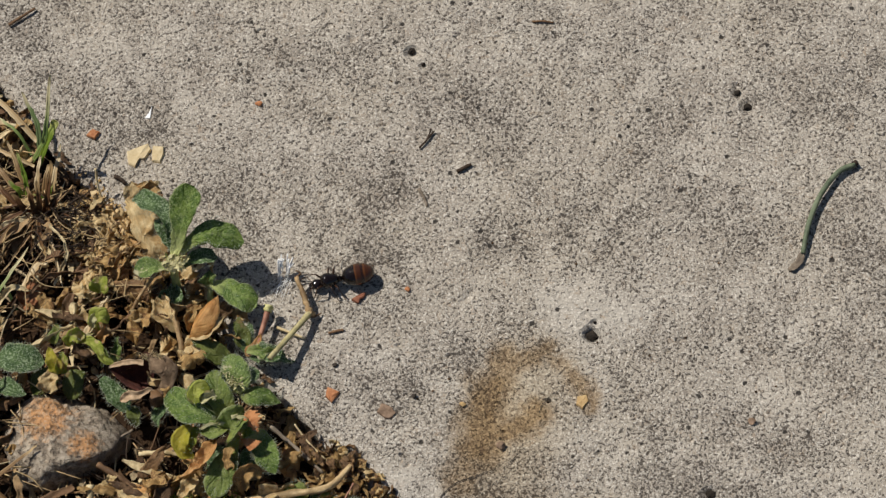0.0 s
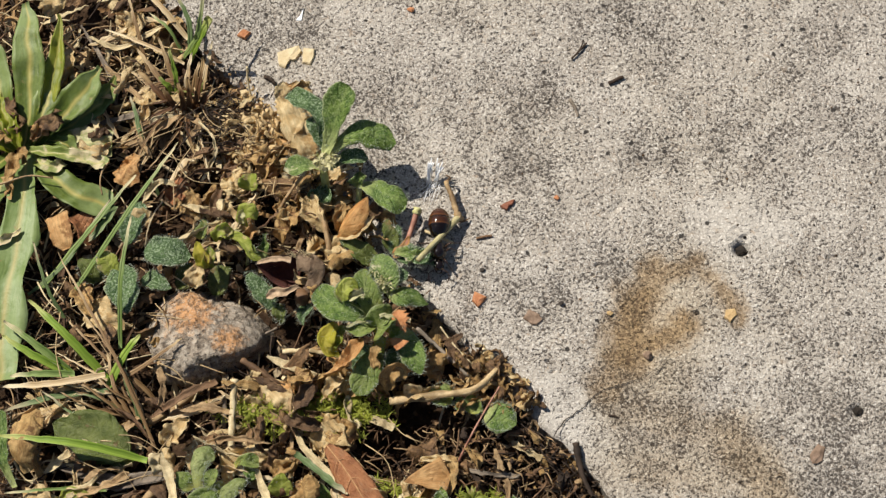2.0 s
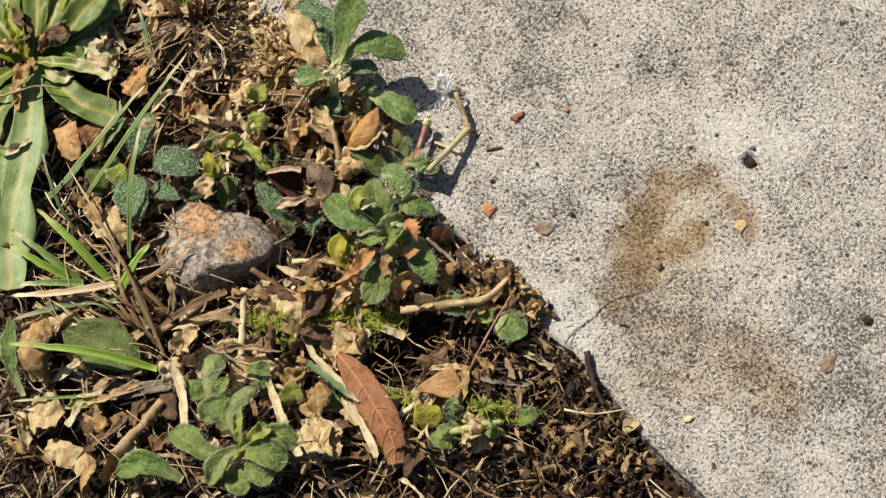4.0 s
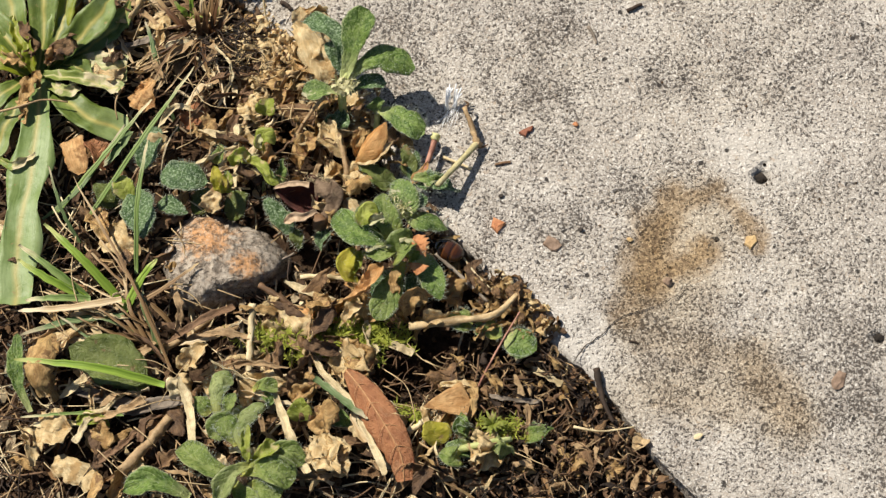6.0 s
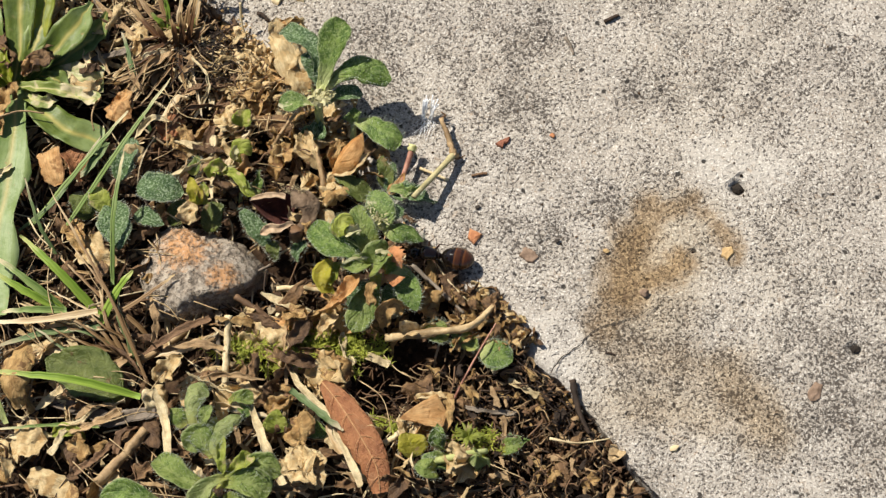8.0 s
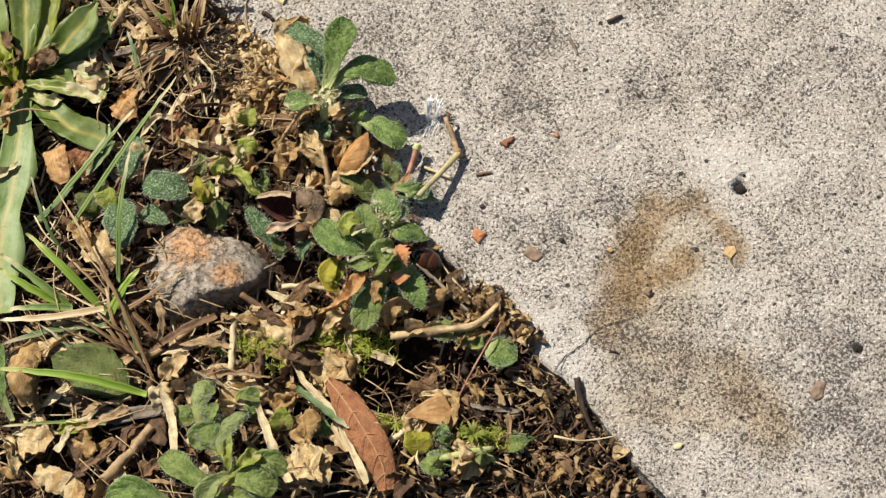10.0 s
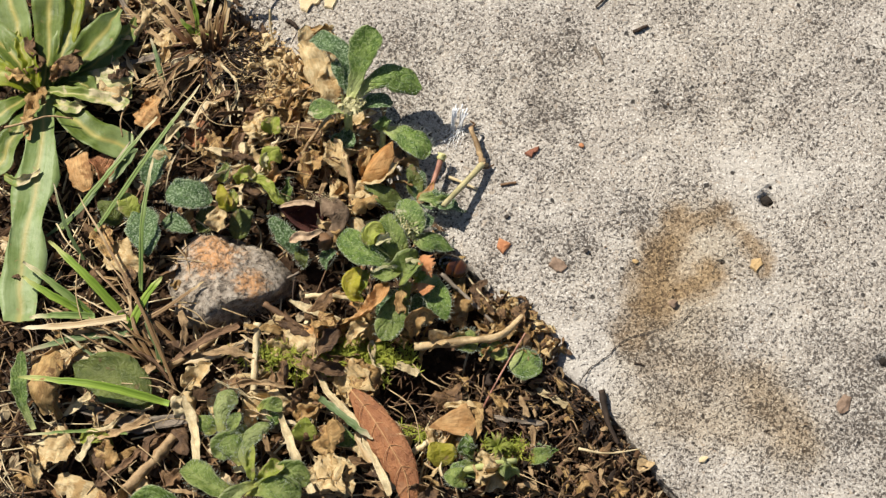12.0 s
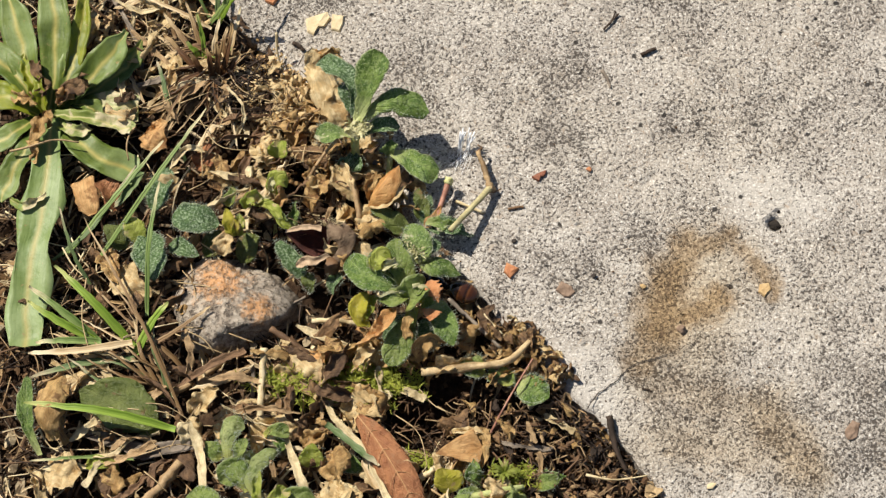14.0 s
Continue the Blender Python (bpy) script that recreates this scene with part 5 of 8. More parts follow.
    leaf(b, (-76.9, 9.9, -1.2), (-91.1, 15.6, 0.8), 8.6, DARKLEAF, shape="ovate", fold=0.2, arch=0.05, hairs=0, wob=1.4)
    leaf(b, (-75.9, 10.5, -3.0), (-84.4, 9.5, -2.0), 4.5, DARKLEAF, shape="ovate", fold=0.1, hairs=0, wob=0.6)
    leaf(b, (-84.2, 1.0, -4.0), (-87.5, 2.9, -2.0), 4.5, LIME, shape="ovate", fold=0.1, hairs=0, wob=0.6)
    leaf(b, (-87.0, 6.7, -4.0), (-82.5, 3.4, -2.0), 4.5, DARKLEAF, shape="ovate", fold=0.1, hairs=0, wob=0.6)


def edge_seedlings():
    p = thing("woolly_seedling", (-19.4, -1.7, -4.0), "pale woolly seedling with cream dried flower heads", "plant", "woolly seedlings")
    stem(p, ((-24.6, -3.4, -2.0), (-20.6, -3.8, 1.5), (-16.7, -3.0, 2.0), (-13.4, -2.2, 1.0)), 0.7, 0.5, GREENSTEM, "pale woolly stem")
    curled(p, ((-22.1, -5.6, 0.0), (-23.4, -5.8, 2.6), (-24.9, -4.4, 2.2)), 4.0, FRESH, "round", 0.4, 0, 0, 150)
    curled(p, ((-21.5, -1.0, 0.0), (-22.2, 0.1, 2.0), (-22.3, 1.4, 3.0)), 2.6, GREEN, "lance", 0.4, 0, 0, 80)
    curled(p, ((-20.9, -1.2, 0.0), (-21.6, -1.2, 2.0), (-22.9, -0.1, 2.6)), 2.2, GREEN, "lance", 0.5, 20, 0, 60)
    curled(p, ((-11.0, -0.9, -2.0), (-9.5, -0.9, 0.0), (-7.6, -1.1, -0.6)), 3.2, FRESH, "round", 0.3, 0, 0, 60)
    curled(p, ((-18.2, -4.1, 0.0), (-19.1, -5.6, 2.6), (-20.7, -6.1, 2.2)), 3.4, DEAD_CREAM, "torn", 0.6, 0, 40, 0, wob=1.4, rag=0.4, label="crumpled cream flower head")
    curled(p, ((-19.6, -3.4, 1.0), (-18.4, -3.3, 3.0), (-17.1, -3.9, 2.2)), 3.0, DEAD_CREAM, "torn", 0.7, 0, 60, 0, wob=1.4, rag=0.4, label="crumpled cream flower head")
    curled(p, ((-16.7, -2.9, 1.0), (-14.9, -3.9, 2.4), (-13.6, -4.6, 1.2)), 2.4, PALE, "torn", 0.7, 0, 60, 0, wob=1.2, rag=0.4)
    star = bmesh.new()
    rng = random.Random(19)
    heart = V((-16.6, 0.6, 0.4))
    for k in range(16):
        t = 6.283 * k / 16 + rng.gauss(0, 0.15)
        tip = heart + V((math.cos(t) * rng.uniform(1.8, 3.0), math.sin(t) * rng.uniform(1.8, 3.0), rng.uniform(0.4, 1.8)))
        ribbon(star, (heart, heart.lerp(tip, 0.5) + V((0, 0, 0.5)), tip), 0.6, "lance", 6, 2, 0.4, 0, 0, 0.08, 0.1, k)
    part("leaf_star", star, LIME, p, "star of narrow yellow-green leaves", kind="stuff")


def rosette():
    p = thing("weed_rosette", (-102.0, 71.1, -3.0), "flat weed rosette with broad pale-ribbed tattered leaves", "plant")
    kw = dict(hairs=0, wob=0.8, thick=0.5)
    curled(p, ((-100.2, 68.4, 1.0), (-99.1, 77.7, 4.0), (-99.5, 86.6, 7.0), (-100.3, 96.0, 7.0)), 5.8, ROSETTE, "strap", 0.35, -6, rag=0.1, **kw)
    curled(p, ((-99.2, 69.7, 0.5), (-96.4, 74.8, 3.0), (-94.8, 83.0, 5.0), (-94.3, 94.1, 6.0)), 3.4, ROSETTE_YELLOW, "strap", 0.7, 14, rag=0.2, **kw)
    curled(p, ((-99.6, 68.9, 1.0), (-97.5, 72.5, 3.0), (-96.0, 77.2, 4.0), (-95.2, 81.0, 4.0)), 4.2, ROSETTE, "spat", 0.4, 8, rag=0.15, **kw)
    curled(p, ((-99.1, 69.4, 0.5), (-93.7, 74.2, 3.0), (-89.5, 78.0, 4.5), (-86.7, 83.7, 4.0)), 5.4, ROSETTE, "strap", 0.5, 12, rag=0.18, **kw)
    curled(p, ((-98.6, 69.9, 0.0), (-91.9, 73.5, 1.0), (-86.3, 78.1, 2.0), (-84.0, 82.7, 2.0)), 3.6, ROSETTE, "strap", 0.4, 25, rag=0.2, **kw)
    curled(p, ((-102.0, 69.2, 0.5), (-104.2, 76.0, 3.0), (-105.9, 82.4, 4.0), (-109.2, 91.9, 6.0)), 6.2, ROSETTE, "strap", 0.35, -12, rag=0.12, **kw)
    curled(p, ((-102.9, 69.2, 0.5), (-105.0, 73.7, 3.0), (-108.9, 78.0, 3.5), (-116.0, 82.4, 4.0)), 5.6, ROSETTE, "spat", 0.35, 0, rag=0.12, **kw)
    curled(p, ((-102.1, 68.4, 1.0), (-105.2, 69.7, 3.0), (-108.5, 71.4, 3.0), (-114.2, 72.0, 3.0)), 5.4, ROSETTE_YELLOW, "spat", 0.35, 0, rag=0.15, **kw)
    curled(p, ((-99.1, 68.0, 2.0), (-93.2, 66.9, 3.0), (-88.5, 65.8, 2.6), (-84.3, 64.9, 2.2)), 2.9, ROSETTE_PALE, "cut", 0.55, -8, rag=0.15, **kw)
    curled(p, ((-96.9, 70.3, 0.5), (-92.1, 70.2, 1.2), (-87.9, 70.0, 1.6), (-83.7, 69.8, 1.5)), 5.0, ROSETTE_PALE, "cut", 0.25, 6, rag=0.2, **kw)
    curled(p, ((-95.9, 70.4, 1.5), (-93.3, 69.8, 2.4), (-91.4, 68.6, 2.0), (-91.9, 67.7, 1.2)), 3.2, ROSETTE, "spat", 0.6, 0, rag=0.25, **kw)
    curled(p, ((-99.0, 67.8, 0.5), (-96.5, 65.5, 2.0), (-94.2, 64.7, 2.2), (-92.3, 65.7, 1.5)), 2.4, ROSETTE_PALE, "torn", 0.5, 10, rag=0.25, **kw)
    curled(p, ((-98.9, 67.7, 0.0), (-94.1, 62.4, 1.6), (-89.4, 59.2, 1.2), (-84.2, 57.5, -0.3)), 5.8, ROSETTE, "cut", 0.3, -10, rag=0.16, **kw)
    curled(p, ((-99.8, 67.6, 1.0), (-99.4, 57.0, 2.4), (-100.4, 46.3, 1.6), (-101.4, 35.8, 0.6), (-101.5, 23.8, -0.6)), 7.2, ROSETTE_MINT, "cut", 0.2, 0, rag=0.16, tooth=0.2, bumps=2.6, **kw)
    curled(p, ((-101.5, 67.8, 0.5), (-103.4, 62.3, 1.8), (-105.7, 57.5, 1.2), (-108.0, 51.4, 0.0)), 5.0, ROSETTE, "spat", 0.35, 6, rag=0.2, **kw)
    curled(p, ((-102.4, 68.3, 0.5), (-105.6, 64.8, 2.0), (-110.7, 62.1, 1.0), (-116.9, 59.2, 0.0)), 5.6, ROSETTE, "spat", 0.35, 6, rag=0.2, **kw)
    curled(p, ((-106.1, 51.4, 2.0), (-103.3, 49.8, 2.6), (-101.3, 50.4, 2.8), (-99.2, 52.1, 3.4)), 1.9, ROSETTE_PALE, "lance", 0.5, 20, rag=0.2, **kw)
    curled(p, ((-100.6, 67.9, 2.0), (-102.7, 72.0, 4.0), (-104.6, 76.6, 4.0), (-105.6, 80.1, 3.5)), 2.6, ROSETTE_YELLOW, "lance", 0.8, 20, rag=0.3, **kw)
    curled(p, ((-100.5, 68.4, 2.0), (-101.3, 71.4, 4.2), (-102.2, 75.2, 4.6)), 2.2, ROSETTE_YELLOW, "lance", 0.8, -20, rag=0.3, **kw)
    dry = dict(hairs=0, wob=1.5, thick=0.2, rag=0.35, label="crisp brown dead leaf")
    curled(p, ((-98.2, 70.2, 3.0), (-96.8, 71.8, 4.5), (-95.1, 72.9, 5.0), (-93.2, 74.2, 4.6)), 2.6, DEAD_BROWN, "torn", 0.8, 0, 60, **dry)
    curled(p, ((-98.3, 69.8, 3.0), (-97.5, 70.9, 4.5), (-95.7, 71.9, 4.6)), 1.6, DEAD_ORANGE, "torn", 0.8, 0, 60, **dry)
    curled(p, ((-103.0, 78.1, 4.4), (-102.1, 75.5, 5.0), (-100.3, 72.9, 4.6), (-100.7, 70.7, 4.0)), 2.2, DEAD_BROWN, "torn", 0.7, 0, 50, **dry)
    curled(p, ((-100.2, 67.4, 3.0), (-101.1, 64.7, 4.0), (-101.4, 61.9, 3.5), (-102.0, 59.0, 2.4)), 2.4, DEAD_TAN, "torn", 0.7, 0, 40, **dry)
    curled(p, ((-99.6, 68.3, 3.4), (-99.8, 66.3, 3.6), (-99.0, 65.1, 3.2)), 1.8, DEAD_TAN, "torn", 0.7, 0, 40, **dry)
    curled(p, ((-107.1, 71.3, 3.2), (-104.6, 70.7, 4.0), (-102.3, 69.8, 4.0)), 1.7, DEAD_TAN, "torn", 0.7, 0, 40, **dry)
    curled(p, ((-87.8, 70.5, 2.4), (-85.7, 71.1, 3.0), (-84.3, 71.8, 2.4)), 1.2, DEAD_DARK, "torn", 0.7, 0, 40, **dry)
    curled(p, ((-91.6, 68.9, 2.0), (-88.2, 68.1, 2.6), (-84.3, 67.9, 2.0)), 2.0, DEAD_CREAM, "torn", 0.4, 0, 20, **dict(dry, label="bleached dry leaf margin"))
    part("dry_stalk", tube(bmesh.new(), ((-106.3, 60.3, 3.0), (-102.8, 60.7, 4.0), (-98.2, 61.8, 4.6), (-93.7, 61.6, 4.0)), 0.24, 0.16, 14, 5, 0.3, 2), STRAW_TAN, p, "thin tan dried stalk")
    part("dry_stalk", tube(bmesh.new(), ((-84.0, 65.7, 2.0), (-85.0, 63.4, 2.6), (-85.3, 61.2, 2.4), (-84.9, 59.1, 1.5)), 0.2, 0.14, 14, 5, 0.3, 2), STRAW_TAN, p, "thin tan dried stalk")


def blade(parent, pts, wide, material, fold=0.5, roll=0, twist=0, shape="blade", wob=0.15, label=""):
    return part("blade", ribbon(bmesh.new(), pts, wide * 0.6, shape, 18, 4, fold, roll, twist, 0.12, wob * 2, int(abs(pts[0][0] * 3 + pts[0][1]))), material, parent, label)


def grass_tuft():
    p = thing("grass_tuft", (-70.2, 80.8, -3.0), "clipped grass tuft with brown sheaths at the slab edge", "grass", "grass tufts")
    blade(p, ((-71.7, 87.1, 0.5), (-69.1, 86.9, 6.0), (-67.2, 87.9, 10.8), (-65.7, 97.5, 15.5)), 2.0, GRASS, 0.5, 20)
    blade(p, ((-70.2, 86.3, 1.0), (-68.1, 87.7, 6.0), (-64.9, 89.7, 12.0)), 2.7, GRASS_BRIGHT, 0.35, 12, shape="cut")
    blade(p, ((-70.3, 88.8, 1.0), (-70.3, 93.1, 4.0), (-73.2, 99.0, 6.0)), 1.7, GRASS_DARK, 0.6)
    blade(p, ((-70.7, 90.6, 2.0), (-75.7, 96.1, 4.5), (-83.5, 104.0, 5.0)), 1.9, GRASS_DRY, 0.5, label="straw-coloured blade")
    blade(p, ((-71.9, 88.3, 1.0), (-74.0, 91.5, 4.0), (-78.0, 95.2, 4.5)), 1.1, GRASS, 0.4)
    blade(p, ((-78.0, 84.5, 0.0), (-79.9, 91.1, 3.0), (-82.1, 98.9, 4.0)), 1.3, BROWN_BLADE, 0.6, label="dry brown sheath")
    blade(p, ((-71.3, 85.9, 1.0), (-76.9, 88.4, 3.0), (-86.4, 93.0, 2.0)), 1.3, GRASS_DRY, 0.5, label="straw-coloured blade")
    blade(p, ((-72.3, 79.1, 0.0), (-72.4, 82.5, 3.0), (-73.4, 86.5, 6.5)), 1.6, GRASS_BRIGHT, 0.6)
    blade(p, ((-73.1, 79.6, 0.0), (-73.9, 80.7, 2.0), (-75.5, 82.0, 3.5)), 1.8, GRASS_BRIGHT, 0.5)
    blade(p, ((-68.5, 79.3, 0.0), (-67.8, 79.7, 2.0), (-67.0, 80.5, 4.0)), 1.0, GRASS_BRIGHT, 0.5)
    blade(p, ((-68.7, 79.1, -0.0), (-69.4, 79.0, 2.0), (-70.8, 79.4, 3.0)), 1.0, GRASS_BRIGHT, 0.5)
    for a, b, c in (((-71.8, 79.0, -2.0), (-73.1, 82.4, 1.0), (-75.9, 90.2, 4.0)), ((-72.0, 78.6, -2.0), (-74.9, 81.8, 1.0), (-80.4, 89.0, 2.0)), ((-70.5, 79.2, -2.0), (-70.4, 81.8, 2.0), (-69.3, 86.1, 5.0)),
                    ((-68.4, 79.1, -2.0), (-67.3, 81.8, 2.0), (-65.5, 88.3, 5.0)), ((-69.7, 78.7, -2.0), (-68.9, 81.2, 2.0), (-68.0, 84.8, 4.0)), ((-72.5, 78.0, -2.0), (-75.9, 80.1, 1.0), (-81.4, 84.8, 1.0))):
        blade(p, (a, b, c), 1.9, GRASS_DRY if c[2] > 4.5 else BROWN_BLADE, 0.5, label="dry brown sheath")
    rng = random.Random(57)
    for k in range(46):
        foot = V((-69.6, 78.0, -1.0)) + V((rng.gauss(0, 1.2), rng.gauss(0, 0.9), 0))
        way = radians(rng.uniform(165, 335))
        tip = foot + V((math.cos(way), math.sin(way), 0)) * rng.uniform(6, 17)
        if side_of(tip) > -0.5:
            continue
        tip.z = rng.uniform(-1.5, 1.0)
        mid = foot.lerp(tip, 0.45) + V((rng.gauss(0, .8), rng.gauss(0, .8), rng.uniform(1.2, 2.6)))
        blade(p, (tuple(foot), tuple(mid), tuple(tip)), rng.uniform(0.5, 1.5), rng.choice((BROWN_BLADE, BROWN_BLADE, SHEATH, GRASS_DRY)), 0.8, rng.uniform(-30, 30), rng.uniform(-50, 50), label="dry brown sheath")
    for a, b, c, wide in (((-71.3, 75.5, -1.0), (-72.9, 77.0, 3.0), (-74.5, 78.9, 5.0), 2.0), ((-70.6, 75.5, -1.0), (-70.7, 77.0, 4.0), (-71.2, 79.5, 6.0), 2.0), ((-69.9, 75.7, -1.0), (-69.3, 77.0, 4.0), (-69.3, 80.1, 7.0), 2.0),
                          ((-69.2, 75.7, -1.0), (-67.9, 77.6, 4.0), (-66.5, 83.6, 8.0), 2.0), ((-72.0, 75.7, -1.0), (-74.9, 78.6, 2.0), (-79.7, 83.9, 3.0), 2.0), ((-68.8, 75.7, -1.0), (-66.9, 77.0, 3.0), (-65.4, 79.0, 4.0), 2.4)):
        blade(p, (a, b, c), wide, SHEATH, 0.7, label="dry red-brown sheath")
    root = bmesh.new()
    rng = random.Random(31)
    for k in range(70):
        a = V((-69.5, 78.7, -3.0)) + V((rng.gauss(0, 2.2), rng.gauss(0, 1.5), 0))
        b = a + V((rng.gauss(2, 4), rng.gauss(-1, 3), rng.uniform(-0.5, 3)))
        tube(root, (a, a.lerp(b, .5) + V((rng.gauss(0, .8), rng.gauss(0, .8), .8)), b), 0.11, 0.06, 5, 4, 0.2, k)
    part("root_mat", root, DARKWOOD, p, "dark matted roots", kind="stuff")


def fibre_mat():
    """Dark dead fibres between the tuft and the slab."""
    root = bmesh.new()
    rng = random.Random(33)
    for k in range(90):
        a = V((-61.3, 78.1, -2.0)) + V((rng.uniform(-5.7, 5.7), rng.gauss(0, 1.1), 0))
        b = a + V((rng.gauss(0, 4), rng.gauss(0, 2.2), rng.uniform(-0.5, 2.2)))
        tube(root, (a, a.lerp(b, .5) + V((rng.gauss(0, .8), rng.gauss(0, .8), .8)), b), 0.12, 0.06, 5, 4, 0.2, k)
    for k in range(80):
        s = rng.uniform(0.80, 1.02)
        a = EDGE_A + ALONG * (EDGE_B - EDGE_A).length * s + OUT * rng.gauss(-2.5, 1.3) + V((0, 0, rng.uniform(-3.5, -0.8)))
        b = a + ALONG * rng.gauss(0, 4) + OUT * rng.gauss(0, 1.4) + V((0, 0, rng.gauss(0, 0.8)))
        tube(root, (a, a.lerp(b, .5) + V((rng.gauss(0, .6), rng.gauss(0, .6), .4)), b), 0.16, 0.08, 5, 4, 0.2, k)
    single("dead_fibres", root, DARKWOOD, (-61.7, 78.6, -3.0), "matted dark dead root fibres at the slab edge", "roots", kind="stuff")


def long_grass():
    p = thing("grass_tuft", (-82.2, 25.7, -5.0), "grass tuft with green and brown blades over litter", "grass", "grass tufts")
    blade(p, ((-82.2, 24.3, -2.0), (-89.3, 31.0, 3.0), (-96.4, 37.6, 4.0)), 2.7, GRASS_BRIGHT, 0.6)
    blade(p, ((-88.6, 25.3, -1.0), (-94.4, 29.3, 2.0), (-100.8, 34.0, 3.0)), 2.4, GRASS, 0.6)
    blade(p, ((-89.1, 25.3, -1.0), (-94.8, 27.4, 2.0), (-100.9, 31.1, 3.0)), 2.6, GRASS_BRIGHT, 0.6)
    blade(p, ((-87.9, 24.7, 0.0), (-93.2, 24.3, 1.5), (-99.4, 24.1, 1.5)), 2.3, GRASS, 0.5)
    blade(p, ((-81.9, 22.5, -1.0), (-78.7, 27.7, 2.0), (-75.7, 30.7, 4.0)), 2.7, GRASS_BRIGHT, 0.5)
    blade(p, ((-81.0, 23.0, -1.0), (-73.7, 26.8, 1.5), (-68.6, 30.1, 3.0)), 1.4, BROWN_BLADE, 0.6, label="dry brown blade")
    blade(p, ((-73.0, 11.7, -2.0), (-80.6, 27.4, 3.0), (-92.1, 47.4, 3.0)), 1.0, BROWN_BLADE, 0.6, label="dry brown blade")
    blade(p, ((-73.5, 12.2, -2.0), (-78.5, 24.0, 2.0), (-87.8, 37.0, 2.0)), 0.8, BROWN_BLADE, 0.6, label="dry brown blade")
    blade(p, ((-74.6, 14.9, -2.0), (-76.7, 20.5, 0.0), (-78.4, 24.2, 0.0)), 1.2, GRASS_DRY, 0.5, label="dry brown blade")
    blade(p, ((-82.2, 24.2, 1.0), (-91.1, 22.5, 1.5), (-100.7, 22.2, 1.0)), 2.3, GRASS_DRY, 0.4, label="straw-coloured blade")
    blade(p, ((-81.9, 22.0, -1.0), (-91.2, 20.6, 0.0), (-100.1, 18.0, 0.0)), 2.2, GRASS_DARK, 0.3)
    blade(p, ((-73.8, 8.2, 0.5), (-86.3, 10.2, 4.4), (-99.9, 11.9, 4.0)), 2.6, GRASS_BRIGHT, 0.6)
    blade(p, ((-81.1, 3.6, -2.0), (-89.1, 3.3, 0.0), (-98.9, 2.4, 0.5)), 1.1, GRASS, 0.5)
    rng = random.Random(77)
    for k in range(16):
        foot = V((-76.2, 17.4, -3.0)) + V((rng.gauss(0, 2.2), rng.gauss(0, 2.5), 0))
        way = radians(rng.uniform(95, 170))
        tip = foot + V((math.cos(way), math.sin(way), 0)) * rng.uniform(9, 22) + V((0, 0, rng.uniform(0.5, 4.5)))
        mid = foot.lerp(tip, 0.5) + V((rng.gauss(0, .8), rng.gauss(0, .8), rng.uniform(0.5, 2.0)))
        blade(p, (tuple(foot), tuple(mid), tuple(tip)), rng.uniform(0.7, 1.5), rng.choice((BROWN_BLADE, BROWN_BLADE, GRASS_DRY, GRASS_DARK)), 0.6, label="dry bent blade")
    q = thing("grass_tuft", (-89.2, 43.4, -4.0), "long thin green grass blades lying over leaves", "grass", "grass tufts")
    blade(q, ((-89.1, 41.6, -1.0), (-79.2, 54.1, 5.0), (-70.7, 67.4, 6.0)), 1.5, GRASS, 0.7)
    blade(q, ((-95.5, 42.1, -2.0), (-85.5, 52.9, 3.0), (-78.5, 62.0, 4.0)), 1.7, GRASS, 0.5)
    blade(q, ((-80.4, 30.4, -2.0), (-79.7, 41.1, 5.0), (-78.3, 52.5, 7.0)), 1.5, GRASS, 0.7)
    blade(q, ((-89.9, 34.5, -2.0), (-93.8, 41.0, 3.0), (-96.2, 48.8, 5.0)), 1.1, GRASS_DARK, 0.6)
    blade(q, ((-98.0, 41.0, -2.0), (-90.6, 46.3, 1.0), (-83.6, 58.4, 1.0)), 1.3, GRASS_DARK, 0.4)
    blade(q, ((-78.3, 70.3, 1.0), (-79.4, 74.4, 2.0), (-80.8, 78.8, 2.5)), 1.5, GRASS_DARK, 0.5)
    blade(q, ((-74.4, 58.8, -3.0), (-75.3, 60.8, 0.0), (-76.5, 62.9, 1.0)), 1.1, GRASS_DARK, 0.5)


def moss(at, spread_mm, count, seed):
    rng = random.Random(seed)
    bm = bmesh.new()
    for k in range(count):
        a = V(at) + V((rng.gauss(0, spread_mm), rng.gauss(0, spread_mm * 0.55), rng.uniform(-2, 0.5)))
        lean = V((rng.gauss(0, .7), rng.gauss(0, .7), 1)).normalized()
        tall = rng.uniform(0.8, 2.2)
        for j in range(14):
            c = a + lean * tall * j / 14
            w = V((rng.gauss(0, 1), rng.gauss(0, 1), rng.uniform(0.2, 1.0))).normalized()
            e = c + w * rng.uniform(0.9, 2.0)
            sd = w.cross(V((0, 0, 1))).normalized() * 0.13
            m = c.lerp(e, 0.4)
            q = [bm.verts.new(x) for x in (c, m + sd, e, m - sd)]
            bm.faces.new(q)
    return single("moss", bm, MOSS, at, "small tuft of bright yellow-green moss on litter", "moss", "moss tufts", kind="stuff", smooth=False)


# ---- stalks, sticks and dead leaves ----
def stick(pts, r0, r1, material, label, name="dry_stalk", sides=9, wob=0.55):
    bm = tube(bmesh.new(), pts, r0 * 0.88, r1 * 0.88, 18, sides, wob, int(abs(pts[0][0] * 7)))
    return single(name, bm, material, pts[0], label, "stalk" if name == "dry_stalk" else "twig", "dry stalks")


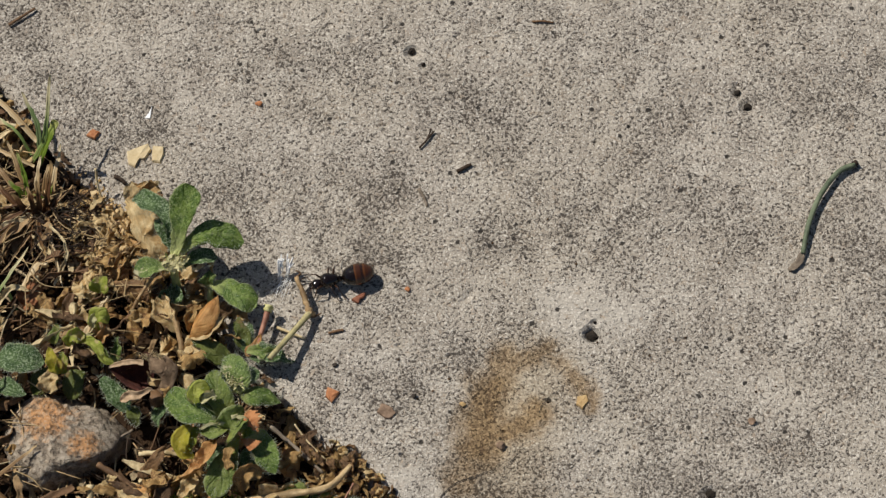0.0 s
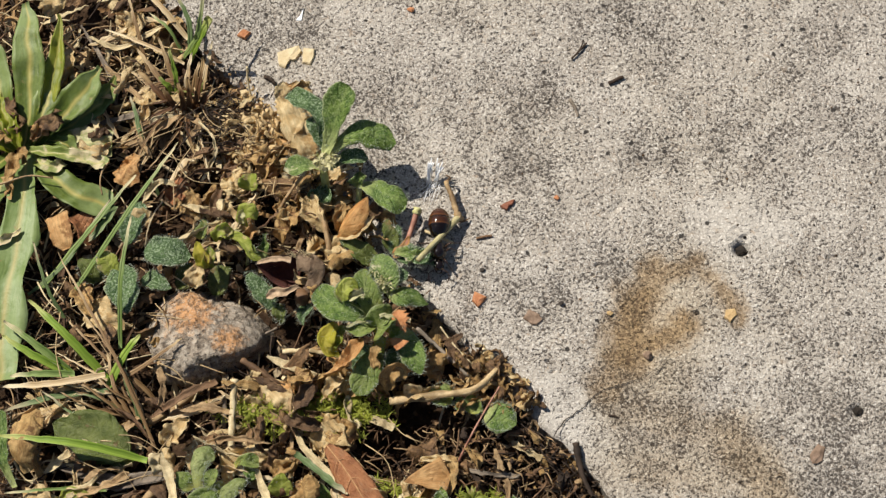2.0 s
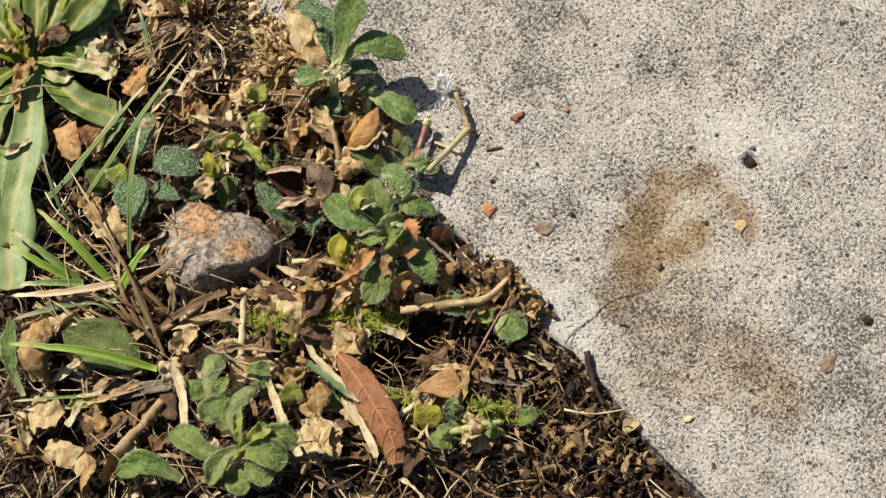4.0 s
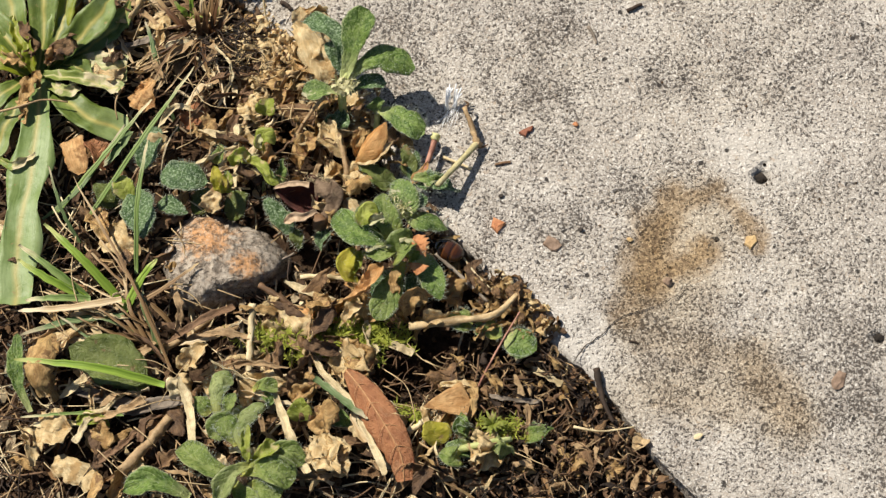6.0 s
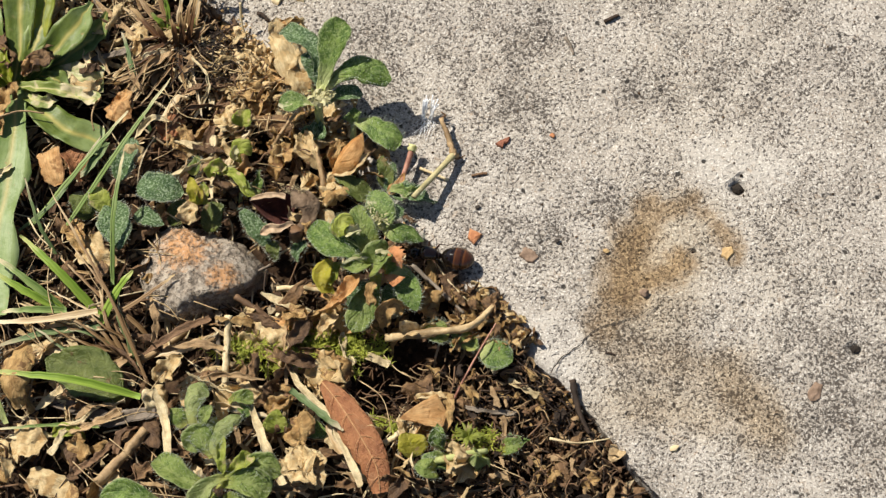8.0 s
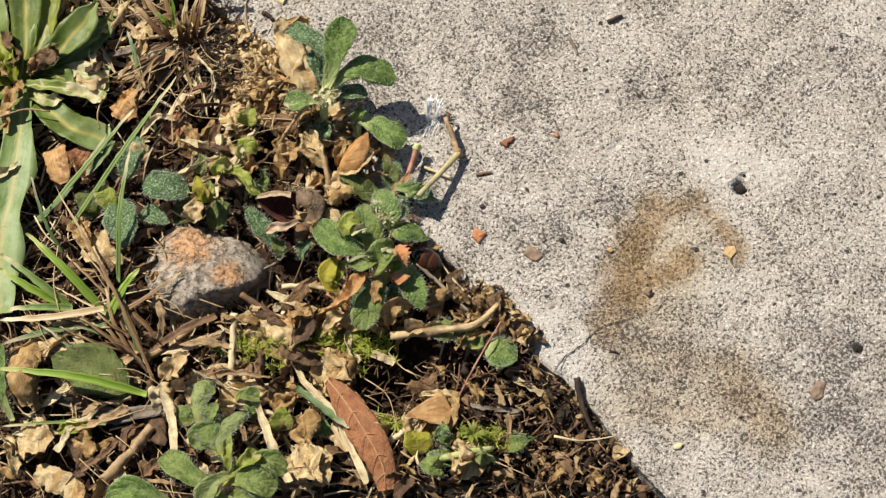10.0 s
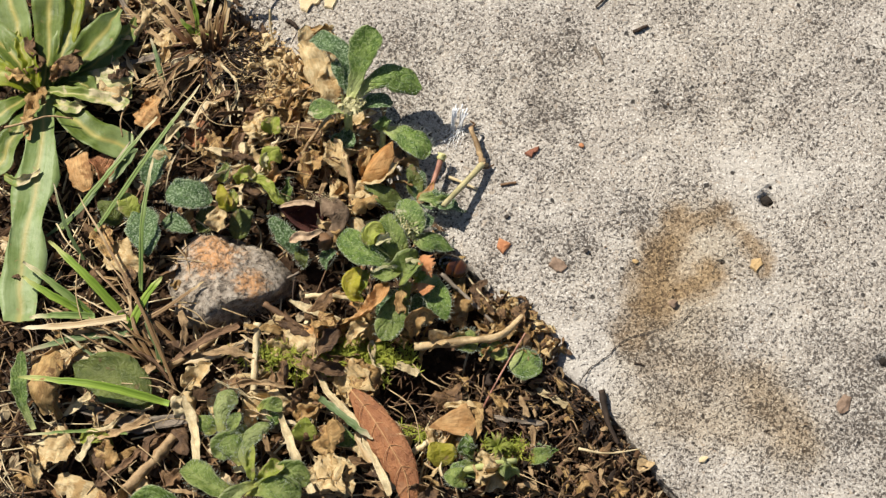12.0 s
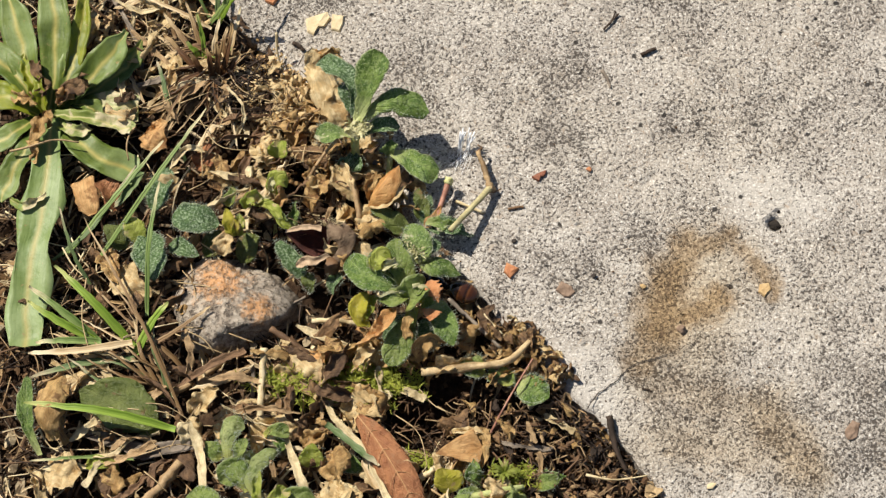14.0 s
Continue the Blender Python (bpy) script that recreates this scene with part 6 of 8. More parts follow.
def straw(pts, width, material, label, fold=0.5, roll=0, twist=0, wob=0.4, shape="torn"):
    bm = ribbon(bmesh.new(), pts, width, shape, 20, 6, fold, roll, twist, 0.3, wob, int(abs(pts[0][0] * 7)), rag=0.35, crease=0.25)
    return single("dry_grass", bm, material, pts[0], label, "dry grass", "dry grass pieces")


SCRAPS = {}
LOOSE = [False]


def settle(label):
    """Joins the small scraps gathered so far, one mesh for each colour of leaf."""
    for m, bm in SCRAPS.values():
        single("leaf_scraps", bm, m, (0, 0, 0), label, "leaf litter", "leaf scraps", "stuff")
    SCRAPS.clear()
    LOOSE[0] = False


def dead_leaf(base, tip, width, material, label, shape="ovate", mid=None, fold=0.4, roll=0, wob=1.4, twist=0, tooth=0.0, arch=0.1, ribs=0, rag=0.4, crease=0.8):
    pts = [base, tip] if mid is None else [base, mid, tip]
    seed = int(abs(base[0] * 11 + tip[1] * 5))
    if LOOSE[0]:
        bm = SCRAPS.setdefault(material.name, (material, bmesh.new()))[1]
        return ribbon(bm, pts, width, shape, 20, 8, fold, roll, twist, 0.14, wob, seed, tooth, 9, arch, rag, crease)
    t = thing("dead_leaf", base, label, "leaf", "dead leaves")
    ob = part("leaf_blade", ribbon(bmesh.new(), pts, width, shape, 20, 8, fold, roll, twist, 0.14, wob, seed, tooth, 9, arch, rag, crease), material, t)
    if ribs:
        lift = V((0, 0, 0.05))
        part("midrib", tube(bmesh.new(), [V(p) + lift for p in pts], 0.22, 0.1, 12, 5), STRAW_TAN, t, "thin pale midrib")
    return ob


def dry_things():
    stick(((-58.8, 22.7, 2.2), (-59.1, 16.9, 0.6), (-59.4, 10.9, -1.5)), 0.75, 0.65, STRAW, "pale broken dry stalk standing in litter")
    stick(((-61.1, 20.7, -1.0), (-60.9, 18.5, -2.0), (-61.1, 14.9, -3.0)), 0.55, 0.4, STRAW_GREY, "grey weathered stalk in litter")
    stick(((-58.1, 27.2, 0.0), (-53.9, 24.5, -0.5), (-49.6, 21.3, -1.5)), 0.62, 0.55, STRAW_BROWN, "brown dry stick resting on litter")
    stick(((-51.0, 29.4, -2.0), (-46.6, 29.3, -1.5), (-42.4, 28.8, -2.0)), 0.55, 0.45, STRAW, "short cream stalk in litter")
    stick(((-31.2, 18.6, 1.2), (-23.0, 19.1, 2.4), (-16.4, 20.0, 2.8), (-12.4, 23.9, 2.4)), 0.95, 0.55, STRAW_WARM, "pale tan dry stem reaching over the slab")
    stick(((-72.6, 2.4, 0.0), (-76.1, -1.8, -0.5), (-80.8, -7.0, -1.0)), 1.0, 1.1, STRAW_TAN, "thick tan woody stem in litter")
    stick(((-31.3, 0.3, -2.0), (-29.1, 1.6, -1.5), (-27.0, 3.3, -1.0)), 0.65, 0.6, STRAW, "short whitish stalk in litter")
    stick(((-66.1, 22.6, -3.0), (-69.5, 20.0, -3.0), (-74.9, 16.3, -3.0)), 0.8, 0.8, STRAW_TAN, "tan stem half buried in litter")
    stick(((-61.3, 20.7, -3.0), (-65.3, 19.0, -2.0), (-71.4, 17.8, -3.0)), 1.0, 0.9, STRAW_TAN, "tan stem half buried in litter")
    stick(((-26.8, 32.1, 2.0), (-22.4, 28.3, 0.5), (-17.6, 23.5, 0.3)), 0.42, 0.35, STRAW_GREY, "grey-brown stalk leaning on the slab edge")
    stick(((-22.6, 32.7, 0.8), (-20.4, 29.5, 0.8), (-17.2, 26.0, 0.4)), 0.2, 0.15, STRAW, "hair-thin pale dry stalk")
    stick(((-20.4, 6.1, -2.0), (-16.3, 12.9, 2.0), (-11.9, 20.3, 3.5)), 0.24, 0.16, PINKSTEM, "thin reddish dry twig", "fine_twig", 5)
    stick(((-21.8, 4.0, -2.0), (-19.6, 9.9, -1.0), (-19.1, 13.7, 0.0)), 0.22, 0.16, STRAW_BROWN, "thin brown dry twig", "fine_twig", 5)
    stick(((1.3, 10.7, 0.8), (2.4, 5.2, 0.0), (5.2, -0.6, -1.0)), 0.75, 0.3, DARKWOOD, "dark rotten splinter along the slab edge")
    stick(((-2.7, 0.5, -0.5), (2.1, -0.6, 0.3), (7.8, -0.0, 0.8)), 0.28, 0.15, STRAW, "hair-thin pale dry stalk")
    stick(((-69.8, 63.4, 2.0), (-68.7, 59.4, 1.0), (-65.3, 54.9, -1.0)), 0.35, 0.3, STRAW, "bent straw-coloured dry stalk in litter")
    stick(((-53.1, 54.1, 1.0), (-49.9, 58.3, 4.0), (-45.3, 63.5, 6.0)), 0.4, 0.3, STRAW_TAN, "thin tan stalk leaning on the shoot")
    stick(((-43.8, 42.7, -1.0), (-42.9, 47.5, 2.0), (-44.2, 54.6, 4.0)), 0.75, 0.5, STRAW_TAN, "brown hollow stem among leaves")
    stick(((-41.6, 40.8, -1.0), (-42.6, 43.9, 0.0), (-43.1, 46.9, 2.0)), 0.9, 0.7, STRAW_BROWN, "brown hollow stem among leaves")
    stick(((-58.7, 82.5, 6.0), (-58.7, 80.0, 3.0), (-58.0, 78.0, 0.0)), 0.25, 0.2, STRAW, "thin bleached stalk on the slab edge")
    stick(((-64.1, 54.6, -1.0), (-61.5, 58.7, 1.0), (-59.4, 61.6, 2.0)), 0.85, 0.6, STRAW_TAN, "fuzzy tan dead stem")
    stick(((-52.4, 34.4, -3.0), (-55.8, 31.8, -2.0), (-58.8, 27.9, -3.0)), 0.3, 0.25, STRAW_GREY, "curved grey root in litter")
    straw(((-53.6, 27.8, 0.0), (-48.3, 25.4, 0.0), (-43.1, 23.4, -0.5)), 1.5, STRAW, "pale flattened grass stalk")
    straw(((-37.3, 17.1, -1.0), (-33.7, 15.4, 0.0), (-30.6, 13.8, 0.0)), 1.5, STRAW, "white bleached straw fragment")
    straw(((-48.5, 15.5, -1.0), (-46.2, 10.3, 1.2), (-41.1, 4.3, 1.2), (-38.5, -0.2, 1.6), (-34.8, -8.5, 1.6)), 1.25, STRAW, "long cream straw lying through litter")
    straw(((-54.6, 7.1, 1.2), (-52.4, 1.0, 1.4), (-51.1, -2.6, 1.4), (-48.4, -8.3, 1.0)), 1.6, STRAW, "wide cream straw lying on leaves")
    straw(((-47.3, 8.4, 3.0), (-42.7, 4.6, 3.2), (-38.2, 1.0, 3.0)), 1.3, GRASS_DARK, "grey-green cut grass piece", shape="blade")
    straw(((-71.2, 8.8, 3.0), (-69.3, 4.3, 2.5), (-68.2, -0.1, 2.0), (-68.3, -7.0, 0.0)), 1.6, STRAW, "bent cream grass blade over litter", twist=40)
    straw(((-71.4, 8.6, 3.0), (-72.2, 7.5, 2.0), (-71.5, 6.3, 0.0)), 2.2, STRAW, "folded cream grass tip")
    straw(((-90.6, 8.5, -2.0), (-83.7, 6.3, -2.0), (-78.1, 4.7, -2.0)), 2.3, STRAW_GREY, "grey weathered grass blade")
    straw(((-81.6, 4.2, -2.0), (-76.6, 5.0, -1.5), (-70.4, 6.3, -1.0)), 2.4, STRAW_GREY, "grey weathered grass blade")
    straw(((-92.5, 6.8, -2.0), (-89.7, 8.8, -1.0), (-87.1, 10.6, 0.0)), 1.5, STRAW, "pale straw piece in litter")
    straw(((-82.8, 58.0, -1.0), (-85.0, 53.3, 0.0), (-88.1, 50.4, -1.0)), 1.5, GRASS_DARK, "dull green grass piece", shape="blade")
    straw(((-81.9, 69.6, -1.0), (-75.5, 72.6, 1.0), (-72.0, 75.4, 1.0)), 2.0, STRAW_TAN, "tan dry grass sheath")
    straw(((-87.9, 74.3, -1.0), (-82.1, 75.4, 0.0), (-75.9, 77.1, 0.0)), 1.2, STRAW_GREY, "grey dry grass blade")
    straw(((-71.5, 72.4, 0.0), (-68.2, 68.9, 0.0), (-62.5, 66.5, -1.0)), 1.1, STRAW, "pale straw piece in litter")
    straw(((-69.2, 73.7, 2.0), (-67.4, 72.3, 3.0), (-69.1, 70.3, 2.0)), 1.2, STRAW_TAN, "bent tan straw piece")
    straw(((-74.1, 16.6, -1.0), (-68.1, 20.4, 0.0), (-62.4, 23.4, -1.0)), 1.3, STRAW_BROWN, "brown dry grass blade")
    straw(((-12.5, 6.5, -2.0), (-10.5, 3.6, -1.0), (-11.0, -2.2, -2.0)), 0.9, STRAW_TAN, "thin tan straw piece")
    straw(((-17.9, 6.7, -1.0), (-14.4, 5.5, 0.0), (-8.1, 5.5, -2.0)), 0.8, STRAW_GREY, "thin grey straw piece")
    straw(((-10.0, 12.2, -2.0), (-8.1, 10.3, -1.0), (-4.6, 8.5, -1.0)), 1.2, STRAW, "pale straw splinter")
    straw(((-86.9, 86.6, -0.0), (-81.1, 80.7, 1.0), (-74.7, 74.2, 0.0)), 1.2, STRAW_TAN, "tan dry grass blade")
    straw(((-89.7, 92.0, 1.0), (-83.7, 89.6, 1.0), (-75.3, 93.6, 2.0)), 1.0, STRAW, "pale straw piece in litter")
    straw(((-91.6, 95.0, 0.0), (-85.8, 85.4, 0.0), (-83.8, 78.4, 0.0)), 0.9, STRAW_GREY, "grey dry grass blade")
    # dead leaves
    red = thing("dead_leaf", (-43.4, 11.4, 1.0), "arched red-brown dead leaf with raised pale veins", "leaf", "dead leaves")
    spot = ((-42.0, 10.0, 2.6), (-38.7, 5.6, 3.2), (-35.0, -0.3, 3.4), (-32.2, -5.5, 2.4), (-31.6, -9.7, 1.0))
    part("leaf_blade", ribbon(bmesh.new(), spot, 5.8, "fan", 30, 10, -0.28, 10, 0, 0.2, 0.35, 5, 0.04, 7, 0.0, 0.14, 0.12), DEAD_RED, red)
    line = spine([V(p) for p in spot], 30)
    for k in range(5, 27, 5):
        d = (line[k + 1] - line[k]).normalized()
        for w in (-1, 1):
            side = V((-d.y, d.x, 0)).normalized() * w
            wide = 5.8 / 2 * SHAPES["fan"](k / 30) * 0.93
            pts = [line[k] + V((0, 0, 0.22)), line[k] + d * wide * 0.35 + side * wide * 0.55 + V((0, 0, 0.02)), line[k] + d * wide * 0.85 + side * wide + V((0, 0, -0.55))]
            part("vein", tube(bmesh.new(), pts, 0.07, 0.04, 8, 5, 0.3, k), VEIN, red, "raised pale vein")
    part("midrib", tube(bmesh.new(), [q + V((0, 0, 0.1)) for q in line], 0.14, 0.08, 24, 6, 0.2, 2), VEIN, red, "raised pale midrib")
    dead_leaf((-20.4, 5.0, 0.5), (-28.4, 3.9, 1.0), 7.4, DEAD_ORANGE, "pointed orange-tan dead leaf tip", "tri", None, 0.12, 0, 0.3, rag=0.06, crease=0.12)
    dead_leaf((-20.3, 9.4, -1.0), (-21.1, 0.6, -1.0), 4.0, DEAD_TAN, "tan dead leaf edge", "ovate", None, 0.3, 20, 0.8)
    rolled = thing("dead_leaf", (-39.3, 51.3, 2.0), "rolled orange dead leaf with a flared cream end", "leaf", "dead leaves")
    part("leaf_blade", ribbon(bmesh.new(), ((-41.4, 49.1, 3.6), (-39.7, 50.4, 6.4), (-37.5, 52.8, 7.6), (-35.6, 55.8, 6.6)), 4.6, "ovate", 22, 10, -0.75, -14, 0, 0.25, 0.3, 4, 0, 6, 0.0, 0.1, 0.1), ROLLED, rolled)
    part("flared_end", ribbon(bmesh.new(), ((-40.7, 49.1, 3.4), (-38.7, 49.0, 5.0), (-36.4, 50.0, 6.0), (-34.5, 52.3, 5.4)), 2.2, "lance", 18, 8, 0.5, -10, 30, 0.2, 0.6, 6, 0, 6, 0.0, 0.3, 0.2), DEAD_CREAM, rolled, "cream flared margin")
    part("back_fold", ribbon(bmesh.new(), ((-40.8, 50.3, 3.0), (-40.9, 52.0, 5.2), (-39.5, 54.8, 6.0)), 2.2, "lance", 16, 8, 0.8, 20, 0, 0.2, 0.6, 8, 0, 6, 0.0, 0.3, 0.2), DEAD_TAN, rolled)
    dead_leaf((-91.0, 48.9, 0.5), (-92.9, 55.4, 1.5), 4.4, DEAD_ORANGE, "pale orange dead leaf under grass", "torn", None, 0.1, -12, 0.4, rag=0.2, crease=0.15)
    dead_leaf((-86.9, 50.4, -1.0), (-89.5, 55.6, 1.0), 4.8, DEAD_RED, "orange-brown folded dead leaf under grass", "torn", None, 0.3, 25, 0.4, rag=0.15, crease=0.2)
    dead_leaf((-79.0, 53.2, 0.0), (-75.4, 55.4, 2.0), 3.6, DEAD_CREAM, "small cream dead leaf", "ovate", None, 0.4, 0, 1.0)
    dead_leaf((-67.5, 41.1, 0.0), (-66.0, 45.3, 3.0), 3.6, DEAD_CREAM, "cream crumpled dead leaf below a yellow one", "ovate", None, 0.4, 0, 1.0)
    dead_leaf((-86.6, 38.7, -2.0), (-80.0, 33.8, -1.0), 6.0, DEAD_CREAM, "pale cream dead leaf under grass", "ovate", None, 0.3, 10, 1.2)
    dead_leaf((-88.9, 43.1, -2.0), (-85.7, 35.5, -1.0), 4.0, DEAD_TAN, "tan dead leaf under grass", "ovate", None, 0.4, 0, 1.2)
    dead_leaf((-94.8, 18.7, -1.0), (-95.5, 6.4, 0.0), 6.0, DEAD_TAN, "pitted tan dead leaf standing in litter", "ovate", (-95.5, 11.1, 3.0), -0.5, 10, 1.0)
    dead_leaf((-47.2, 73.2, 2.0), (-51.7, 79.4, 5.0), 5.8, DEAD_CREAM, "pale crumpled dead leaf behind the shoot", "torn", (-49.5, 76.4, 3.0), 0.35, -10, 1.6)
    dead_leaf((-47.5, 78.4, 3.0), (-52.6, 79.1, 4.0), 2.2, DEAD_ORANGE, "orange rim of a crumpled leaf", "torn", None, 0.5, 0, 1.2)
    dead_leaf((-28.5, 9.8, -2.0), (-23.1, 10.9, -1.0), 3.4, DEAD_BROWN, "shaded brown dead leaf", "torn", None, -0.7, 0, 1.0)
    dead_leaf((-21.2, 28.4, 0.4), (-18.6, 31.7, 0.7), 2.8, DEAD_DARK, "jagged dark brown leaf scrap on the edge", "tri", None, 0.2, 0, 0.6, tooth=0.25, crease=0.3)
    dead_leaf((-20.9, 26.0, -0.5), (-18.8, 29.3, 0.2), 2.2, DEAD_DARK, "dark leaf scrap on the edge", "ovate", None, 0.2, 0, 1.0)
    dead_leaf((-70.8, 60.0, 1.0), (-66.8, 54.8, 0.0), 5.4, DEAD_TAN, "tan dead leaf in litter", "ovate", None, 0.4, 10, 1.4)
    dead_leaf((-72.9, 58.8, 0.0), (-69.1, 60.6, 2.0), 4.0, DEAD_RED, "brown dead leaf in litter", "ovate", None, 0.4, 10, 1.4)
    dead_leaf((-61.5, 62.8, 2.0), (-58.3, 57.7, 2.0), 4.6, DEAD_CREAM, "cream curled dead leaf in litter", "ovate", None, 0.7, 10, 1.4)
    dead_leaf((-55.4, 62.0, 1.0), (-53.0, 67.8, 2.0), 4.2, DEAD_TAN, "tan curled dead leaf in litter", "ovate", None, 0.6, -20, 1.4)
    dead_leaf((-48.6, 54.6, 1.0), (-47.0, 60.4, 3.0), 3.4, DEAD_TAN, "tan curled dead leaf in litter", "lance", None, 0.8, 10, 1.4)
    dead_leaf((-51.6, 49.6, 0.0), (-48.4, 56.5, 3.0), 3.6, DEAD_TAN, "tan curled dead leaf in litter", "lance", None, 0.8, -10, 1.4)
    dead_leaf((-42.3, 19.5, -1.0), (-40.2, 21.9, 1.0), 2.8, DEAD_CREAM, "small ochre dead leaf", "ovate", None, 0.5, 0, 0.8)
    dead_leaf((-47.9, 21.0, -2.0), (-46.2, 24.1, 1.0), 5.5, DEAD_TAN, "crumpled tan dead leaf in moss", "ovate", None, -0.5, 0, 1.6)
    dead_leaf((-50.4, 21.0, -2.0), (-47.7, 22.5, 1.0), 3.6, DEAD_ORANGE, "small orange-brown dead leaf", "ovate", None, 0.5, 0, 1.2)
    dead_leaf((-44.6, 11.5, -2.0), (-38.0, 13.0, 1.0), 5.5, DEAD_CREAM, "crumpled cream seed head", "torn", None, 0.6, 0, 2.4)
    dead_leaf((-42.1, 13.9, 0.0), (-37.0, 10.3, 1.0), 4.0, DEAD_TAN, "crumpled tan seed head", "torn", None, 0.6, 0, 2.4)
    dead_leaf((-48.6, 0.4, 0.0), (-44.5, 3.5, 3.0), 5.0, DEAD_TAN, "crumpled tan dead leaf with dark folds", "torn", None, -0.6, 0, 2.2)
    dead_leaf((-47.5, -2.7, 0.0), (-43.2, -6.4, 2.0), 5.4, DEAD_CREAM, "crumpled cream dead leaf", "torn", None, 0.5, 0, 2.4)
    dead_leaf((-45.5, -1.0, 1.0), (-44.9, -7.8, 0.0), 4.0, DEAD_CREAM, "crumpled cream dead leaf", "torn", None, 0.5, 0, 2.0)
    dead_leaf((-51.8, 5.9, -1.0), (-47.2, 7.8, 1.0), 3.6, DEAD_TAN, "tan dead leaf in litter", "ovate", None, 0.5, 0, 1.6)
    dead_leaf((-70.9, 11.3, -1.0), (-67.2, 15.4, 2.0), 3.8, DEAD_CREAM, "upright cream dead leaf", "ovate", None, 0.6, 0, 1.2)
    dead_leaf((-20.3, -6.3, -2.0), (-15.3, -4.4, 0.0), 5.0, DEAD_CREAM, "crumpled cream dead leaf", "torn", None, 0.5, 0, 2.4)
    dead_leaf((-96.3, 0.4, -2.0), (-90.0, 0.7, 0.0), 7.0, DEAD_CREAM, "bleached cream dead leaf", "round", None, 0.3, 0, 1.4)
    dead_leaf((-86.1, -2.8, -2.0), (-83.0, 0.6, 0.0), 5.0, DEAD_TAN, "tan dead leaf in litter", "ovate", None, 0.3, 0, 1.4)
    dead_leaf((-82.6, 65.7, 0.0), (-78.1, 62.3, 1.0), 5.6, DEAD_ORANGE, "orange-brown dead leaf in litter", "ovate", None, 0.4, 0, 1.6)
    dead_leaf((-89.8, 79.5, -1.0), (-83.7, 79.6, 1.0), 4.6, DEAD_CREAM, "cream dead leaf in litter", "ovate", None, 0.4, 0, 1.6)
    dead_leaf((-79.4, 81.1, -1.0), (-76.3, 77.2, 1.0), 4.0, DEAD_CREAM, "cream dead leaf in litter", "ovate", None, 0.4, 0, 1.6)
    dead_leaf((-83.7, 93.0, -1.0), (-79.8, 96.0, 1.0), 5.0, DEAD_CREAM, "cream dead leaf in litter", "ovate", None, 0.4, 0, 1.6)
    dead_leaf((-96.0, 98.0, 0.0), (-99.0, 100.6, 2.0), 6.0, DEAD_CREAM, "cream dead leaf in litter", "ovate", None, 0.4, 0, 1.6)


def cup():
    """A dry three-lobed seed husk: one lobe shows its red inside, one its fuzzy back, one lies edge on."""
    t0 = thing("seed_husk", (-48.3, 41.0, -2.0), "open three-lobed dead seed husk, red inside", "husk", "dead leaves")
    bend = dict(nu=22, nv=10, thick=0.35)
    part("lobe", ribbon(bmesh.new(), ((-48.6, 42.5, -1.0), (-50.3, 43.4, -0.6), (-52.7, 43.4, 1.0), (-55.8, 43.9, 4.2)), 7.6, "ovate", fold=1.15, roll=-8, wob=0.45, seed=3, rag=0.08, **bend), MAROON, t0, "dark red inner lobe")
    part("rim", ribbon(bmesh.new(), ((-55.8, 43.8, 4.4), (-53.4, 44.3, 5.0), (-51.1, 44.4, 5.2), (-49.2, 44.2, 5.0)), 0.9, "torn", fold=0.4, roll=20, wob=0.3, seed=5, rag=0.2, nu=22, nv=6, thick=0.3), CUP_RIM, t0, "pale dry rim")
    part("lobe", ribbon(bmesh.new(), ((-53.9, 38.1, 2.2), (-52.2, 38.6, 3.2), (-50.1, 38.8, 3.6), (-47.6, 40.0, 3.2)), 1.8, "lance", fold=0.6, roll=25, wob=0.5, seed=6, rag=0.2, **bend), CUP_RIM, t0, "pale torn lower lobe")
    part("lobe", ribbon(bmesh.new(), ((-47.9, 40.6, 0.0), (-46.2, 41.2, 3.6), (-46.5, 42.9, 5.4), (-48.2, 44.9, 5.6)), 5.0, "strap", fold=-0.75, roll=-14, wob=0.6, seed=7, rag=0.16, **bend), CUP_OUTER, t0, "fuzzy brown outer lobe")
    part("stalk", tube(bmesh.new(), ((-47.6, 39.5, 1.0), (-47.8, 38.2, -2.0), (-47.7, 36.6, -6.0)), 1.3, 1.0, 10, 8, 0.5, 3), STRAW_BROWN, t0)
    tuft = bmesh.new()
    rng = random.Random(12)
    foot = V((-47.2, 45.3, 5.2))
    for k in range(90):
        a = foot + V((rng.uniform(-1.8, 1.6), rng.gauss(-0.4, 0.4), rng.uniform(-0.6, 0.6)))
        b = a + V((rng.gauss(-0.4, 0.8), rng.uniform(0.2, 0.8), rng.uniform(-0.2, 0.6)))
        tube(tuft, (a, a.lerp(b, 0.5) + V((rng.gauss(0, .2), 0, .2)), b), 0.028, 0.016, 3, 4, 0, k)
    part("fuzz", tuft, STRAW, t0, "pale tan hairs", kind="stuff")
    return t0


GRID0, GRIDX, GRIDY = V((-63.0, 42.0, 0.0)), V((-52.9, 41.9, 0.0)), V((-62.6, 31.1, 0.0))


def plan(x, y, z=0.0):
    """A spot of the plan by hundredths of its squares, raised by z along the slope of sight."""
    q = GRID0 + (GRIDX - GRID0) * ((x - 400) / 100) + (GRIDY - GRID0) * ((y - 400) / 100)
    return V((q.x + 0.05 * z, q.y - 0.42 * z, z))


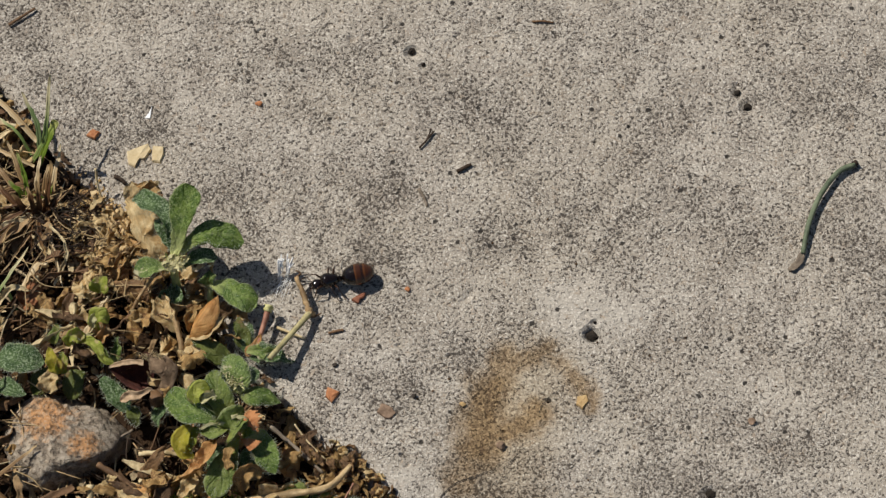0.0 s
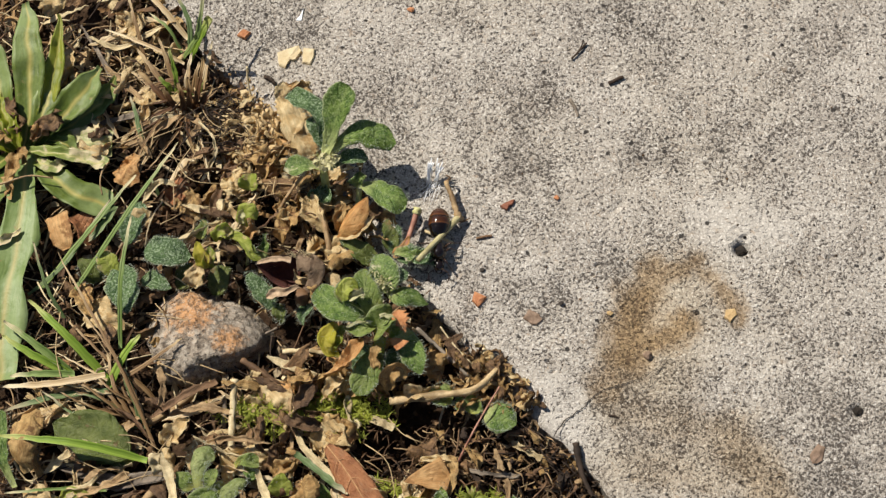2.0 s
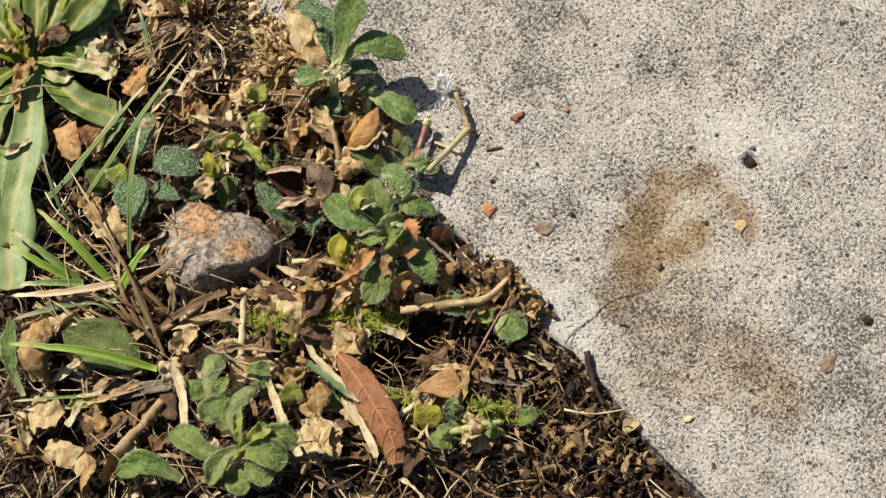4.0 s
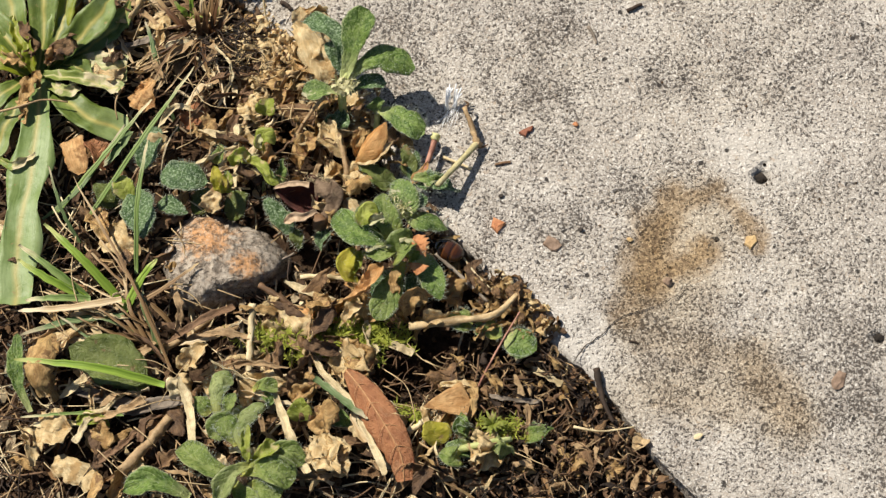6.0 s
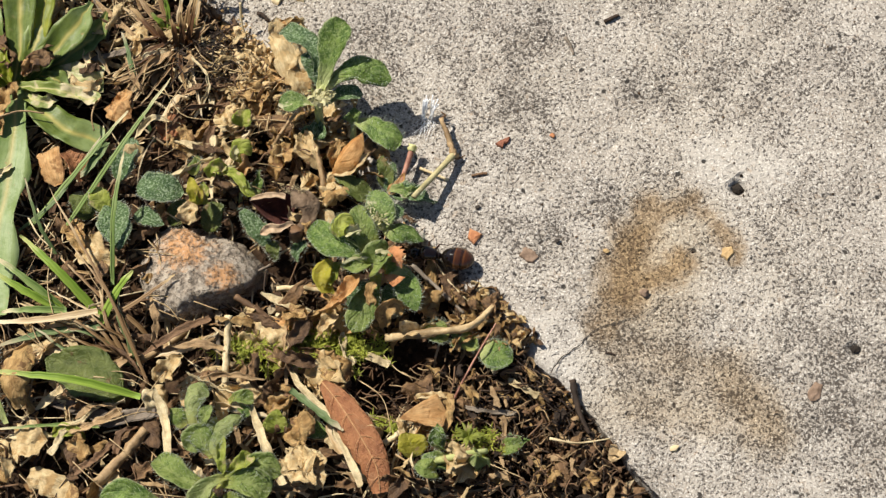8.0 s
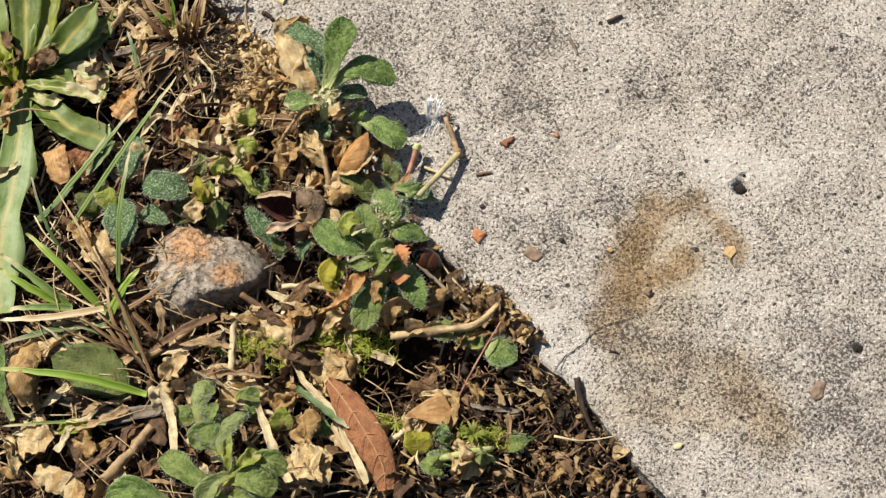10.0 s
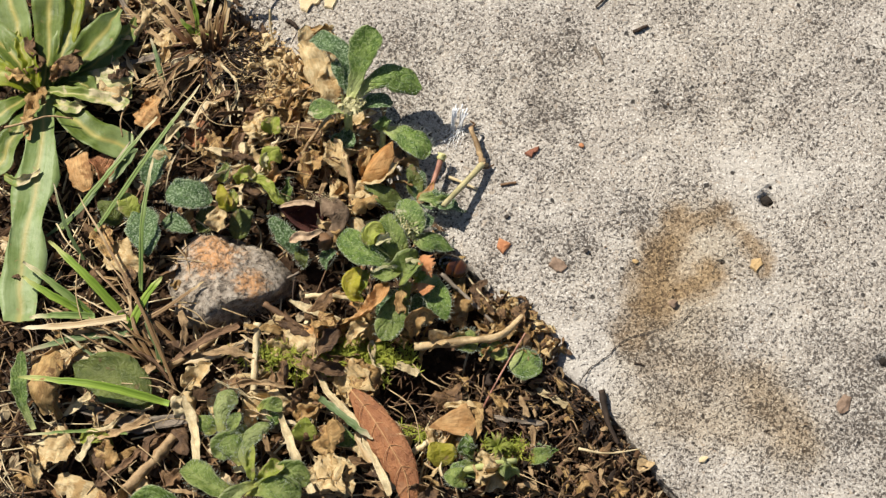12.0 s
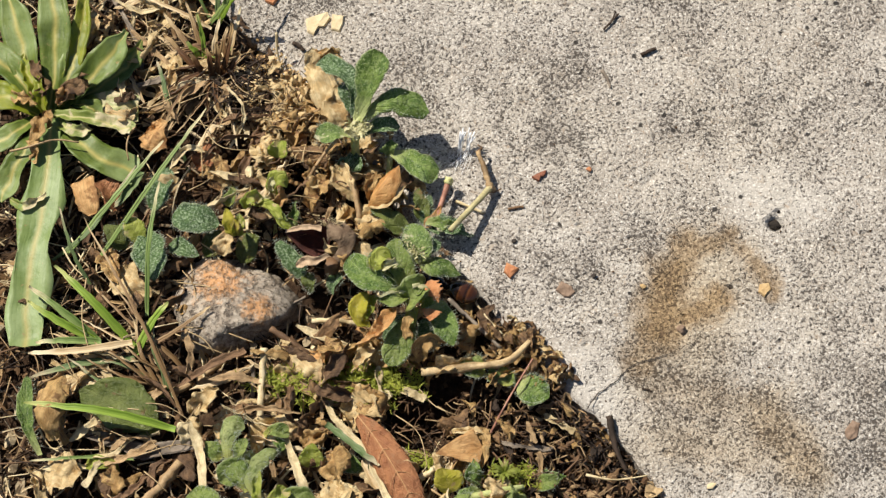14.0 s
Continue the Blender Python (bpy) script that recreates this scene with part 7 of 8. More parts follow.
def heap(x0, y0, x1, y1, count, low, high, seed, sizes=(3.0, 7.5), kinds=None, over=1.0):
    """Crumpled dead leaves heaped over a stretch of the plan."""
    rng = random.Random(seed)
    for k in range(count):
        z = rng.uniform(low, high)
        a = plan(rng.uniform(x0, x1), rng.uniform(y0, y1), z)
        if side_of(a) > over or (in_gap(a.x, a.y) and rng.random() < 0.8):
            continue
        if side_of(a) > 0:
            a.z = rng.uniform(0.4, 1.6)
        t = rng.uniform(0, 6.283)
        size = rng.uniform(*sizes) * 1.2
        b = a + V((math.cos(t) * size, math.sin(t) * size, rng.gauss(0, 1.4)))
        m, label = rng.choice(kinds or ((DEAD_TAN, "crumpled tan dead leaf"), (DEAD_CREAM, "crumpled cream dead leaf"), (DEAD_CREAM, "crumpled cream dead leaf"), (DEAD_CREAM, "crumpled cream dead leaf"), (DEAD_BROWN, "crumpled brown dead leaf"), (DEAD_DARK, "crumpled dark brown dead leaf")))
        dead_leaf(tuple(a), tuple(b), size * rng.uniform(0.22, 0.6), m, label + " in the litter", rng.choice(("torn", "lance", "ovate")), None, rng.choice((-1, 1)) * rng.uniform(0.3, 1.3), rng.uniform(-60, 60), rng.uniform(0.5, 1.3), rng.uniform(-90, 90), rag=rng.uniform(0.2, 0.5), crease=0.3)


def dried_heads():
    """The crumbling seed heads at the end of the tan stem."""
    rng = random.Random(41)
    for k in range(150):
        x, y = rng.uniform(835, 995), rng.uniform(520, 630)
        a = V(PLACE(x, y))
        if side_of(a) > 3.2:
            continue
        a.z = rng.uniform(-1.8, 1.6) if side_of(a) < 0 else rng.uniform(0.2, 0.8)
        b = a + V((rng.gauss(0, 2.2), rng.gauss(0, 1.9), rng.uniform(-1.0, 1.0)))
        if side_of(b) > 3.6:
            continue
        if side_of(b) > 0.3:
            b.z = max(0.2, min(b.z, 0.8))
        dead_leaf(tuple(a), tuple(b), rng.uniform(0.5, 1.7), rng.choice((DEAD_TAN, DEAD_TAN, DEAD_BROWN, DEAD_BROWN, DEAD_DARK, DEAD_CREAM)), "small crumpled dry seed husk by the edge", rng.choice(("torn", "lance")), None, rng.choice((-1, 1)) * rng.uniform(0.5, 1.3), rng.uniform(-60, 60), 0.8, rng.uniform(-90, 90), crease=0.35)


PX0, PX1, PX2 = V((-18.4, 26.9, 0.0)), V((-3.0, 26.8, 0.0)), V((-18.4, 18.9, 0.0))


def PLACE(x, y):
    return PX0 + (PX1 - PX0) * ((x - 840) / 155) + (PX2 - PX0) * ((y - 535) / 75)


# ---- things on and beside the slab ----
STALKPALE = stem_material("pale_green_stalk", (0.40, 0.345, 0.16), (0.66, 0.58, 0.32), 0.6)


def y_stalk():
    p = thing("broken_stalk", (-26.4, 46.0, 1.0), "broken two-coloured weed stalk lying on concrete", "stalk")
    part("stem", tube(bmesh.new(), ((-26.5, 43.6, 5.5), (-22.9, 48.7, 3.6), (-19.5, 53.7, 1.8)), 0.5, 0.58, 10, 8, 0.3, 3), STALKPALE, p, "pale yellow-green lower stem")
    part("branch", tube(bmesh.new(), ((-19.7, 53.4, 1.8), (-20.3, 55.6, 2.6), (-21.9, 60.0, 3.2)), 0.62, 0.42, 12, 8, 0.8, 5), STRAW_TAN, p, "brown dry branch")
    part("node", lump(bmesh.new(), (-19.6, 53.5, 1.8), (0.95, 0.8, 0.7), 0.5, 0.9, 6, 3), STRAW_TAN, p, "swollen brown joint")
    part("branch", tube(bmesh.new(), ((-19.9, 52.9, 1.6), (-18.9, 52.9, 1.2), (-17.7, 53.8, 0.6)), 0.3, 0.12, 8, 6, 0.4, 8), STRAW_BROWN, p)
    part("branch", tube(bmesh.new(), ((-21.9, 60.0, 3.2), (-21.2, 60.9, 2.6), (-22.0, 61.4, 3.0)), 0.3, 0.12, 8, 6, 0.4, 9), STRAW_BROWN, p)
    part("side_stem", tube(bmesh.new(), ((-25.8, 51.4, 0.6), (-23.4, 50.2, 0.9), (-20.6, 49.0, 0.5)), 0.3, 0.25, 8, 6, 0.2, 4), STRAW, p, "pale thin side stem")
    q = thing("cut_stalk", (-28.9, 47.6, 0.0), "cut pinkish stalk with a pale green end", "stalk")
    part("stem", tube(bmesh.new(), ((-29.4, 46.5, 2.4), (-28.1, 50.5, 2.8), (-27.2, 53.7, 3.0)), 0.36, 0.55, 10, 8, 0.15, 2), PINKSTEM, q)
    part("tip", tube(bmesh.new(), ((-27.2, 53.6, 3.0), (-26.9, 54.8, 3.2)), 0.75, 0.8, 5, 9, 0.5, 6), PALETIP, q, "yellow-green cut end")
    part("sheath", ribbon(bmesh.new(), ((-31.3, 45.9, 2.0), (-29.7, 46.6, 2.6), (-28.3, 49.3, 3.0)), 2.2, "lance", 10, 5, 0.8, 0, 0, 0.15, 0.5, 7), DEAD_ORANGE, q, "orange dry sheath")


def hair_tuft():
    p = thing("seed_hair_tuft", (-25.2, 58.2, 0.0), "tuft of stiff white seed hairs on concrete", "seed fluff")
    rng = random.Random(8)
    for foot, top, many in (((-25.3, 60.9, 0.5), (-24.7, 63.1, 4.0), 14), ((-23.9, 61.3, 0.5), (-22.9, 63.1, 4.0), 10)):
        for k in range(many):
            root = V(foot) + V((rng.gauss(0, .2), rng.gauss(0, .3), rng.uniform(-.2, .3)))
            tip = V(top) + V((rng.gauss(0, 0.28), rng.gauss(0, .6), rng.gauss(0, .4)))
            part("hair", tube(bmesh.new(), (root, root.lerp(tip, .5) + V((rng.gauss(0, .12), 0, rng.uniform(0, .3))), tip), 0.1, rng.uniform(0.08, 0.15), 5, 6, 0, k), HAIR, p)
    for k in range(26):
        root = V((-24.3, 60.9, 0.5)) + V((rng.gauss(0, .7), rng.gauss(0, .6), 0))
        tip = root + V((rng.uniform(-3.2, 0.4), rng.uniform(-4.5, -1), rng.uniform(-.3, .6)))
        part("hair", tube(bmesh.new(), (root, tip), 0.035, 0.02, 3, 4, 0, k), HAIR, p)


def green_twig():
    p = thing("green_stalk_piece", (69.3, 59.8, 0.8), "curved grey-green stalk piece lying on concrete", "stalk")
    part("stem", tube(bmesh.new(), ((69.4, 60.5, 0.9), (70.9, 66.2, 1.2), (73.4, 71.6, 1.3), (76.9, 76.0, 1.1), (80.0, 77.5, 0.8)), 0.46, 0.52, 22, 9, 0.15, 3), TWIGGREEN, p)
    part("frayed_end", ribbon(bmesh.new(), ((69.7, 61.4, 0.9), (68.6, 58.9, 0.4), (67.1, 57.4, 0.2)), 1.2, "torn", 8, 4, 0.3, 0, 30, 0.15, 0.7, 5), STRAW_GREY, p, "frayed grey end")
    part("cut_end", tube(bmesh.new(), ((79.3, 77.2, 0.8), (80.5, 77.9, 0.8)), 0.5, 0.6, 4, 8, 0.5, 4), DARKWOOD, p, "dark split end")


TWIGGREEN = stem_material("grey_green_stalk", (0.12, 0.155, 0.095), (0.27, 0.315, 0.20), 0.65)


def chip(at, size, material, label, name="stone_chip", turn=0, seed=0, rough=0.25):
    return single(name, lump(bmesh.new(), at, size, rough, 0.8, seed + int(abs(at[0] * 3)), 2, turn), material, at, label, name.replace("_", " "), "chips on the slab", smooth=False)


def shard(outline, height, material, label, name, seed):
    """A thin broken flake: an angular outline with sloping broken sides and an uneven top."""
    rng = random.Random(seed)
    pts = [V((p[0], p[1], 0)) for p in outline]
    mid = sum(pts, V()) / len(pts)
    ring = []
    for a, b in zip(pts, pts[1:] + pts[:1]):
        ring += [a, a.lerp(b, 0.5) + V((rng.gauss(0, .07), rng.gauss(0, .07), 0))]
    bm = bmesh.new()
    rings = []
    for inset, z in ((0.0, 0.0), (0.03, height * 0.65), (0.14, height), (0.55, height * 1.05)):
        rings.append([bm.verts.new(p.lerp(mid, inset + rng.gauss(0, 0.02)) + V((0, 0, z + (rng.gauss(0, 0.08) * height if z else 0)))) for p in ring])
    n = len(ring)
    for lo, hi in zip(rings, rings[1:]):
        for k in range(n):
            bm.faces.new((lo[k], lo[(k + 1) % n], hi[(k + 1) % n], hi[k]))
    top = bm.verts.new(mid + V((0, 0, height * 1.1)))
    for k in range(n):
        bm.faces.new((rings[-1][k], rings[-1][(k + 1) % n], top))
    bm.faces.new(rings[0][::-1])
    bmesh.ops.recalc_face_normals(bm, faces=bm.faces)
    return single(name, bm, material, tuple(mid), label, name.replace("_", " "), "chips on the slab", smooth=False)


def slab_things():
    shard(((-16.7, 39.6, 0.0), (-14.5, 38.5, 0.0), (-16.0, 36.6, 0.0), (-17.1, 37.8, 0.0)), 0.75, BRICK, "small angular orange brick chip on concrete", "brick_chip", 2)
    shard(((-7.0, 36.1, 0.0), (-5.1, 35.1, 0.0), (-4.6, 34.1, 0.0), (-5.5, 33.1, 0.0), (-6.4, 33.1, 0.0), (-8.0, 34.4, 0.0)), 0.5, FLINT, "thin brown stone flake on concrete", "stone_flake", 3)
    shard(((-12.3, 56.2, 0.0), (-11.2, 56.9, 0.0), (-9.6, 57.6, 0.0), (-9.9, 56.6, 0.0), (-10.6, 56.3, 0.0), (-11.0, 55.4, 0.0)), 0.6, BRICK_DARK, "dark red brick splinter on concrete", "brick_chip", 4)
    chip((-2.1, 57.7, 0.4), (0.6, 0.6, 0.45), BRICK, "tiny orange brick crumb on concrete", "brick_chip", 0, 5)
    chip((14.0, 26.9, 0.6), (0.95, 0.8, 0.7), FLINT, "small brown pebble on stained concrete", "pebble", 0, 6)
    shard(((27.8, 35.5, 0.0), (29.5, 35.8, 0.0), (29.8, 34.5, 0.0), (28.6, 33.1, 0.0), (27.5, 34.0, 0.0)), 0.5, OCHRE, "ochre flake on stained concrete", "stone_flake", 7)
    chip((7.4, 35.1, 0.3), (0.6, 0.5, 0.4), OCHRE, "tiny ochre crumb on concrete", "stone_flake", 0, 8)
    chip((-15.3, 43.8, 0.4), (0.55, 0.5, 0.4), DIRT, "dark dirt crumb on concrete", "dirt_crumb", 0, 9)
    chip((-1.2, 37.1, 0.4), (0.55, 0.5, 0.4), DIRT, "dark dirt crumb on concrete", "dirt_crumb", 30, 10)
    chip((42.9, 8.4, 0.3), (1.2, 2.2, 0.45), FLINT, "flat grey-brown scrap on concrete", "bark_scrap", -25, 11)
    # black lumps sunk into the pits, painting the shade of their depths
    chip((30.9, 47.4, -0.9), (1.15, 1.0, 0.75), PITSHADE, "black lump added as the dark inside of a concrete pit", "pebble", 0, 12)
    for at, size in (((-0.4, 106.4, -0.9), 0.85), ((61.4, 90.8, -0.5), 0.95), ((59.8, 93.8, -0.5), 0.75), ((50.3, 16.5, -0.6), 1.0), ((31.6, 49.7, -0.5), 0.4), ((1.7, 103.3, -0.4), 0.4)):
        chip(at, (size, size * 0.85, 0.6), PITSHADE, "black lump standing for the shade inside a concrete pit", "dirt_crumb", 20, 31)
    chip((-15.0, 28.1, 0.3), (1.2, 0.8, 0.4), CREAM, "flat cream chip at the slab edge", "stone_flake", -15, 13)
    chip((18.7, -1.7, 0.3), (1.0, 0.6, 0.35), CREAM, "small cream flake on concrete", "stone_flake", 10, 14)
    shard(((-61.9, 92.0, 0.0), (-60.6, 93.3, 0.0), (-59.2, 92.6, 0.0), (-60.2, 91.2, 0.0)), 0.8, BRICK, "small orange brick chip on concrete", "brick_chip", 15)
    chip((-29.3, 96.7, 0.4), (0.8, 0.6, 0.4), BRICK, "tiny orange brick crumb on concrete", "brick_chip", 0, 16)
    # brown lump added in place of a small dark pit
    chip((58.2, 29.4, 0.3), (0.7, 0.8, 0.4), FLINT, "tiny brown lump in place of a dark pit", "stone_flake", 0, 17)
    shard(((-54.1, 88.3, 0.0), (-50.1, 89.7, 0.0), (-49.4, 88.5, 0.0), (-50.5, 86.6, 0.0), (-51.6, 86.7, 0.0), (-52.5, 84.9, 0.0), (-53.7, 85.6, 0.0)), 0.55, CREAM, "curved cream dry leaf flake on concrete", "leaf_flake", 21)
    shard(((-49.2, 89.3, 0.0), (-47.0, 88.9, 0.0), (-47.7, 85.6, 0.0), (-49.3, 86.0, 0.0)), 0.5, CREAM, "short cream dry leaf flake on concrete", "leaf_flake", 22)
    shard(((-50.9, 95.1, 0.0), (-49.5, 97.6, 0.0), (-49.8, 95.0, 0.0)), 0.18, HAIR, "tiny white papery scrap on concrete", "paper_scrap", 23)
    for a, b, r, m, lab in (((7.5, 80.5, 0.4), (10.2, 81.8, 0.5), 0.45, DARKWOOD, "short dark twig bit on concrete"), ((-16.5, 49.9, 0.3), (-13.7, 50.4, 0.3), 0.32, STRAW_BROWN, "short brown twig bit on concrete"),
                            ((0.7, 85.7, 0.5), (3.5, 89.0, 0.4), 0.22, DARKWOOD, "thin dark rootlet on concrete"), ((1.8, 86.8, 0.4), (2.9, 89.4, 0.6), 0.2, DARKWOOD, "thin dark rootlet on concrete"),
                            ((-56.2, 83.3, 0.4), (-54.1, 81.6, 0.4), 0.5, DARKWOOD, "dark seed on concrete"), ((0.3, 77.5, 0.2), (1.9, 73.9, 0.2), 0.4, STRAW_GREY, "flat grey straw bit on concrete"),
                            ((22.5, 110.7, 0.3), (26.5, 110.2, 0.3), 0.25, STRAW_BROWN, "thin brown twig bit on concrete"),
                            ((7.0, 15.9, 0.2), (8.6, 15.5, 0.2), 0.25, DARKWOOD, "dark seed on concrete"), ((-77.4, 116.2, 0.6), (-72.4, 119.5, 0.6), 0.35, STRAW_BROWN, "brown twig on concrete")):
        stick((a, (V(a) + V(b)) / 2 + V((0.2, 0.1, 0.1)), b), r, r * 0.8, m, lab, "twig_bit", 6)


def stone():
    """A broken pebble: a flat weathered top and steep sides, cut from planes and roughened."""
    mid = V((-64.6, 32.7, -2.0))
    rim = [V(p) - mid for p in ((-73.5, 38.7, -0.5), (-70.9, 41.1, -0.5), (-65.2, 40.4, -0.5), (-60.4, 38.6, -0.5), (-56.1, 35.4, -0.5), (-53.9, 31.9, -0.5), (-55.4, 29.3, -2.0), (-61.6, 25.9, -2.0), (-68.9, 23.9, -2.0), (-73.0, 25.4, -2.0), (-75.0, 30.2, -0.5), (-75.3, 35.0, -0.5))]
    cuts = []
    for k, a in enumerate(rim):
        b = rim[(k + 1) % len(rim)]
        d = (b - a).normalized()
        out = V((-d.y, d.x, 0))
        if out.dot(a) < 0:
            out = -out
        out.z = 0.1 if 5 <= k <= 9 else 0.45
        out.normalize()
        cuts.append((out, max(1.0, 0.5 * (out.dot(a) + out.dot(b)))))
    for way, k in (((-0.05, 0.02, 1), 4.3), ((0.45, 0.25, 1), 5.2), ((-0.5, 0.3, 1), 5.4), ((0.1, -0.75, 1), 7.4), ((0, 0, -1), 4.0), ((-0.55, -0.5, 0.8), 7.6)):
        cuts.append((V(way).normalized(), k))
    dents = [(V((-63.7, 37.7, -1.0)) - mid, 3.2, 2.6), (V((-65.7, 34.0, 0.4)) - mid, 2.0, 0.55), (V((-60.6, 34.0, 0.0)) - mid, 0.75, 0.8), (V((-71.2, 31.1, -0.2)) - mid, 4.0, 0.6), (V((-64.5, 29.3, 0.0)) - mid, 4.5, 0.6)]
    bm = bmesh.new()
    bmesh.ops.create_icosphere(bm, subdivisions=6, radius=1)
    off = V((4.2, 1.7, 8.8))
    for v in bm.verts:
        d = v.co.normalized()
        r = sum(max(0.0, w.dot(d) / k) ** 16 for w, k in cuts) ** (-1 / 16)
        q = d * r
        r += 0.6 * noise.noise(q * 0.22 + off) + 0.55 * abs(noise.noise(q * 0.5 + off)) + 0.2 * noise.noise(q * 0.95 + off) - 0.35 * abs(noise.noise(q * 1.3 + off)) + 0.12 * noise.noise(q * 2.6 + off) - 0.1
        q = d * r
        for at, wide, deep in dents:
            q -= d * deep * math.exp(-((q - at).length / wide) ** 4)
        v.co = mid + q
    return single("stone", bm, STONE, tuple(mid), "rough grey stone with rust-orange patches lying in litter", "stone")


stone()
top_plant()
side_plant()
low_rosette()
left_plants()
bottom_plants()
edge_seedlings()
rosette()
grass_tuft()
fibre_mat()
long_grass()
moss((-43.7, 17.2, -1.0), 4.2, 90, 1)
moss((-55.7, 17.9, -1.0), 2.4, 45, 2)
moss((-37.7, 18.1, -0.5), 3.0, 50, 3)
moss((-49.2, 16.4, -1.0), 2.8, 50, 4)
moss((-34.6, 3.0, -2.5), 2.6, 30, 5)
moss((-15.4, -0.0, -1.5), 2.2, 34, 6)
dry_things()
CLOD = plain("pale_clod", (0.42, 0.29, 0.14), (0.72, 0.56, 0.32), 0.95, 1.2, 0.1)
for spot, size, seed in (((-60.2, 73.9, -0.5), (2.6, 2.0, 1.8), 1), ((-56.1, 74.2, 0.2), (3.0, 2.2, 2.0), 2), ((-57.4, 69.9, 0.0), (2.6, 2.2, 1.8), 3), ((-53.3, 72.2, 0.4), (2.4, 2.2, 1.8), 4), ((-54.5, 67.6, 0.4), (2.2, 1.8, 1.6), 5), ((-61.7, 71.6, -1.0), (2.0, 1.6, 1.4), 6), ((-50.5, 68.4, 0.6), (2.2, 1.8, 1.6), 7)):
    single("soil_clod", lump(bmesh.new(), spot, size, 0.45, 1.1, seed, 4, seed * 40), CLOD, spot, "pale crumbly clod of sandy soil", "soil clod", "sandy clods")
dead_leaf((-45.7, 64.0, 1.0), (-51.9, 77.9, 4.5), 5.4, DEAD_CREAM, "large pale crumpled dead leaf behind the shoot", "torn", (-49.8, 71.9, 3.2), -0.25, -6, 1.0, crease=0.45)
dead_leaf((-47.2, 64.3, 2.0), (-48.5, 72.6, 4.0), 4.0, DEAD_CREAM, "pale crumpled dead leaf behind the shoot", "torn", None, 0.4, 12, 1.2, crease=0.5)
dead_leaf((-51.5, 77.5, 4.0), (-46.7, 78.7, 4.6), 2.6, DEAD_TAN, "tan curled rim of a dead leaf", "torn", None, 0.8, 30, 0.9, crease=0.4)


def straw_heap(x0, y0, x1, y1, count, low, high, seed, lean, sizes=(5, 13)):
    """Loose dry grass sheaths and stalks strewn over a stretch of the plan, mostly along one way."""
    rng = random.Random(seed)
    for k in range(count):
        a = plan(rng.uniform(x0, x1), rng.uniform(y0, y1), rng.uniform(low, high))
        t = radians(lean + rng.gauss(0, 38))
        d = V((math.cos(t), math.sin(t), rng.gauss(0, 0.12))) * rng.uniform(*sizes) / 2
        if side_of(a + d) > 0 or side_of(a - d) > 0 or (in_gap(a.x, a.y) and rng.random() < 0.7):
            continue
        m, label = rng.choice(((STRAW_TAN, "tan dry grass sheath in the litter"), (STRAW_BROWN, "brown dry grass sheath in the litter"), (STRAW, "bleached dry grass sheath in the litter"), (STRAW, "bleached dry grass sheath in the litter"), (STRAW_TAN, "tan dry grass sheath in the litter"), (GRASS_DRY, "straw-coloured grass blade in the litter")))
        bow = V((-d.y, d.x, 0)) * rng.gauss(0, 0.25) + V((0, 0, rng.uniform(0, 0.8)))
        straw((tuple(a - d), tuple(a + bow), tuple(a + d)), rng.uniform(0.5, 1.7), m, label, rng.uniform(0.2, 0.9), rng.uniform(-50, 50), rng.uniform(-60, 60), 0.6, rng.choice(("torn", "blade", "lance")))


straw_heap(170, 20, 480, 150, 44, -2.5, 1.2, 81, 35)
straw_heap(290, 130, 560, 330, 40, -1.0, 3.0, 82, 60)
straw_heap(130, 420, 420, 760, 18, -3.5, -1.0, 83, -50)
straw_heap(420, 540, 760, 860, 26, -2.5, 0.3, 84, -30)
straw_heap(50, -160, 330, 20, 30, -3.0, 0.5, 85, 30)
cup()
heap(380, 190, 590, 345, 34, -0.5, 3.5, 61)
heap(425, 70, 575, 235, 60, -0.5, 2.2, 70, (1.2, 3.0), ((DEAD_CREAM, "crumpled cream dead leaf"), (DEAD_CREAM, "crumpled cream dead leaf"), (DEAD_TAN, "crumpled tan dead leaf")), 4.5)
heap(430, 545, 740, 700, 34, -2.0, 1.0, 62)
heap(470, 700, 860, 870, 30, -2.5, 0.5, 63)
DIM = ((DEAD_DARK, "crumpled dark brown dead leaf"), (DEAD_BROWN, "crumpled brown dead leaf"), (DEAD_TAN, "crumpled tan dead leaf"))
heap(40, 380, 330, 520, 18, -3.0, -0.5, 64, (2.5, 6.0), DIM)
heap(30, 600, 330, 880, 20, -3.5, -1.0, 65, (2.5, 6.0), DIM)
heap(180, 20, 480, 200, 30, -3.0, 0.5, 66)
GOLD = ((DEAD_TAN, "curled golden-tan dead leaf"), (DEAD_CREAM, "curled cream dead leaf"), (DEAD_TAN, "curled golden-tan dead leaf"), (DEAD_ORANGE, "curled orange dead leaf"))
heap(570, 540, 780, 625, 26, -1.0, 2.2, 90, (3.0, 6.5), GOLD)
heap(720, 470, 960, 610, 18, -2.4, 0.0, 91, (2.5, 6.0), GOLD, 0.5)
heap(40, 560, 330, 870, 32, -3.4, -0.8, 86)
heap(340, 605, 640, 720, 22, -2.8, -0.4, 87)
straw_heap(60, 520, 330, 860, 26, -2.6, 0.2, 88, 20)
straw_heap(300, 610, 560, 690, 12, -1.5, 1.0, 89, 25, (7, 16))
heap(445, 115, 592, 300, 60, 0.2, 3.4, 76, (1.8, 4.2), ((DEAD_TAN, "curled golden-tan dead leaf"), (DEAD_CREAM, "curled cream dead leaf"), (DEAD_TAN, "curled golden-tan dead leaf"), (DEAD_ORANGE, "curled orange dead leaf")), 3.0)
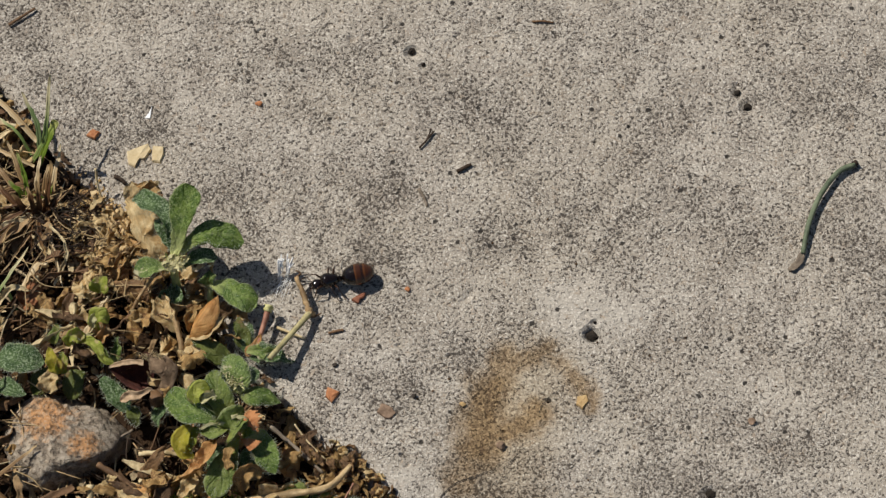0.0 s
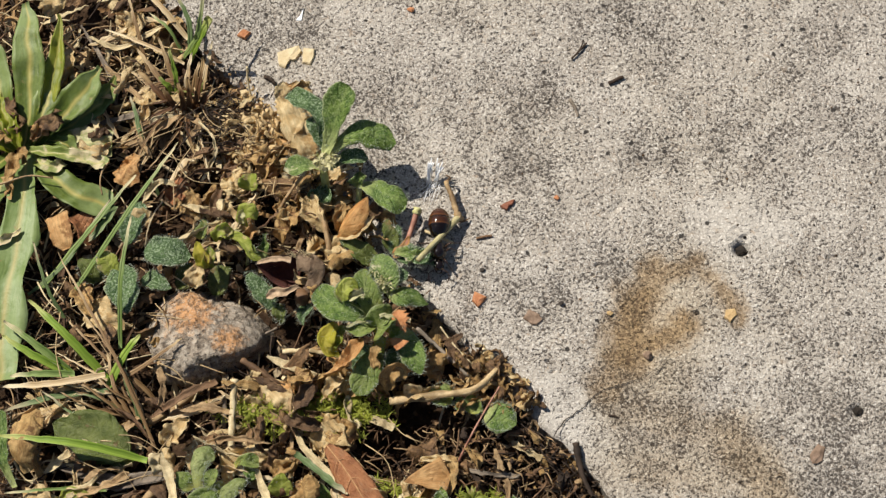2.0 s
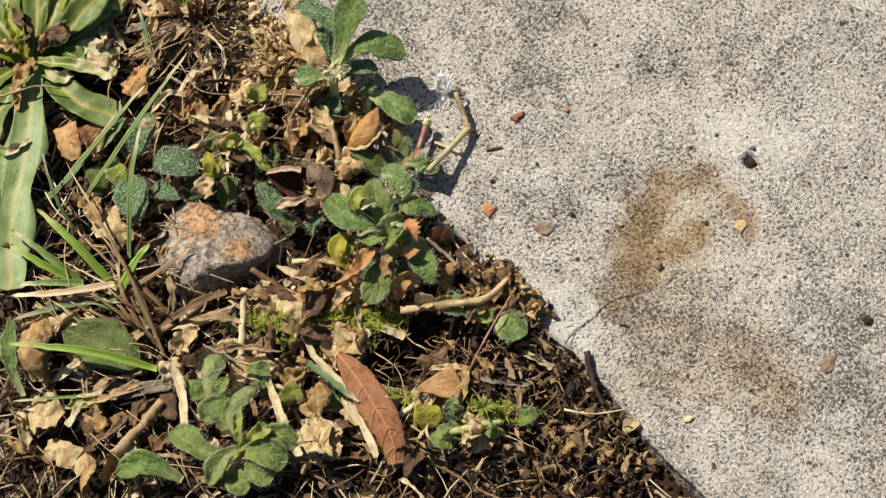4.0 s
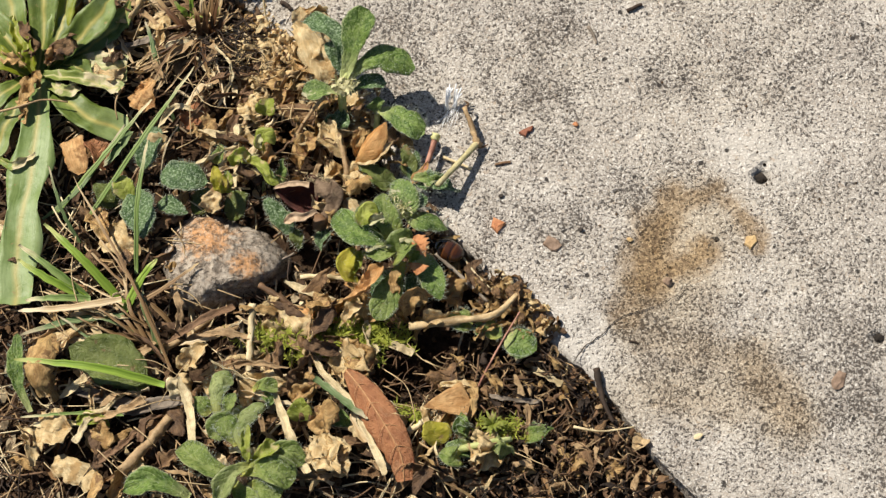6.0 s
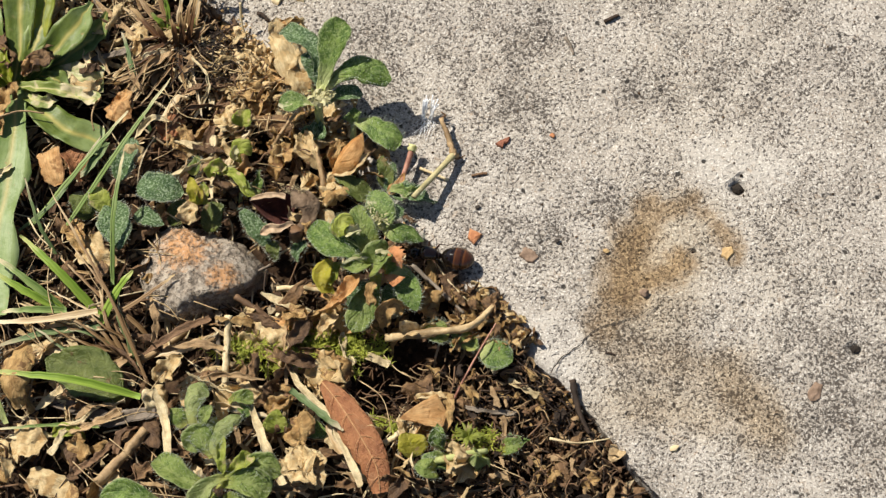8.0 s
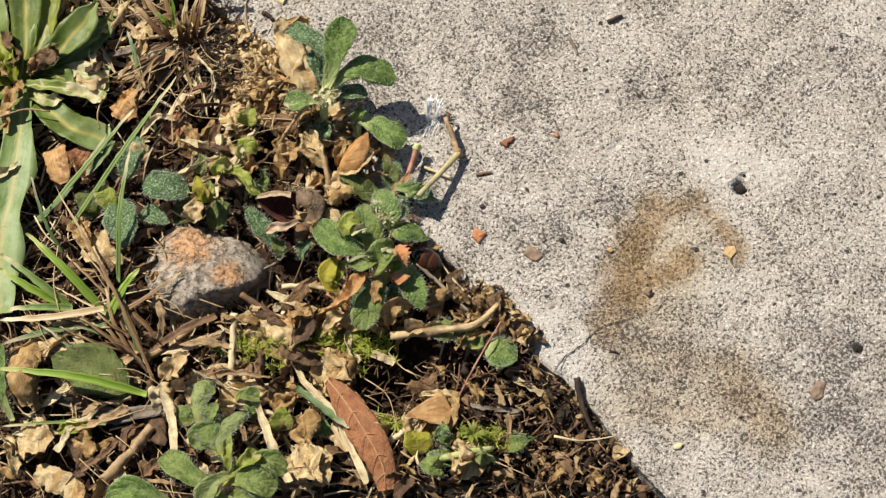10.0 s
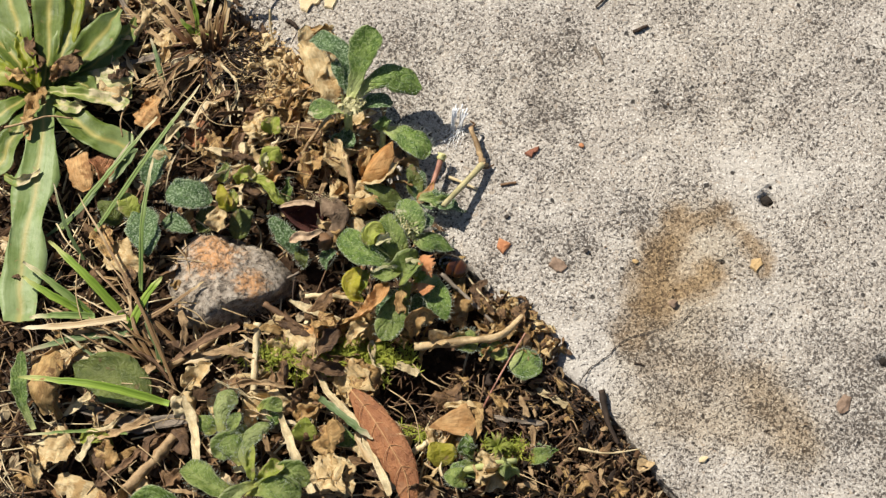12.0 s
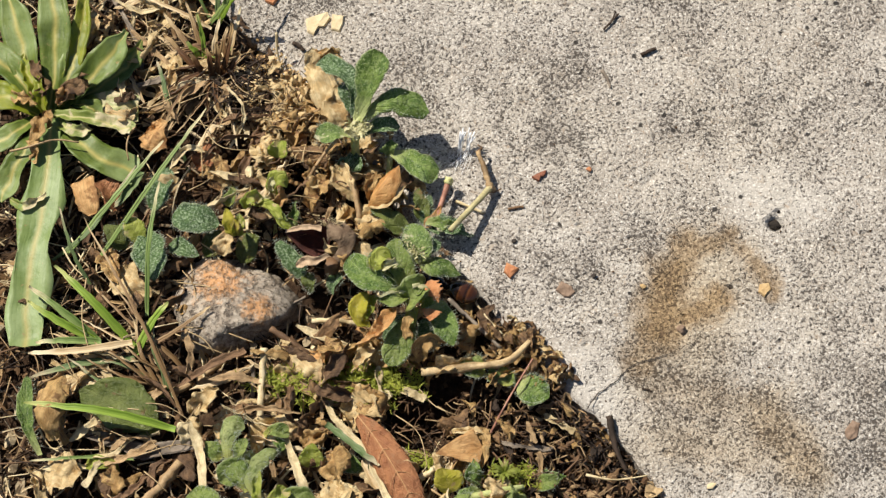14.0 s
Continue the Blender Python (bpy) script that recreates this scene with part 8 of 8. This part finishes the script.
heap(575, 325, 620, 402, 12, 0.5, 3.2, 78, (2.5, 5.0), ((DEAD_TAN, "curled golden-tan dead leaf"), (DEAD_CREAM, "curled cream dead leaf")), 3.0)
LOOSE[0] = True
heap(60, -150, 330, 20, 34, -3.0, 0.5, 67)
settle("crumpled tan and cream leaf scraps in litter")
LOOSE[0] = True
heap(780, 640, 1090, 870, 70, -4.0, -0.8, 68, (1.2, 4.0), ((DEAD_TAN, "crumpled tan dead leaf"), (DEAD_DARK, "crumpled dark brown dead leaf"), (DEAD_BROWN, "crumpled brown dead leaf"), (DEAD_BROWN, "crumpled brown dead leaf"), (DEAD_TAN, "crumpled tan dead leaf")), -0.3)
settle("dark and tan leaf scraps on soil by the slab")


def tangle(material, count, thin, label, seed):
    """Fine broken fibres and rootlets matted along the foot of the slab."""
    rng = random.Random(seed)
    bm = bmesh.new()
    for k in range(count):
        a = plan(rng.uniform(800, 1110), rng.uniform(630, 890), rng.uniform(-3.6, -0.4))
        if side_of(a) > -0.4:
            continue
        d = V((rng.gauss(0, 1), rng.gauss(0, 1), rng.gauss(0, 0.35))).normalized() * rng.uniform(1.5, 5.5)
        if side_of(a + d) > 0.2:
            d = -d
        m = a + d * 0.5 + V((rng.gauss(0, .6), rng.gauss(0, .6), rng.uniform(0, .9)))
        if rng.random() < 0.3:
            tube(bm, (a, m, a + d), thin * rng.uniform(0.4, 1.0), thin * 0.4, 6, 5, 0.5, k)
        else:
            ribbon(bm, (a, a.lerp(m, 0.8), a + d * rng.uniform(0.4, 0.9)), thin * rng.uniform(1.5, 7.0), rng.choice(("torn", "lance", "tri")), 6, 3, rng.uniform(-0.8, 0.8), rng.uniform(-70, 70), rng.uniform(-80, 80), 0.08, 0.9, k, rag=0.4)
    return single("root_fibres", bm, material, (-7.6, 4.6, -4.0), label, "roots", "matted fibres", "stuff")


def edge_litter(s0, s1, count, seed):
    """Small scraps lying over the worn edge of the slab."""
    rng = random.Random(seed)
    for k in range(count):
        a = EDGE_A + ALONG * rng.uniform(s0, s1) + OUT * rng.gauss(-0.8, 1.1)
        if side_of(a) > 1.8:
            continue
        a = V((a.x, a.y, rng.uniform(-1.6, 0.2) if side_of(a) < 0 else 0.3))
        t = rng.uniform(0, 6.283)
        size = rng.uniform(1.5, 4.0)
        b = a + V((math.cos(t) * size, math.sin(t) * size, 0))
        b.z = 0.3 if side_of(b) > -0.5 else a.z - 0.4
        if side_of(b) > 2.2:
            continue
        m, label = rng.choice(((DEAD_TAN, "small tan leaf scrap at the slab edge"), (DEAD_BROWN, "small brown leaf scrap at the slab edge"), (DEAD_DARK, "small dark leaf scrap at the slab edge"), (DEAD_BROWN, "small brown leaf scrap at the slab edge")))
        dead_leaf(tuple(a), tuple(b), rng.uniform(0.5, 1.6), m, label, rng.choice(("torn", "lance")), None, rng.uniform(-0.6, 0.6), rng.uniform(-30, 30), 0.9, rng.uniform(-50, 50), crease=0.4)


heap(596, 200, 692, 325, 26, 0.3, 3.0, 75, (2.0, 4.5), ((DEAD_TAN, "crumpled tan dead leaf"), (DEAD_BROWN, "crumpled brown dead leaf"), (DEAD_CREAM, "crumpled cream dead leaf")), 6.0)
LOOSE[0] = True
edge_litter(-42, 6, 60, 71)
edge_litter(6, 75, 40, 72)
settle("small brown leaf scraps along the worn slab edge")
tangle(DARKWOOD, 130, 0.17, "dark matted root fibres along the slab", 91)
tangle(STRAW_BROWN, 240, 0.2, "brown matted root fibres along the slab", 92)
tangle(STRAW_TAN, 230, 0.17, "tan broken fibres along the slab", 93)
LOOSE[0] = True
dried_heads()
settle("crumbling tan and brown seed husks at the slab edge")
def fibres(x0, y0, x1, y1, count, low, high, seed, lean, material=STRAW_WARM, label="thin bleached straws lying loose over litter", length=(2.0, 8.0)):
    """Thin bleached straws lying loose over the litter, mostly along one way."""
    rng = random.Random(seed)
    bm = bmesh.new()
    for k in range(count):
        a = plan(rng.uniform(x0, x1), rng.uniform(y0, y1), rng.uniform(low, high))
        t = radians(lean + rng.gauss(0, 40))
        d = V((math.cos(t), math.sin(t), rng.gauss(0, 0.12))) * rng.uniform(*length)
        if side_of(a + d) > -0.3 or side_of(a - d) > -0.3:
            continue
        bow = V((-d.y, d.x, 0)) * rng.gauss(0, 0.22) + V((0, 0, rng.uniform(0, 0.8)))
        r = rng.uniform(0.05, 0.17)
        tube(bm, (a - d, a + bow, a + d), r, r * rng.uniform(0.4, 0.9), 9, 5, 0.5, k)
    return single("loose_straws", bm, material, (-75.0, 60.0, -2.0), label, "dry grass", "loose straws", "stuff")


fibres(170, -20, 500, 190, 44, -0.5, 2.2, 101, 35)
fibres(280, 150, 600, 340, 14, 1.5, 4.2, 102, 60)
fibres(60, 420, 420, 880, 34, -1.5, 1.0, 103, -35)
fibres(340, 55, 470, 150, 90, 0.0, 3.0, 105, -15, DARKWOOD, "dark matted rootlets behind the grass tuft", (1.0, 3.5))
fibres(440, 90, 580, 240, 110, 0.8, 3.6, 106, 40, STRAW_WARM, "short pale chaff over sandy soil", (0.5, 1.8))
fibres(440, 90, 580, 300, 60, 0.8, 3.6, 107, 70, STRAW_BROWN, "short brown chaff over sandy soil", (0.5, 1.8))
fibres(620, 650, 830, 770, 80, -3.6, -1.2, 108, 20, STRAW_BROWN, "brown rootlets in a dark hollow of the soil", (0.7, 2.8))
fibres(620, 650, 830, 770, 26, -3.4, -0.8, 109, -20, STRAW_TAN, "tan rootlets in a dark hollow of the soil", (0.7, 2.4))
fibres(420, 560, 900, 860, 14, -1.8, 0.8, 104, -30)
y_stalk()
hair_tuft()
green_twig()
slab_things()


# ---- the ant ----
def lathe(x0, x1, radius, n=16, sides=20, squash=1.0, mid=(0, 0, 0)):
    """A body segment along x between x0 and x1."""
    bm = bmesh.new()
    rings = []
    for i in range(n + 1):
        x = x0 + (x1 - x0) * i / n
        r = max(radius(x), 0.01)
        rings.append([bm.verts.new((mid[0] + x, mid[1] + r * math.cos(6.2832 * k / sides), mid[2] + squash * r * math.sin(6.2832 * k / sides))) for k in range(sides)])
    for i in range(n):
        for k in range(sides):
            bm.faces.new((rings[i][k], rings[i + 1][k], rings[i + 1][(k + 1) % sides], rings[i][(k + 1) % sides]))
    bm.faces.new(rings[0])
    bm.faces.new(rings[-1][::-1])
    bmesh.ops.recalc_face_normals(bm, faces=bm.faces)
    return bm


def oval(half, width, power=2.0):
    return lambda x: width * max(0.0, 1 - abs(x / half) ** power) ** 0.5


ant = thing("queen_ant", (0, 0, 0), "glossy dark queen ant with amber-banded abdomen", "ant")
LEGS = []


def build_ant():
    shape = oval(2.98, 1.98, 2.2)
    g = part("gaster", lathe(0.95, 2.95, shape, 12, 28, 0.95, (0, 0, 2.3)), ANT_GASTER, ant, "glossy dark mahogany abdomen with amber bands")
    for name, x0, x1, grow in (("tergite", -0.7, 1.0, 0.03), ("tergite", -2.05, -0.65, 0.0), ("tip", -2.96, -2.0, -0.02)):
        part(name, lathe(x0, x1, lambda x: shape(x) + grow, 12, 28, 0.95, (0, 0, 2.3)), ANT_GASTER, g)
    part("petiole", lathe(-0.85, 0.85, lambda x: 0.32 + 0.3 * math.exp(-(x * 4) ** 2), 10, 12, 1.5, (3.4, 0, 2.0)), ANT_DARK, ant)
    part("thorax", lathe(-1.8, 1.8, lambda x: oval(1.82, 1.32, 2.4)(x) * (1 + 0.12 * math.sin(x * 2)), 16, 20, 1.05, (5.3, 0, 2.2)), ANT_DARK, ant)
    part("neck", lathe(-0.3, 0.3, lambda x: 0.4, 4, 10, 1.0, (7.1, 0, 1.75)), ANT_DARK, ant)
    h = part("head", lathe(-0.98, 0.98, lambda x: oval(1.0, 0.98, 2.6)(x) * (1 - 0.12 * x), 14, 20, 0.8, (7.75, 0, 1.4)), ANT_DARK, ant)
    for s in (-1, 1):
        part("eye", lump(bmesh.new(), (7.8, 0.82 * s, 1.65), (0.26, 0.16, 0.2), 0.02, 1, 1, 2), ANT_DARK, h)
        part("mandible", tube(bmesh.new(), ((8.55, 0.45 * s, 1.15), (8.95, 0.4 * s, 1.0), (9.15, 0.05 * s, 0.9)), 0.2, 0.08, 6, 6), ANT_BROWN, h)
        a = part("antenna", tube(bmesh.new(), ((8.4, 0.4 * s, 1.6), (9.0, 1.2 * s, 1.8), (9.4, 1.8 * s, 1.7)), 0.09, 0.08, 6, 6), ANT_LEG, ant)
        part("flagellum", tube(bmesh.new(), ((9.4, 1.8 * s, 1.7), (10.2, 1.8 * s, 1.1), (10.9, 1.4 * s, 0.6)), 0.07, 0.09, 8, 6), ANT_LEG, a)
        for x, reach, back in ((6.5, (1.6, 2.9, 3.4), (0.9, 1.7, 2.1)), (5.5, (2.0, 3.2, 4.2), (-0.1, -0.3, -0.6)), (4.6, (1.9, 3.0, 4.0), (-0.9, -2.0, -3.2))):
            hip = V((x, 0.75 * s, 1.6))
            knee, ankle, toe = (V((x + back[i], reach[i] * s, (2.9, 0.7, 0.12)[i])) for i in range(3))
            leg = new("leg", mesh_from("leg", tube(bmesh.new(), (V((0, 0, 0)), (knee - hip) * 0.5 + V((0, 0, 0.1)), knee - hip), 0.22, 0.13, 8, 7), ANT_LEG))
            leg.parent = ant
            leg.location = hip * MM
            for nm, a0, b0, r in (("tibia", knee, ankle, 0.11), ("tarsus", ankle, toe, 0.07)):
                o = new(nm, mesh_from(nm, tube(bmesh.new(), (a0 - hip, b0 - hip), r, r * 0.75, 5, 6), ANT_LEG))
                o.parent = leg
            LEGS.append((leg, hip * MM, s, x))


build_ant()


def motions():
    """The ant walks in from the slab, climbs round the stalk and pokes about in the gap by the edge."""
    rows = [(0.0, -10.8, 60.3, 0, 189), (0.2, -14.4, 58.8, 0, 207), (0.4, -17.7, 57.6, 0.2, 218), (0.6, -19.2, 57.0, 0.5, 222), (0.8, -20.0, 56.3, 0.6, 224),
            (1.0, -22.3, 55.3, 0.8, 234), (1.2, -23.0, 54.7, 0.8, 234), (1.4, -22.7, 54.6, 0.8, 233), (1.6, -22.1, 53.4, 0.8, 236), (1.8, -22.3, 53.2, 0.8, 250),
            (2.0, -23.0, 51.8, 0.6, 270), (2.2, -22.6, 50.0, 0.4, 282), (2.4, -21.8, 45.8, 0, 268), (2.6, -21.3, 41.1, 0, 246), (2.8, -21.0, 37.7, 0, 226),
            (3.0, -21.0, 35.5, 0, 212), (3.2, -22.4, 34.2, 0, 192), (3.4, -23.8, 33.2, -0.4, 172), (3.6, -24.2, 33.2, -0.8, 163), (3.7, -24.4, 33.2, -0.8, 160),
            (5.8, -25.6, 32.9, -0.9, 155), (6.0, -24.6, 32.8, -0.8, 154), (6.4, -24.3, 32.5, -0.8, 156), (7.0, -24.7, 32.6, -0.8, 160), (7.4, -23.6, 32.6, -0.6, 162),
            (7.6, -22.6, 32.8, -0.4, 165), (7.7, -18.6, 33.1, 0, 168), (8.2, -19.0, 33.0, 0, 168), (9.4, -23.8, 33.1, -0.6, 160), (9.8, -24.5, 33.1, -0.8, 157),
            (10.0, -25.3, 33.1, -0.9, 155), (10.5, -25.3, 33.5, -0.9, 154), (11.0, -26.5, 33.8, -1.2, 150), (11.5, -25.1, 33.5, -1.0, 154), (12.0, -24.9, 33.7, -0.9, 156),
            (12.5, -26.6, 34.0, -1.2, 152), (13.0, -26.3, 34.1, -1.2, 152), (13.5, -25.6, 34.2, -1.0, 154), (13.7, -24.2, 33.4, -0.8, 157), (14.0, -24.2, 33.5, -0.8, 157)]
    walk(ant, [(t, pose(x * MM, y * MM, z * MM, 0, 0, a)) for t, x, y, z, a in rows])
    for leg, hip, s, x in LEGS:
        lead = 1 if (x > 6 or x < 5) == (s > 0) else -1
        steps = [(t / 10, (14 if (t // 2) % 2 else -14) * lead) for t in range(0, 35, 2)]
        rest = [(3.7, 0), (5.8, 4 * lead), (7.0, 0), (7.5, -8 * lead), (7.7, 12 * lead), (8.4, -6 * lead), (9.4, 6 * lead), (10.5, 0), (11.5, 6 * lead), (13.4, 0), (13.7, 8 * lead), (14.0, 4 * lead)]
        walk(leg, [(t, pose(*hip, 0, 0, a)) for t, a in steps + rest])


motions()
